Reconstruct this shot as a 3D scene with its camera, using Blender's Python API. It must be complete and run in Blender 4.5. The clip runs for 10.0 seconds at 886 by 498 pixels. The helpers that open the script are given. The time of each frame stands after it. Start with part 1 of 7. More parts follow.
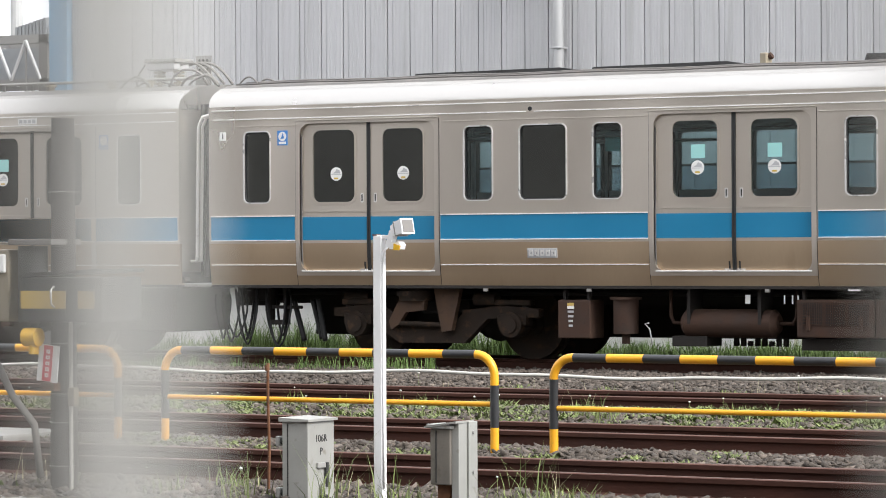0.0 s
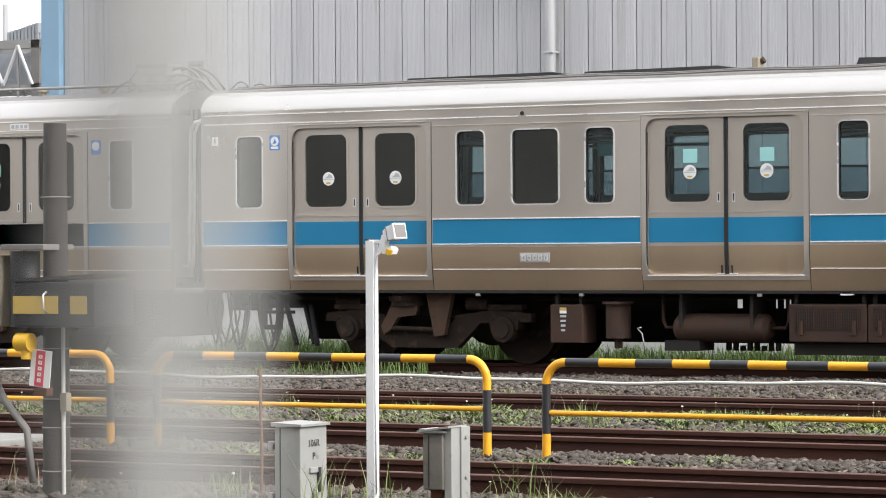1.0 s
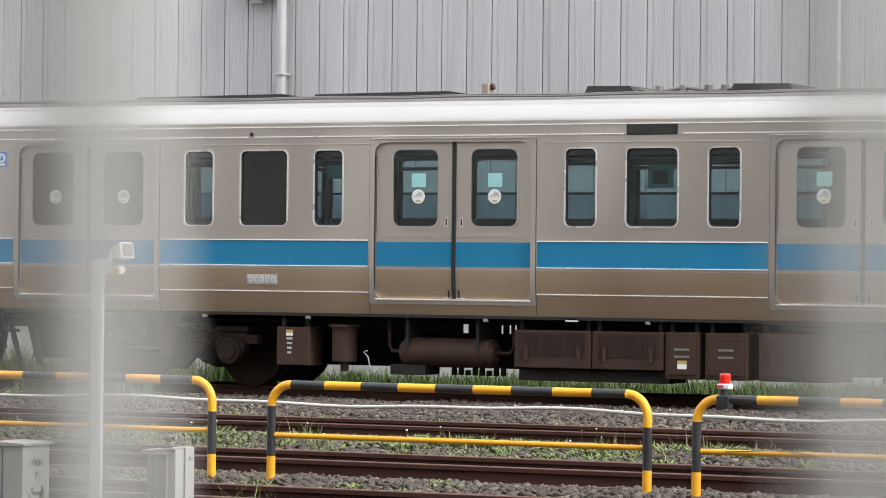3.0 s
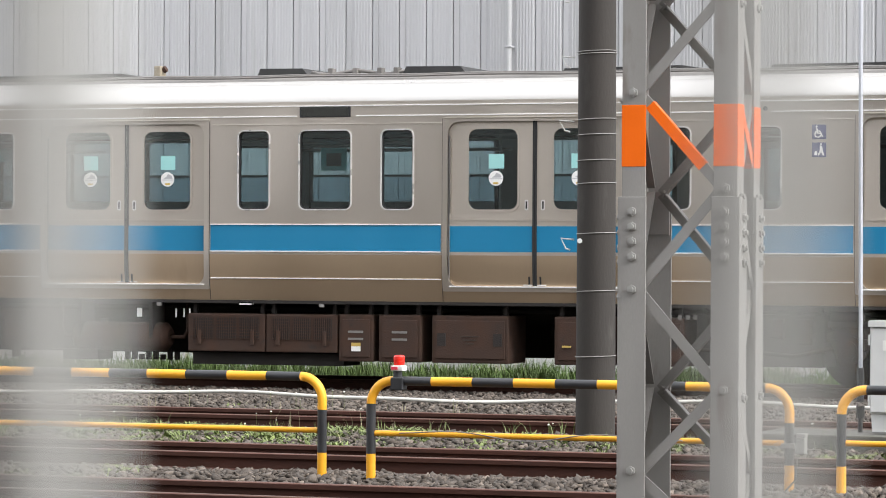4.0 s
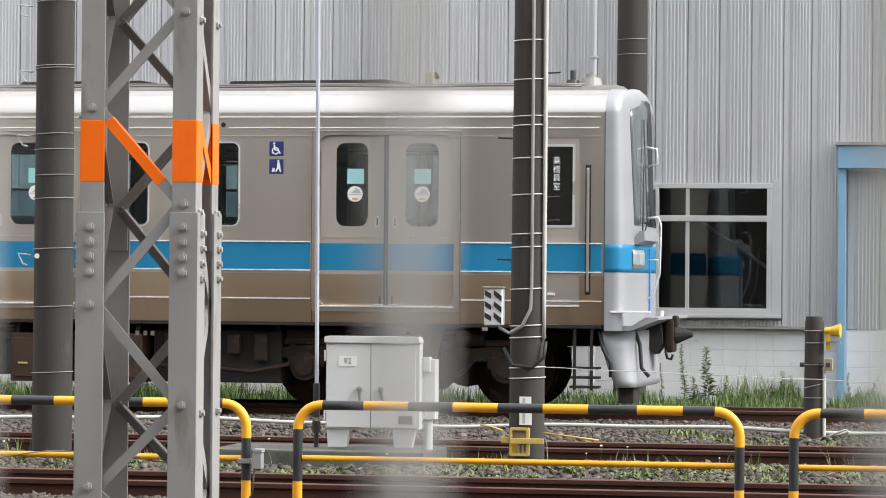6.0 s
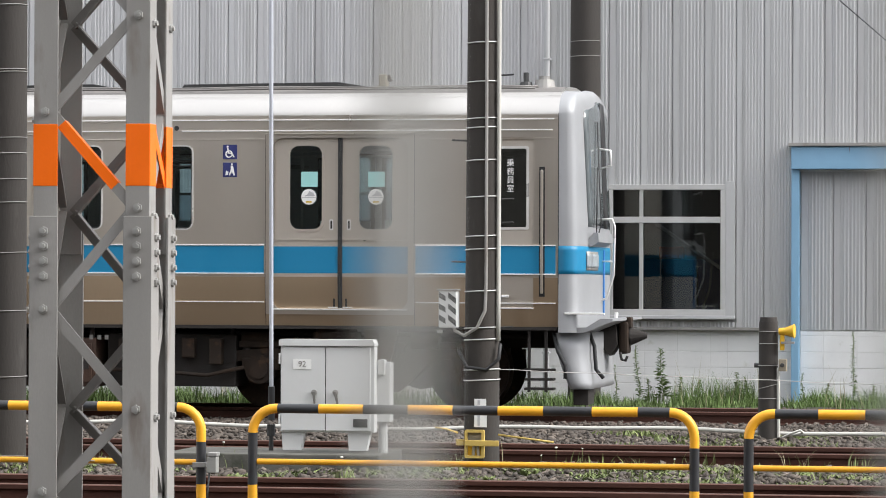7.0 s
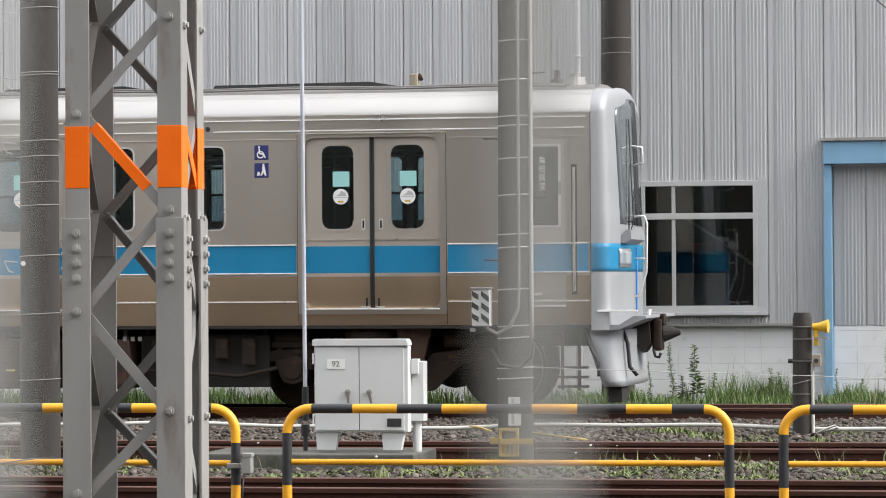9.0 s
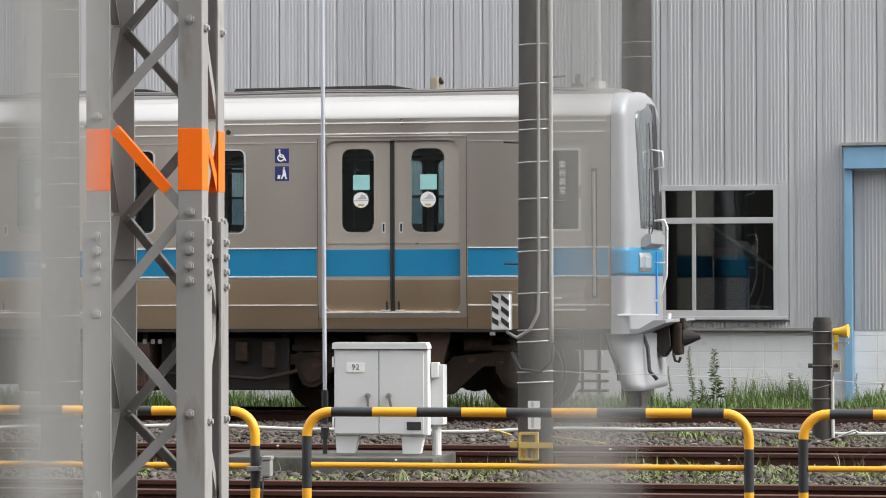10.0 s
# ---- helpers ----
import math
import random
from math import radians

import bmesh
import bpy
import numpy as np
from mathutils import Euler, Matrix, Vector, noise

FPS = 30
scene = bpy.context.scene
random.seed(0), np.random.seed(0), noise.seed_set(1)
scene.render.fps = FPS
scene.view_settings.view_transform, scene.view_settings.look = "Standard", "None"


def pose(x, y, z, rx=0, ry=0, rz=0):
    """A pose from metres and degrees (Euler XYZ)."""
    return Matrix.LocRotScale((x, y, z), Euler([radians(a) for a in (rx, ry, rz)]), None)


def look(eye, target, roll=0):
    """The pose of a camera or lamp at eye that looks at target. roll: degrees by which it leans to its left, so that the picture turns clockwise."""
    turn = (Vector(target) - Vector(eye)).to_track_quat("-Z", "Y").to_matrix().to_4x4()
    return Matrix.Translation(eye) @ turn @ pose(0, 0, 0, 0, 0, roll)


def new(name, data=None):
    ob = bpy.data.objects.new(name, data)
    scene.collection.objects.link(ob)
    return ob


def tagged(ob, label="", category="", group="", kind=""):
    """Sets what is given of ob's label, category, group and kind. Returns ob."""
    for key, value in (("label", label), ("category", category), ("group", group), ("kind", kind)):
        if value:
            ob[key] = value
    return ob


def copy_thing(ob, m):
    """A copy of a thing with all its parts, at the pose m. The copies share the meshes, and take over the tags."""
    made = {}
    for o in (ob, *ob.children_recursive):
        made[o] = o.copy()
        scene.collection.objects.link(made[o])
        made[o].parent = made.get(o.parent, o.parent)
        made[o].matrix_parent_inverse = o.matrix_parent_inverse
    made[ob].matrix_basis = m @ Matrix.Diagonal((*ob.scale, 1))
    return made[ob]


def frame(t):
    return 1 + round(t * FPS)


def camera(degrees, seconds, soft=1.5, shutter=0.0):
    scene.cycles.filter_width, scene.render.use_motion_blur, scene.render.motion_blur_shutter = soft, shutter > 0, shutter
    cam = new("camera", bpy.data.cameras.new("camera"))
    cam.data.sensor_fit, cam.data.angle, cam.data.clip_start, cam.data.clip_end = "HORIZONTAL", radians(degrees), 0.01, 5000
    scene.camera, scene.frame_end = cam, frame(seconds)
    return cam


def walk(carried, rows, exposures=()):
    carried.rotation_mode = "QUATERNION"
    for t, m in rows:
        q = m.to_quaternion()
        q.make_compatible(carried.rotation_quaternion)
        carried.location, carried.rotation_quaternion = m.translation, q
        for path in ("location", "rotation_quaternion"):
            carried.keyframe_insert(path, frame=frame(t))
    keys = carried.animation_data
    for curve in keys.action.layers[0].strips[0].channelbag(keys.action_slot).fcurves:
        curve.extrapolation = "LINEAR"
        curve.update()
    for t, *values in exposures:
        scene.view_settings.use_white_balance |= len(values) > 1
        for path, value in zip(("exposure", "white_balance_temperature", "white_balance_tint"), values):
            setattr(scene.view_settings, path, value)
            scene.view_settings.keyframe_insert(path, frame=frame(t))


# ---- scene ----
cam = camera(15.37, 10.0, 1.0)
cam.data.dof.use_dof = True
cam.data.dof.focus_distance = 31.0
cam.data.dof.aperture_fstop = 56.0
EYE = 1.36
# seconds, x, y, yaw, pitch, roll
ROWS = [
    (0, 0.0016, 0.0221, 30.699, -0.027, 0.259),
    (0.5, 0.0015, 0.0221, 30.686, -0.010, 0.161),
    (1, 0.0007, 0.0220, 30.564, 0.055, 0.320),
    (1.5, 0.0010, 0.0218, 30.308, 0.163, 0.219),
    (2, 0.0010, 0.0216, 30.025, 0.316, 0.114),
    (2.5, 0.0019, 0.0198, 28.325, 0.513, -0.067),
    (2.7, 0.0021, 0.0178, 27.299, 0.503, -0.376),
    (3.8, 0.0012, 0.0075, 21.451, 0.247, -0.341),
    (4, 0.0003, 0.0074, 20.110, 0.204, -0.316),
    (4.5, -0.0003, 0.0039, 17.342, 0.425, -0.544),
    (5, -0.0014, 0.0020, 14.821, 0.342, -0.787),
    (5.5, -0.0003, -0.0054, 12.531, 0.488, -0.539),
    (6, 0.0042, -0.0274, 10.656, 0.545, -0.503),
    (6.2, 0.0042, -0.0276, 10.313, 0.655, -0.260),
    (7.5, 0.0002, -0.0187, 9.721, 0.525, -0.284),
    (8, -0.0017, -0.0140, 9.720, 0.504, -0.152),
    (8.5, -0.0024, -0.0118, 9.971, 0.595, 0.130),
    (9, -0.0021, -0.0116, 10.422, 0.571, 0.330),
    (9.5, -0.0024, -0.0115, 10.465, 0.554, 0.245),
    (10, -0.0021, -0.0158, 10.770, 0.635, 0.150),
]
walk(cam, [(t, pose(x, y, EYE, 90 + pitch, roll, yaw)) for t, x, y, yaw, pitch, roll in ROWS], 
     [(0, 0.46), (1.0, 0.42), (2.0, 0.35), (2.7, 0.30), (3.8, 0.56), (4.2, 0.58), (5.0, 0.44), (6.0, 0.45), (7.5, 0.33), (10, 0.32)])

# ---- light: bright overcast sky, soft sun from behind on the right ----
SUN_ELEV, SUN_AZ = 42.0, 96.0   # azimuth clockwise from +y
world = bpy.data.worlds.new("overcast_sky")
scene.world = world
world.use_nodes = True
wn = world.node_tree.nodes
sky = wn.new("ShaderNodeTexSky")
sky.sky_type = "NISHITA"
sky.sun_disc = False
sky.sun_elevation, sky.sun_rotation = radians(SUN_ELEV), radians(SUN_AZ)
sky.dust_density = 4.0
pale = wn.new("ShaderNodeHueSaturation")
pale.inputs["Saturation"].default_value = 0.12
world.node_tree.links.new(sky.outputs[0], pale.inputs["Color"])
cloud = wn.new("ShaderNodeMix")   # high even cloud over the clear sky
cloud.data_type = "RGBA"
cloud.inputs["Factor"].default_value = 0.75
cloud.inputs["B"].default_value = (12.5, 12.8, 13.5, 1)
world.node_tree.links.new(pale.outputs[0], cloud.inputs["A"])
world.node_tree.links.new(cloud.outputs["Result"], wn["Background"].inputs["Color"])
wn["Background"].inputs["Strength"].default_value = 0.13
sun = new("sun", bpy.data.lights.new("sun", "SUN"))
sun.data.energy, sun.data.angle, sun.data.color = 3.8, radians(28), (1.0, 0.975, 0.945)
a, e = radians(SUN_AZ), radians(SUN_ELEV)
sun.matrix_world = look((math.sin(a) * math.cos(e) * 50, math.cos(a) * math.cos(e) * 50, math.sin(e) * 50), (0, 0, 0))


# ---- materials ----
def mat(name, col, rough=0.6, metal=0.0, var=0.12, scale=6.0, fine=90.0, bump=0.15, stain=None, stain_at=0.62, stretch=(1, 1, 1),
        island=0.0, rand=0.0, spec=0.5, rough_var=0.1):
    m = bpy.data.materials.new(name)
    m.use_nodes = True
    n, l = m.node_tree.nodes, m.node_tree.links
    b = n["Principled BSDF"]
    b.inputs["Metallic"].default_value = metal
    b.inputs["Specular IOR Level"].default_value = spec
    geo = n.new("ShaderNodeNewGeometry")
    mp = n.new("ShaderNodeMapping")
    mp.inputs["Scale"].default_value = stretch
    l.new(geo.outputs["Position"], mp.inputs["Vector"])
    big, small = n.new("ShaderNodeTexNoise"), n.new("ShaderNodeTexNoise")
    big.inputs["Scale"].default_value, small.inputs["Scale"].default_value = scale, fine
    big.inputs["Detail"].default_value, small.inputs["Detail"].default_value = 6, 3
    l.new(mp.outputs[0], big.inputs["Vector"])
    l.new(mp.outputs[0], small.inputs["Vector"])

    def mixed(fac, ca, cb, mode="MIX"):
        x = n.new("ShaderNodeMix")
        x.data_type, x.blend_type = "RGBA", mode
        for sock, v in ((x.inputs["Factor"], fac), (x.inputs["A"], ca), (x.inputs["B"], cb)):
            if isinstance(v, (int, float)):
                sock.default_value = v
            elif isinstance(v, tuple):
                sock.default_value = (*v, 1)
            else:
                l.new(v, sock)
        return x.outputs["Result"]

    def ranged(src, a0, a1, b0, b1):
        r = n.new("ShaderNodeMapRange")
        for k, v in zip(("From Min", "From Max", "To Min", "To Max"), (a0, a1, b0, b1)):
            r.inputs[k].default_value = v
        l.new(src, r.inputs["Value"])
        return r.outputs["Result"]

    dark = tuple(c * (1 - var) for c in col)
    light = tuple(min(1, c * (1 + var)) for c in col)
    c = mixed(ranged(big.outputs["Fac"], 0.3, 0.7, 0, 1), dark, light)
    c = mixed(ranged(small.outputs["Fac"], 0.3, 0.7, 0, 0.35), c, dark)
    if stain:
        s2 = n.new("ShaderNodeTexNoise")
        s2.inputs["Scale"].default_value, s2.inputs["Detail"].default_value = scale * 2.3, 8
        l.new(mp.outputs[0], s2.inputs["Vector"])
        c = mixed(ranged(s2.outputs["Fac"], stain_at, stain_at + 0.12, 0, 0.85), c, stain)
    if island:
        c = mixed(ranged(geo.outputs["Random Per Island"], 0, 1, 0, island), c, tuple(x * 0.35 for x in col))
        c = mixed(ranged(geo.outputs["Random Per Island"], 0.75, 1, 0, island), c, tuple(min(1, x * 1.9) for x in col))
    if rand:
        oi = n.new("ShaderNodeObjectInfo")
        c = mixed(ranged(oi.outputs["Random"], 0, 1, 0, rand), c, tuple(x * 0.6 for x in col))
    l.new(c, b.inputs["Base Color"])
    l.new(ranged(big.outputs["Fac"], 0.3, 0.7, max(0.02, rough - rough_var), min(1, rough + rough_var)), b.inputs["Roughness"])
    if bump:
        bp = n.new("ShaderNodeBump")
        bp.inputs["Strength"].default_value, bp.inputs["Distance"].default_value = bump, 0.01
        l.new(small.outputs["Fac"], bp.inputs["Height"])
        l.new(bp.outputs[0], b.inputs["Normal"])
    return m


def glass(name, tint, ior=1.5, rough=0.02):
    m = bpy.data.materials.new(name)
    m.use_nodes = True
    n, l = m.node_tree.nodes, m.node_tree.links
    n.remove(n["Principled BSDF"])
    tr, gl, mx = n.new("ShaderNodeBsdfTransparent"), n.new("ShaderNodeBsdfGlossy"), n.new("ShaderNodeMixShader")
    fr = n.new("ShaderNodeFresnel")
    fr.inputs["IOR"].default_value = ior
    tr.inputs["Color"].default_value = (*tint, 1)
    gl.inputs["Color"].default_value = (0.9, 0.95, 0.95, 1)
    gl.inputs["Roughness"].default_value = rough
    l.new(fr.outputs[0], mx.inputs["Fac"])
    l.new(tr.outputs[0], mx.inputs[1])
    l.new(gl.outputs[0], mx.inputs[2])
    l.new(mx.outputs[0], n["Material Output"].inputs["Surface"])
    return m


STEEL = mat("brushed_stainless", (0.60, 0.55, 0.49), 0.35, 0.9, 0.04, 0.8, 40, 0.02, stretch=(1, 1, 0.25), stain=(0.53, 0.47, 0.40), stain_at=0.70)
# browner steel for body side and door faces below z 1.45
STEEL_BROWN = mat("brown_stainless", (0.445, 0.34, 0.235), 0.40, 0.82, 0.05, 0.8, 40, 0.02, stretch=(1, 1, 0.25), stain=(0.37, 0.275, 0.185), stain_at=0.62)
DOOR_STEEL = mat("door_stainless", (0.54, 0.49, 0.43), 0.42, 0.8, 0.04, 1.0, 45, 0.02, stretch=(1, 1, 0.25))
TRIM = mat("bright_trim", (0.88, 0.87, 0.85), 0.35, 0.2, 0.06, 4, 80, 0.0)
FRAME = mat("window_frame_metal", (0.74, 0.73, 0.71), 0.32, 0.5, 0.05, 4, 80, 0.0)
ROOF_EDGE = mat("roof_edge_stainless", (0.555, 0.535, 0.51), 0.36, 0.9, 0.04, 1.5, 40, 0.02, stretch=(1, 1, 0.25))
ROOF = mat("roof_grey", (0.17, 0.16, 0.15), 0.55, 0.2, 0.15, 3, 60, 0.1, stain=(0.22, 0.19, 0.16))
BLUE = mat("blue_band", (0.003, 0.175, 0.335), 0.45, 0, 0.06, 2, 60, 0.02)
CAB = mat("cab_silver_paint", (0.325, 0.33, 0.34), 0.52, 0.3, 0.04, 2, 60, 0.02)
GASKET = mat("black_rubber", (0.015, 0.015, 0.016), 0.6, 0, 0.1)
BOGIE = mat("bogie_grime", (0.024, 0.0155, 0.0105), 0.85, 0, 0.35, 4, 60, 0.3, spec=0.3, stain=(0.058, 0.032, 0.017), stain_at=0.56)
UNDER = mat("underfloor_brown", (0.044, 0.0205, 0.0115), 0.8, 0, 0.3, 4, 60, 0.3, stain=(0.022, 0.013, 0.009))
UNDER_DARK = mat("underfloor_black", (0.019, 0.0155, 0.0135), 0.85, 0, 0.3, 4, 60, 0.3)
BRACKET = mat("brake_dust_brown", (0.072, 0.039, 0.022), 0.8, 0, 0.25, 5, 60, 0.25, stain=(0.04, 0.024, 0.015), stain_at=0.60)
TYRE = mat("wheel_steel", (0.05, 0.038, 0.03), 0.6, 0.3, 0.25)
INTERIOR = mat("interior_panel", (0.68, 0.69, 0.67), 0.6, 0, 0.08)
SEAT = mat("seat_cloth", (0.06, 0.12, 0.2), 0.9, 0, 0.2)
GLASS = glass("tinted_glass", (0.64, 0.74, 0.76), 1.75)
GLASS_LOWER = glass("far_lower_glass", (0.70, 0.76, 0.80))
GLASS_CLEAR = glass("clear_glass", (0.88, 0.93, 0.93))
GLASS_DARK = glass("dark_glass", (0.42, 0.44, 0.43), 2.3)
GLASS_DEPOT = glass("depot_glass", (0.50, 0.51, 0.51), 1.68)
WINWHITE = mat("window_aluminium", (0.52, 0.52, 0.515), 0.4, 0.3, 0.05, 4, 60, 0.02)
PAPER = mat("white_label", (0.78, 0.78, 0.76), 0.6, 0, 0.04, bump=0)
PAPER_GREY = mat("grey_print", (0.45, 0.45, 0.46), 0.6, 0, 0.1, bump=0)
TEAL = mat("teal_notice", (0.32, 0.62, 0.60), 0.5, 0, 0.04, bump=0)
NAVY = mat("navy_sign", (0.022, 0.028, 0.13), 0.45, 0, 0.05, bump=0)
SKYBLUE = mat("blue_sticker", (0.06, 0.22, 0.55), 0.45, 0, 0.05, bump=0)
GOLD = mat("gold_print", (0.55, 0.38, 0.06), 0.5, 0, 0.05, bump=0)
YELLOW = mat("yellow_paint", (0.78, 0.37, 0.018), 0.42, 0, 0.08, 5, 70, 0.05, stain=(0.55, 0.27, 0.02), stain_at=0.70)
BLACKP = mat("black_paint", (0.028, 0.029, 0.032), 0.4, 0, 0.2, 5, 70, 0.05)
ORANGE = mat("orange_paint", (0.93, 0.155, 0.003), 0.5, 0, 0.05, 6, 80, 0.05, spec=0.3)
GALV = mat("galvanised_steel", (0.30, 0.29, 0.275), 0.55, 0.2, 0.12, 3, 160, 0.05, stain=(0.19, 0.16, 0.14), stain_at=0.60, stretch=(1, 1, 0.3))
GALV_DARK = mat("weathered_and_shaded_steel", (0.19, 0.18, 0.168), 0.65, 0.2, 0.15, 3, 160, 0.06)
ROD = mat("bright_rod", (0.50, 0.52, 0.57), 0.4, 0.4, 0.06)
BOLT = mat("bolt_zinc", (0.36, 0.355, 0.34), 0.5, 0.4, 0.12)
WHITEP = mat("white_paint", (0.78, 0.78, 0.78), 0.5, 0, 0.04, 5, 70, 0.05, stain=(0.62, 0.58, 0.52), stain_at=0.72)
CABGREY = mat("cabinet_light_grey", (0.60, 0.605, 0.60), 0.5, 0, 0.05, 3, 70, 0.04, stain=(0.48, 0.46, 0.42), stain_at=0.70)
BOXGREY = mat("box_grey", (0.32, 0.32, 0.30), 0.55, 0.1, 0.1, 5, 80, 0.08, stain=(0.17, 0.145, 0.115), stain_at=0.64)
DARKPOLE = mat("dark_concrete_pole", (0.036, 0.031, 0.027), 0.85, 0, 0.25, 2, 60, 0.25, stretch=(1, 1, 0.3), stain=(0.06, 0.055, 0.05), stain_at=0.62)
WIRE = mat("tie_wire", (0.58, 0.58, 0.56), 0.4, 0.4, 0.1, bump=0)
RUST = mat("rail_rust", (0.058, 0.024, 0.017), 0.85, 0.0, 0.25, 5, 60, 0.25, stain=(0.04, 0.018, 0.012), stretch=(0.4, 1, 1), spec=0.25)
RAILTOP = mat("rail_head", (0.115, 0.058, 0.044), 0.55, 0.3, 0.2, 5, 60, 0.1, stretch=(0.3, 1, 1), spec=0.3)
RODRUST = mat("rusty_rod", (0.13, 0.055, 0.025), 0.9, 0, 0.35, 30, 120, 0.4)
STONE = mat("ballast_stone", (0.098, 0.080, 0.066), 0.9, 0, 0.25, 12, 90, 0.4, island=0.95)
SOIL = mat("ballast_soil", (0.034, 0.027, 0.021), 0.95, 0, 0.3, 3, 40, 0.6, stain=(0.06, 0.05, 0.04))
GRASS = mat("grass_green", (0.105, 0.17, 0.04), 0.7, 0, 0.3, 2, 30, 0.0, island=0.6)
WEED = mat("weed_green", (0.165, 0.205, 0.065), 0.7, 0, 0.3, 2, 30, 0.0, island=0.65)
STRAW = mat("dry_stalk", (0.36, 0.33, 0.20), 0.8, 0, 0.2, 3, 30, 0.0, island=0.4)
BLOOM = mat("seed_head", (0.72, 0.72, 0.66), 0.9, 0, 0.1, bump=0)
SIDING = mat("metal_siding", (0.50, 0.50, 0.51), 0.45, 0.25, 0.06, 0.8, 40, 0.04, stretch=(3, 1, 0.15), stain=(0.42, 0.42, 0.42), stain_at=0.60, rand=0.12)
SIDING_OLD = mat("older_metal_siding", (0.47, 0.474, 0.478), 0.45, 0.25, 0.07, 0.8, 40, 0.04, stretch=(3, 1, 0.15), stain=(0.39, 0.39, 0.39), stain_at=0.58, rand=0.14)
BLOCK = mat("white_block", (0.74, 0.74, 0.735), 0.8, 0, 0.06, 3, 60, 0.2, stain=(0.55, 0.55, 0.50), stain_at=0.66, rand=0.1)
MORTAR = mat("mortar", (0.66, 0.66, 0.65), 0.9, 0, 0.1)
LIGHTBLUE = mat("light_blue_paint", (0.20, 0.37, 0.53), 0.5, 0, 0.06, 4, 60, 0.05, stain=(0.24, 0.22, 0.18), stain_at=0.72)
OLDBOX = mat("old_box_grey", (0.15, 0.135, 0.115), 0.7, 0, 0.2, 6, 80, 0.1, stain=(0.09, 0.075, 0.055), stain_at=0.58)
CONCRETE = mat("concrete", (0.24, 0.235, 0.22), 0.9, 0, 0.15, 3, 60, 0.3, stain=(0.13, 0.12, 0.11))
MOSSY = mat("mossy_concrete", (0.095, 0.092, 0.08), 0.95, 0, 0.25, 3, 60, 0.3, stain=(0.04, 0.045, 0.03), stain_at=0.55)
LENS = mat("lamp_lens", (0.26, 0.29, 0.31), 0.45, 0, 0.1, bump=0)
CABGLASS = mat("cab_glass", (0.10, 0.115, 0.12), 0.08, 0, 0.1, bump=0, spec=0.7, rough_var=0.02)
HOSE = mat("white_hose", (0.50, 0.49, 0.45), 0.6, 0, 0.08, 8, 60, 0.05)
REDL = mat("red_lens", (0.75, 0.025, 0.015), 0.25, 0, 0.05, bump=0)
REDP = mat("red_print", (0.62, 0.05, 0.08), 0.5, 0, 0.05, bump=0)
BEACON_Y = mat("machine_yellow", (0.72, 0.42, 0.02), 0.45, 0, 0.08)
TAPE = mat("yellow_tape", (0.50, 0.35, 0.09), 0.55, 0, 0.1)
DARKMETAL = mat("dark_metal", (0.05, 0.05, 0.05), 0.5, 0.4, 0.2)
CREAM = mat("cream_box", (0.27, 0.235, 0.175), 0.6, 0, 0.1)
SCREEN = mat("screen_wire_grey", (0.50, 0.50, 0.475), 0.6, 0, 0.08, bump=0)
BACKDROP = mat("backdrop_pale", (0.28, 0.262, 0.238), 0.9, 0, 0.15, 0.3, 10, 0.1)
BACKDROP_DARK = mat("backdrop_dark", (0.105, 0.094, 0.082), 0.9, 0, 0.15, 0.3, 10, 0.1)
CORRUG = mat("far_corrugated", (0.30, 0.32, 0.34), 0.6, 0.1, 0.15)


# ---- building helpers ----
def part(name, bm, material, parent=None, label="", smooth=False):
    me = bpy.data.meshes.new(name)
    bmesh.ops.recalc_face_normals(bm, faces=bm.faces)
    bm.to_mesh(me)
    bm.free()
    for m in (material if isinstance(material, (list, tuple)) else [material]):
        me.materials.append(m)
    if smooth:
        for p in me.polygons:
            p.use_smooth = True
        me.set_sharp_from_angle(angle=radians(40))
    ob = new(name, me)
    if parent:
        under(ob, parent)
    if label:
        tagged(ob, label)
    return ob


BASES = {}


def under(ob, parent):
    """Makes ob a part of parent and leaves it where it stands."""
    ob.parent = parent
    ob.matrix_parent_inverse = Matrix.Translation(BASES.get(parent.name, (0, 0, 0))).inverted()


def thing(name, at, label, category, group="", kind=""):
    ob = new(name)
    ob.location = at
    ob.empty_display_size = 0.1
    BASES[ob.name] = at
    return tagged(ob, label, category, group, kind)


def box(bm, x0, x1, y0, y1, z0, z1, bev=0.0, mi=0):
    r = bmesh.ops.create_cube(bm, size=1, matrix=Matrix.Translation(((x0 + x1) / 2, (y0 + y1) / 2, (z0 + z1) / 2)) @ Matrix.Diagonal((x1 - x0, y1 - y0, z1 - z0, 1)))
    if bev:
        es = list({e for v in r["verts"] for e in v.link_edges})
        r = bmesh.ops.bevel(bm, geom=es, offset=bev, segments=2, affect="EDGES", profile=0.6)
    if mi:
        for f in {f for v in r["verts"] for f in v.link_faces}:
            f.material_index = mi
    return bm


def B(x0, x1, y0, y1, z0, z1, bev=0.0):
    return box(bmesh.new(), x0, x1, y0, y1, z0, z1, bev)


def rod(bm, p, q, r, seg=10, r2=None, mi=0):
    p, q = Vector(p), Vector(q)
    m = Matrix.Translation((p + q) / 2) @ (q - p).to_track_quat("Z", "Y").to_matrix().to_4x4()
    o = bmesh.ops.create_cone(bm, cap_ends=True, segments=seg, radius1=r, radius2=r if r2 is None else r2, depth=(q - p).length, matrix=m)
    if mi:
        for f in {f for v in o["verts"] for f in v.link_faces}:
            f.material_index = mi
    return bm


def RD(p, q, r, seg=12, r2=None):
    return rod(bmesh.new(), p, q, r, seg, r2)


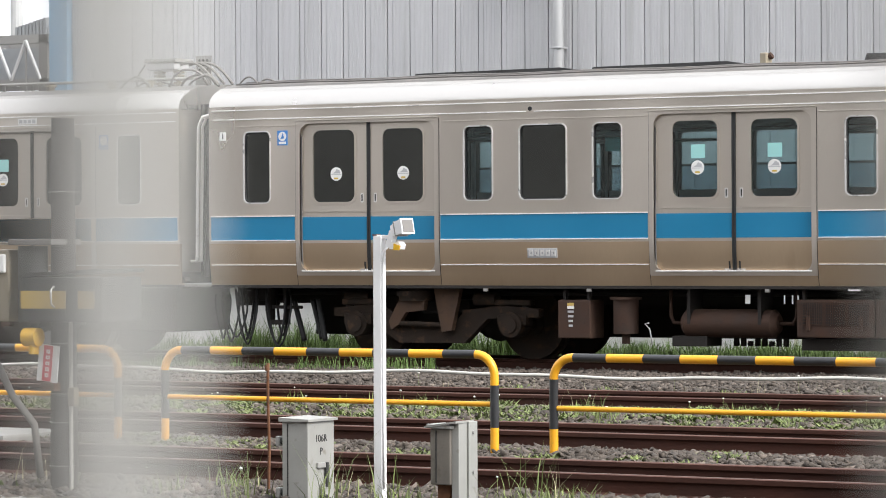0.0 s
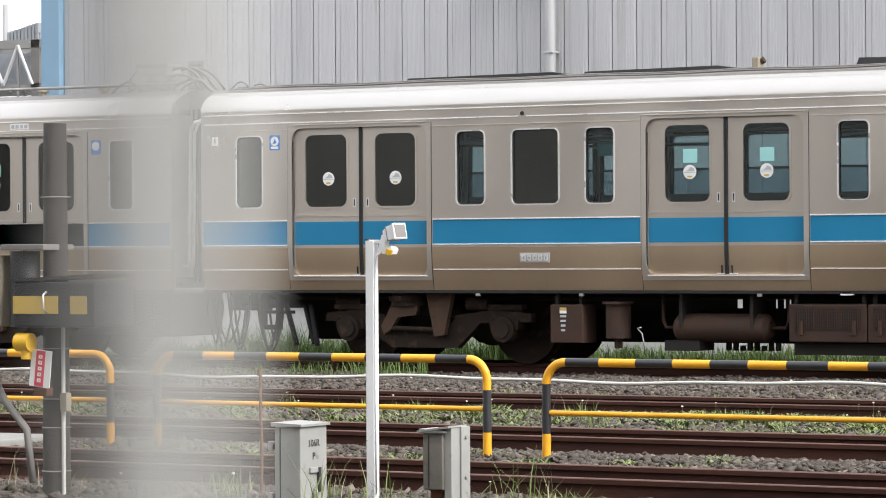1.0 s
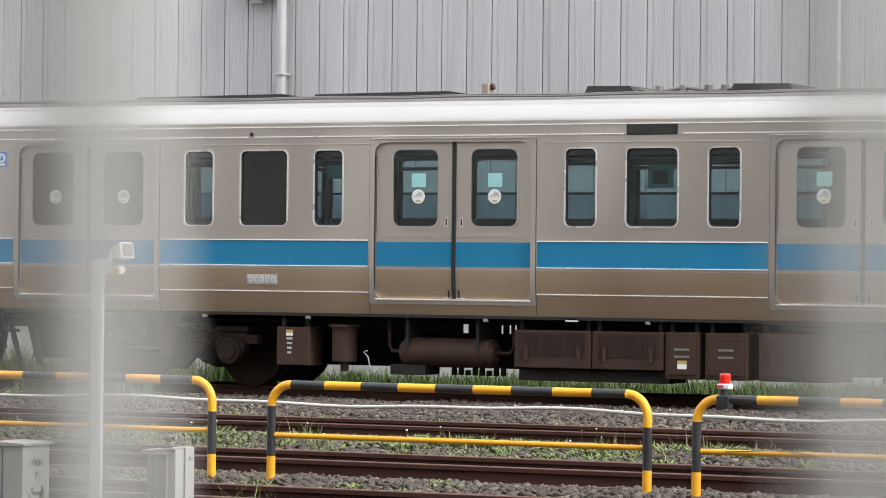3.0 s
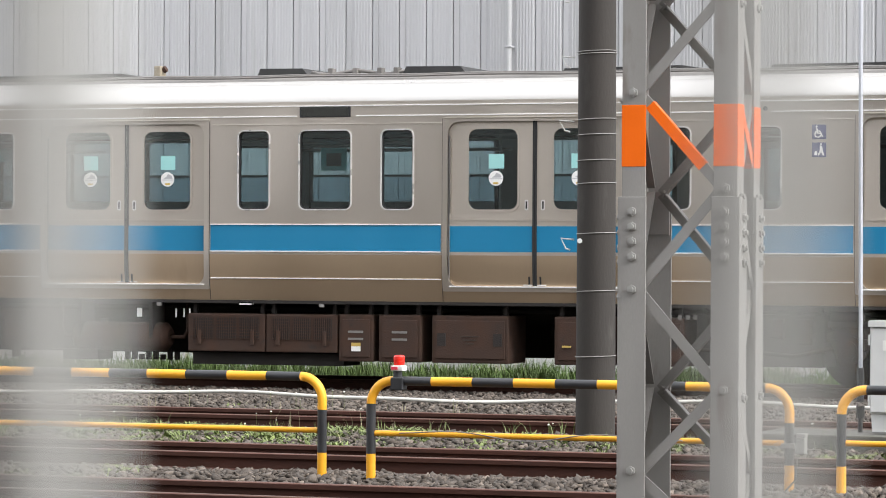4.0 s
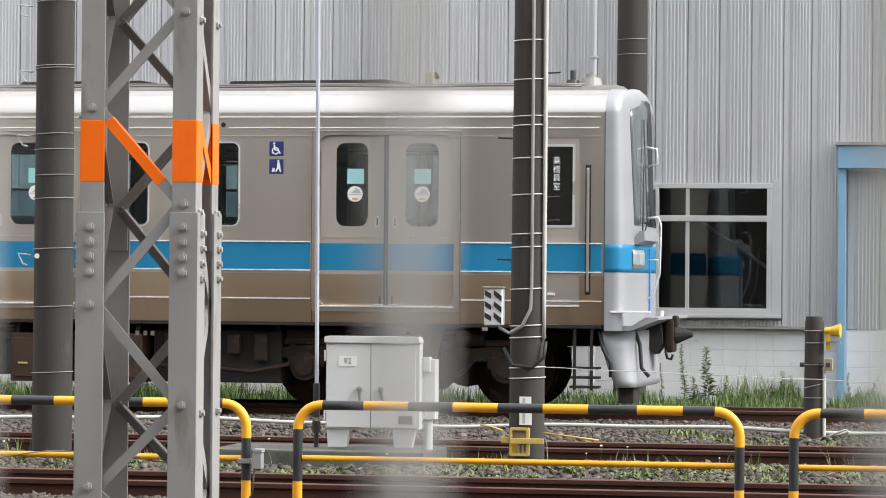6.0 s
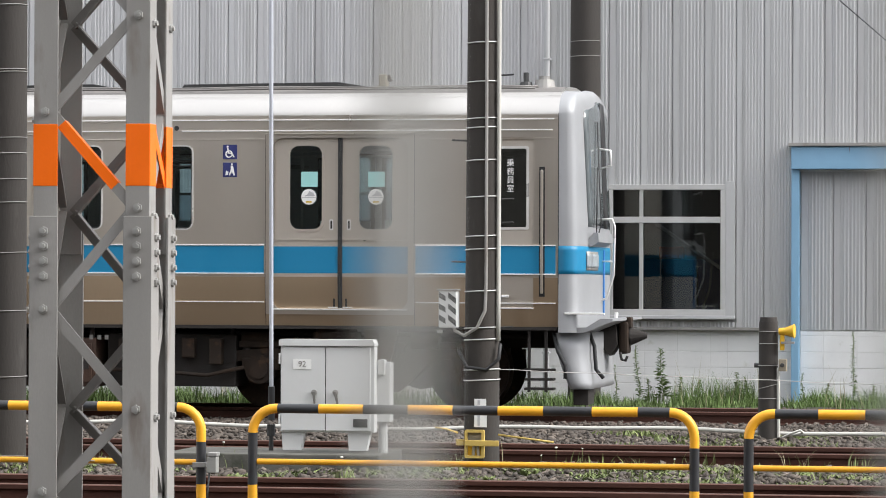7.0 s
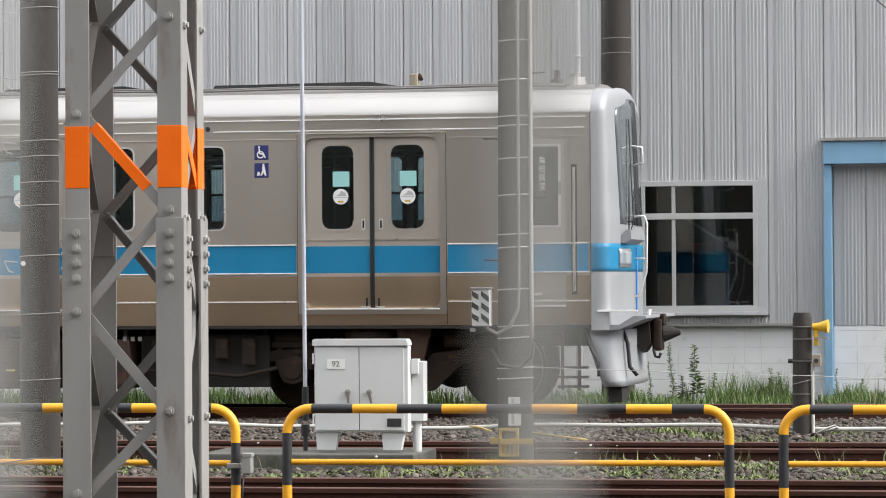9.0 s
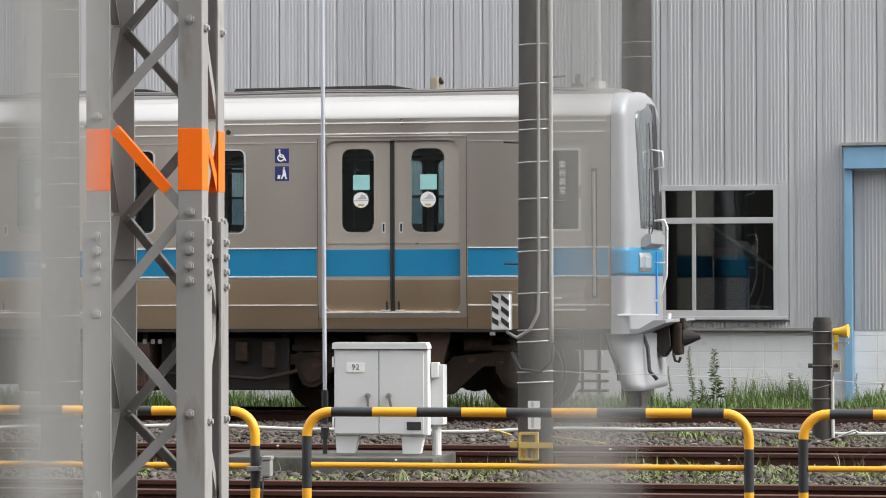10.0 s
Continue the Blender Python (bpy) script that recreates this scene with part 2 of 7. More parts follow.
def tube(bm, pts, r, seg=8, mi_of=None):
    """A round tube along a chain of points."""
    pts = [Vector(p) for p in pts]
    rings = []
    for i, p in enumerate(pts):
        d = (pts[min(i + 1, len(pts) - 1)] - pts[max(i - 1, 0)]).normalized()
        side = d.cross(Vector((0.13, 0.97, 0.2))).normalized()
        up = side.cross(d)
        rings.append([bm.verts.new(p + r * (math.cos(t) * side + math.sin(t) * up)) for t in (2 * math.pi * k / seg for k in range(seg))])
    for i in range(len(rings) - 1):
        for k in range(seg):
            f = bm.faces.new((rings[i][k], rings[i][(k + 1) % seg], rings[i + 1][(k + 1) % seg], rings[i + 1][k]))
            f.smooth = True
            if mi_of:
                f.material_index = mi_of(i)
    bm.faces.new(rings[0])
    bm.faces.new(rings[-1])
    return bm


def rrect(x0, x1, z0, z1, r, n=5):
    pts = []
    for cx, cz, a0 in ((x1 - r, z1 - r, 0), (x0 + r, z1 - r, 90), (x0 + r, z0 + r, 180), (x1 - r, z0 + r, 270)):
        for k in range(n + 1):
            t = radians(a0 + 90 * k / n)
            pts.append((cx + r * math.cos(t), cz + r * math.sin(t)))
    return pts


def ring(bm, outer, inner, y0, y1):
    """A flat frame between two outlines of as many points, standing in xz from y0 (front) to y1."""
    vs = [[bm.verts.new((x, y, z)) for x, z in o] for y in (y0, y1) for o in (outer, inner)]
    fo, fi, bo, bi = vs
    n = len(outer)
    for k in range(n):
        j = (k + 1) % n
        for quad in ((fo[k], fo[j], fi[j], fi[k]), (bo[j], bo[k], bi[k], bi[j]), (fo[j], fo[k], bo[k], bo[j]), (fi[k], fi[j], bi[j], bi[k])):
            bm.faces.new(quad)
    return bm


def square_like(x0, x1, z0, z1, n=5):
    """Corner outline with as many points as rrect of the same n."""
    pts = []
    for cx, cz in ((x1, z1), (x0, z1), (x0, z0), (x1, z0)):
        pts += [(cx, cz)] * (n + 1)
    return pts


def slab(bm, outline, y0, y1):
    f = [bm.verts.new((x, y0, z)) for x, z in outline]
    b = [bm.verts.new((x, y1, z)) for x, z in outline]
    bm.faces.new(f)
    bm.faces.new(b[::-1])
    for k in range(len(f)):
        j = (k + 1) % len(f)
        bm.faces.new((f[k], b[k], b[j], f[j]))
    return bm


def corner_fill(bm, x0, x1, z0, z1, r, y0, y1, n=5):
    """Fills the corners of a square hole so that it becomes a rounded one."""
    for cx, cz, sx, sz in ((x1, z1, -1, -1), (x0, z1, 1, -1), (x0, z0, 1, 1), (x1, z0, -1, 1)):
        arc = [(cx + sx * r * (1 - math.cos(radians(90 * k / n))), cz + sz * r * (1 - math.sin(radians(90 * k / n)))) for k in range(n + 1)]
        slab(bm, [(cx, cz)] + arc, y0, y1)
    return bm


def text(body, size, at, material, parent, name="lettering", rot=(90, 0, 0), thick=0.001):
    c = bpy.data.curves.new(name, "FONT")
    c.body, c.size, c.extrude, c.align_x, c.align_y = body, size, thick, "CENTER", "CENTER"
    c.materials.append(material)
    tmp = new(name, c)
    me = bpy.data.meshes.new_from_object(tmp.evaluated_get(bpy.context.evaluated_depsgraph_get()))
    bpy.data.objects.remove(tmp)
    ob = new(name, me)
    ob.matrix_basis = pose(*at, *rot)
    if not me.materials:
        me.materials.append(material)
    if parent:
        under(ob, parent)
    return ob


# ---- large structure: ground, tracks, building ----
RAILS_Y = (17.43, 18.50, 21.28, 22.35, 26.50, 27.57, 34.90, 35.97)


def ground_height(x, y):
    h = -0.135
    for c, w, a in ((19.9, 0.7, 0.055), (24.5, 1.3, 0.075), (30.3, 1.9, 0.06), (15.7, 0.9, 0.05), (38.5, 1.2, 0.05)):
        h += a * math.exp(-((y - c) / w) ** 2)
    return h + 0.018 * noise.noise(Vector((x * 0.9, y * 0.9, 0))) + 0.012 * noise.noise(Vector((x * 3.1, y * 3.1, 4)))


def build_ground():
    xs = [-2500, -600, -150, -70, -45] + [-34 + 0.4 * k for k in range(101)] + [20, 60, 150, 600, 2500]
    ys = [-2500, -400, -60, -10, 0, 6, 10] + [12 + 0.25 * k for k in range(117)] + [44, 55, 90, 200, 700, 3000]
    verts = [(x, y, ground_height(x, y) if 10 < y < 42 and -36 < x < 8 else -0.135) for y in ys for x in xs]
    w = len(xs)
    faces = [(j * w + i, j * w + i + 1, (j + 1) * w + i + 1, (j + 1) * w + i) for j in range(len(ys) - 1) for i in range(w - 1)]
    me = bpy.data.meshes.new("ground")
    me.from_pydata(verts, [], faces)
    me.materials.append(SOIL)
    for p in me.polygons:
        p.use_smooth = True
    return tagged(new("ground", me), "dark stony railway yard ground with gravel and soil", "ground", kind="structure")


build_ground()


def build_rail():
    """One flat-bottomed rail along x, its running surface at z = 0."""
    half = [(0.061, -0.138), (0.061, -0.128), (0.012, -0.112), (0.008, -0.045), (0.031, -0.034), (0.031, -0.006), (0.024, 0.0)]
    prof = half + [(-y, z) for y, z in half[::-1]]
    bm = bmesh.new()
    a = [bm.verts.new((-70, y, z)) for y, z in prof]
    b = [bm.verts.new((40, y, z)) for y, z in prof]
    n = len(prof)
    for k in range(n):
        f = bm.faces.new((a[k], a[(k + 1) % n], b[(k + 1) % n], b[k]))
        if prof[k][1] > -0.034 and prof[(k + 1) % n][1] > -0.034:
            f.material_index = 1
    bm.faces.new(a)
    bm.faces.new(b)
    return bm


first = part("rail", build_rail(), [RUST, RAILTOP])
tagged(first, "rusty brown steel rail lying in stone ballast", "rail", "yard rails", "structure")
first.location = (0, RAILS_Y[0], 0)
for y in RAILS_Y[1:]:
    copy_thing(first, pose(0, y, 0))
# fastenings beside one rail
bm = bmesh.new()
for x in np.arange(-30, 4, 1.3):
    box(bm, x, x + 0.12, 22.16, 22.27, -0.135, -0.1)
tagged(part("rail_clip", bm, RUST), "rusty rail fastenings beside a rail", "fastening", kind="stuff")

WALL_Y, WALL_X0, WALL_X1, WALL_TOP = 40.5, -30.95, 6.0, 9.5
BWIN = (-4.93, -3.53, 1.0, 2.57)
BDOOR = (-2.60, 3.0, 2.75)


def siding_sheet(z0, z1, width, ribs, flat=False):
    """A sheet of ribbed metal siding with its lower left corner at the origin."""
    bm = bmesh.new()
    prof = []
    p = width / ribs
    f, rise = p / 0.385, 0.003 if flat else 0.006
    for k in range(ribs):   # a deep joint, a plain strip with one fine line, then six shallow ridges
        for dx, dy in ((0.0, 0.024), (0.010, 0.024), (0.014, 0.0), (0.086, 0.0), (0.089, 0.007), (0.095, 0.007), (0.098, 0.0)):
            prof.append((k * p + dx * f, dy))
        for q in range(6):
            c = 0.134 + 0.043 * q
            for dx, dy in ((-0.013, 0.0), (-0.007, -rise), (0.007, -rise), (0.013, 0.0)):
                prof.append((k * p + (c + dx) * f, dy))
        prof.append(((k + 1) * p - 0.002 * f, 0.0))
    prof.sort()
    prof.append((width - 0.001, 0.024))
    lo = [bm.verts.new((x, y, z0)) for x, y in prof]
    hi = [bm.verts.new((x, y, z1)) for x, y in prof]
    lo2 = [bm.verts.new((x, y + 0.012, z0)) for x, y in prof]
    hi2 = [bm.verts.new((x, y + 0.012, z1)) for x, y in prof]
    for k in range(len(prof) - 1):
        bm.faces.new((lo[k], lo[k + 1], hi[k + 1], hi[k]))
        bm.faces.new((lo2[k + 1], lo2[k], hi2[k], hi2[k + 1]))
        bm.faces.new((lo[k + 1], lo[k], lo2[k], lo2[k + 1]))
    return bm


def build_building():
    wall = B(WALL_X0, BWIN[0], WALL_Y + 0.06, WALL_Y + 0.26, -0.2, WALL_TOP)
    box(wall, BWIN[0], BWIN[1], WALL_Y + 0.06, WALL_Y + 0.26, -0.2, BWIN[2])
    box(wall, BWIN[0], BWIN[1], WALL_Y + 0.06, WALL_Y + 0.26, BWIN[3], WALL_TOP)
    box(wall, BWIN[1], BDOOR[0], WALL_Y + 0.06, WALL_Y + 0.26, -0.2, WALL_TOP)
    box(wall, BDOOR[0], BDOOR[1], WALL_Y + 0.06, WALL_Y + 0.26, BDOOR[2], WALL_TOP)
    box(wall, BDOOR[1], WALL_X1, WALL_Y + 0.06, WALL_Y + 0.26, -0.2, WALL_TOP)
    w = part("wall_north", wall, MORTAR)
    tagged(w, "long grey ribbed metal depot wall on a white block base", "wall", kind="structure")
    # depth of the building behind its front
    side = part("wall_west", B(WALL_X0, WALL_X0 + 0.2, WALL_Y + 0.27, WALL_Y + 22, -0.2, WALL_TOP), SIDING)
    tagged(side, "grey metal side wall of the depot", "wall", kind="structure")
    tagged(part("roof", B(WALL_X0, WALL_X1, WALL_Y + 0.05, WALL_Y + 22, WALL_TOP + 0.004, WALL_TOP + 0.3), GALV), "flat metal roof of the depot", "roof", kind="structure")
    for nm, bx in (("wall_back", (WALL_X0 + 0.21, WALL_X1, WALL_Y + 21.7, WALL_Y + 22, -0.2, WALL_TOP)), ("wall_east", (WALL_X1 - 0.2, WALL_X1, WALL_Y + 0.27, WALL_Y + 21.6, -0.2, WALL_TOP))):
        tagged(part(nm, B(*bx), SIDING), "grey metal outer wall of the depot", "wall", kind="structure")
    return w


wall = build_building()


def build_window():
    x0, x1, z0, z1 = BWIN
    y = WALL_Y
    w = tagged(thing("window_1", (x0, y, z0), "aluminium sliding window with dark glass in a metal wall", "window", kind="structure"))
    fr = bmesh.new()
    for a in ((x0 - 0.03, x1 + 0.03, z1 - 0.045, z1 + 0.02), (x0 - 0.03, x1 + 0.03, z0 - 0.03, z0 + 0.045), (x0 - 0.03, x0 + 0.03, z0 + 0.046, z1 - 0.046), (x1 - 0.03, x1 + 0.03, z0 + 0.046, z1 - 0.046),
              (x0 + 0.031, x1 - 0.031, 2.115, 2.19)):
        box(fr, a[0], a[1], y - 0.035, y + 0.10, a[2], a[3], 0.004)
    part("window_frame", fr, WINWHITE, w)
    xm = -4.545
    mull = bmesh.new()
    box(mull, xm - 0.022, xm + 0.022, y - 0.02, y + 0.06, 2.191, z1 - 0.046, 0.003)
    box(mull, xm - 0.022, xm + 0.022, y - 0.02, y + 0.06, z0 + 0.046, 2.114, 0.003)
    part("mullion", mull, WINWHITE, w)
    for a, b, c, d in ((x0 + 0.03, xm - 0.02, z0 + 0.04, 2.115), (xm + 0.02, x1 - 0.03, z0 + 0.04, 2.115), (x0 + 0.03, xm - 0.02, 2.19, z1 - 0.04), (xm + 0.02, x1 - 0.03, 2.19, z1 - 0.04)):
        part("pane", B(a, b, y + 0.03, y + 0.036, c, d), GLASS_DEPOT, w)
    part("window_sill", B(x0 - 0.15, x1 + 0.15, y - 0.09, y + 0.05, z0 - 0.075, z0 - 0.032, 0.006), SIDING, w)
    part("flashing", B(x1 + 0.031, x1 + 0.15, y - 0.03, y + 0.05, z0 - 0.03, z1 + 0.06, 0.004), SIDING_OLD, w)


build_window()
# room behind the window and the door
rm = bmesh.new()
box(rm, -6.5, -2.7, WALL_Y + 2.6, WALL_Y + 2.7, -0.1, 3.4)
part("partition", rm, GALV_DARK, None)
tagged(bpy.data.objects["partition"], "grey inner partition behind the depot window", "wall", kind="structure")
dp = thing("slanting_pipe", (-4.4, WALL_Y + 0.29, 1.0), "slanting brown pipe fixed across the depot window inside", "pipe")
part("pipe", RD((-4.46, WALL_Y + 0.29, 2.16), (-3.36, WALL_Y + 0.29, 1.40), 0.022, 10), PAPER, dp)
part("cable", tube(bmesh.new(), [(-3.86, WALL_Y + 0.275, 0.9), (-3.72, WALL_Y + 0.28, 1.3), (-3.68, WALL_Y + 0.28, 1.75)], 0.012, 6), BOXGREY, dp)
# blue and orange shapes added to imitate reflections in the window glass
lk = thing("depot_locker", (-3.9, WALL_Y + 1.6, -0.1), "dark blue shape added for reflections in the depot window", "locker")
part("body", B(-4.7, -3.3, WALL_Y + 1.6, WALL_Y + 2.2, -0.13, 1.68, 0.02), NAVY, lk)
part("door_seam", B(-4.01, -3.99, WALL_Y + 1.595, WALL_Y + 1.599, 0.0, 1.62), GASKET, lk)
ob_ = thing("orange_crate", (-4.3, WALL_Y + 1.7, 1.68), "small orange shape added for reflections in the depot window", "crate")
part("body", B(-4.5, -4.2, WALL_Y + 1.65, WALL_Y + 1.95, 1.684, 1.84, 0.01), ORANGE, ob_)


def build_depot_door():
    d = thing("door_1", (BDOOR[0], WALL_Y, 0), "light blue framed grey ribbed metal sliding door", "door", kind="structure")
    part("jamb", B(BDOOR[0] - 0.085, BDOOR[0] + 0.012, WALL_Y - 0.10, WALL_Y + 0.14, -0.12, BDOOR[2] + 0.02, 0.006), LIGHTBLUE, d)
    part("lintel", B(BDOOR[0] - 0.085, BDOOR[1] + 0.1, WALL_Y - 0.16, WALL_Y + 0.05, BDOOR[2] + 0.023, BDOOR[2] + 0.30, 0.008), LIGHTBLUE, d)
    part("drip_edge", B(BDOOR[0] - 0.12, BDOOR[1] + 0.1, WALL_Y - 0.20, WALL_Y + 0.03, BDOOR[2] + 0.304, BDOOR[2] + 0.345, 0.004), GALV, d)
    bm = siding_sheet(0.80, BDOOR[2], 5.58, 14)
    bmesh.ops.translate(bm, verts=bm.verts, vec=(BDOOR[0] + 0.014, WALL_Y + 0.09, 0))
    part("door_leaf", bm, SIDING_OLD, d)
    rng = random.Random(4)
    for x in (0.62, 1.10, 1.28, 1.62, 1.70, 1.93, 1.98, 2.2, 2.6, 2.9, 3.4):
        h, w = rng.uniform(0.05, 0.19), rng.uniform(0.006, 0.02)
        part("rust_streak", slab(bmesh.new(), [(BDOOR[0] + x, BDOOR[2] + 0.295), (BDOOR[0] + x + w, BDOOR[2] + 0.295), (BDOOR[0] + x + w * 0.6, BDOOR[2] + 0.295 - h)], WALL_Y - 0.162, WALL_Y - 0.159), RODRUST, d)
    part("kick_plate", B(BDOOR[0] + 0.014, BDOOR[1], WALL_Y + 0.10, WALL_Y + 0.16, -0.12, 0.795), MORTAR, d)


build_depot_door()


def build_downpipe(x, y, r, z0, z1):
    d = thing("downpipe", (x, y, z0), "pale grey vertical rainwater pipe on the depot wall", "pipe", "downpipes")
    part("pipe", RD((x, y, z0), (x, y, z1), r, 16), SIDING_OLD, d, smooth=True)
    for z in (z0 + 0.6, 4.15, 6.4):
        part("bracket", B(x - r - 0.006, x + r + 0.006, y - r - 0.008, WALL_Y + 0.01, z - 0.012, z + 0.012, 0.004), SIDING, d)


build_downpipe(-22.07, WALL_Y - 0.12, 0.078, -0.1, 9.4)
build_downpipe(-13.9, WALL_Y - 0.09, 0.04, -0.1, 9.4)
build_downpipe(-5.72, WALL_Y - 0.09, 0.04, -0.1, 9.4)
rc = thing("rainwater_head", (-22.6, WALL_Y - 0.2, 4.9), "grey metal rainwater collector box on the depot wall", "gutter")
part("hopper", B(-22.75, -22.2, WALL_Y - 0.28, WALL_Y - 0.005, 5.25, 5.7, 0.02), GALV, rc)
part("outlet", RD((-22.45, WALL_Y - 0.15, 5.14), (-22.45, WALL_Y - 0.15, 5.25), 0.10, 14), GALV, rc)
cc = part("corner_column", B(WALL_X0 - 0.06, WALL_X0 + 0.28, WALL_Y - 0.10, WALL_Y + 0.05, -0.1, WALL_TOP, 0.01), LIGHTBLUE)
tagged(cc, "light blue steel corner trim of the depot", "column", kind="structure")
tagged(part("base_flashing", B(WALL_X0 + 0.29, BDOOR[0] - 0.09, WALL_Y - 0.045, WALL_Y + 0.055, 0.79, 0.825, 0.004), GALV), "grey metal drip flashing under the siding", "trim", kind="structure")

# ---- unseen blocks added behind the viewer to cut low sky and tone reflections ----
tn = thing("station_block", (0, -12, -0.135), "unseen plain blocks added to cut low sky and tone reflections", "building")
for x0, x1, h, m in ((-75, -48, 13, BACKDROP), (-47.5, -24, 16, BACKDROP), (-23.5, 2, 20, BACKDROP_DARK), (2.5, 26, 14, BACKDROP), (26.5, 60, 12, BACKDROP)):
    part("block", B(x0, x1, -24, -12, -0.135, h, 0.05), m, tn)


# ---- the train ----
NEAR, FAR = 34.0, 36.86
FAR_EXTRA = 0.26   # the far windows reach this much further to the rear
SILL, WIN0, WIN1, DOOR0, DOOR1, EAVE = 0.903, 1.917, 2.817, 1.071, 2.893, 3.13


def side_wall(x0, x1, holes, y0, y1, z0=SILL, z1=EAVE):
    """A wall in xz with rectangular holes, from y0 to y1."""
    xs = sorted({x0, x1, *(h[0] for h in holes), *(h[1] for h in holes)})
    zs = sorted({z0, z1, *(h[2] for h in holes), *(h[3] for h in holes), *((0.95, 1.0, 1.12, 1.18, 1.24, 1.30, 1.36, 1.42, 1.48) if z0 < 1.2 else ())})
    bm = bmesh.new()
    vs = {}

    def v(i, j):
        if (i, j) not in vs:
            vs[i, j] = bm.verts.new((xs[i], y0, zs[j]))
        return vs[i, j]

    for i in range(len(xs) - 1):
        for j in range(len(zs) - 1):
            cx, cz = (xs[i] + xs[i + 1]) / 2, (zs[j] + zs[j + 1]) / 2
            if not any(h[0] < cx < h[1] and h[2] < cz < h[3] for h in holes):
                bm.faces.new((v(i, j), v(i + 1, j), v(i + 1, j + 1), v(i, j + 1))).smooth = True
    r = bmesh.ops.extrude_face_region(bm, geom=bm.faces[:])
    bmesh.ops.translate(bm, verts=[g for g in r["geom"] if isinstance(g, bmesh.types.BMVert)], vec=(0, y1 - y0, 0))
    return bm


def car_window(car, x0, x1, dark=False):
    w = part("window", ring(bmesh.new(), rrect(x0 - 0.003, x1 + 0.003, WIN0 - 0.003, WIN1 + 0.003, 0.083), rrect(x0 + 0.012, x1 - 0.012, WIN0 + 0.012, WIN1 - 0.012, 0.065), NEAR - 0.010, NEAR + 0.05), FRAME, car, "window with a bright metal frame and dark tinted glass")
    part("gasket", ring(bmesh.new(), rrect(x0 + 0.013, x1 - 0.013, WIN0 + 0.013, WIN1 - 0.013, 0.064), rrect(x0 + 0.026, x1 - 0.026, WIN0 + 0.026, WIN1 - 0.026, 0.055), NEAR + 0.012, NEAR + 0.05), GASKET, w)
    part("pane", slab(bmesh.new(), rrect(x0 + 0.02, x1 - 0.02, WIN0 + 0.02, WIN1 - 0.02, 0.055), NEAR + 0.028, NEAR + 0.034), GLASS_DARK if dark else GLASS, w)
    part("transom", B(x0 + 0.02, x1 - 0.02, NEAR + 0.036, NEAR + 0.056, WIN1 - 0.20, WIN1 - 0.175), GASKET, w)


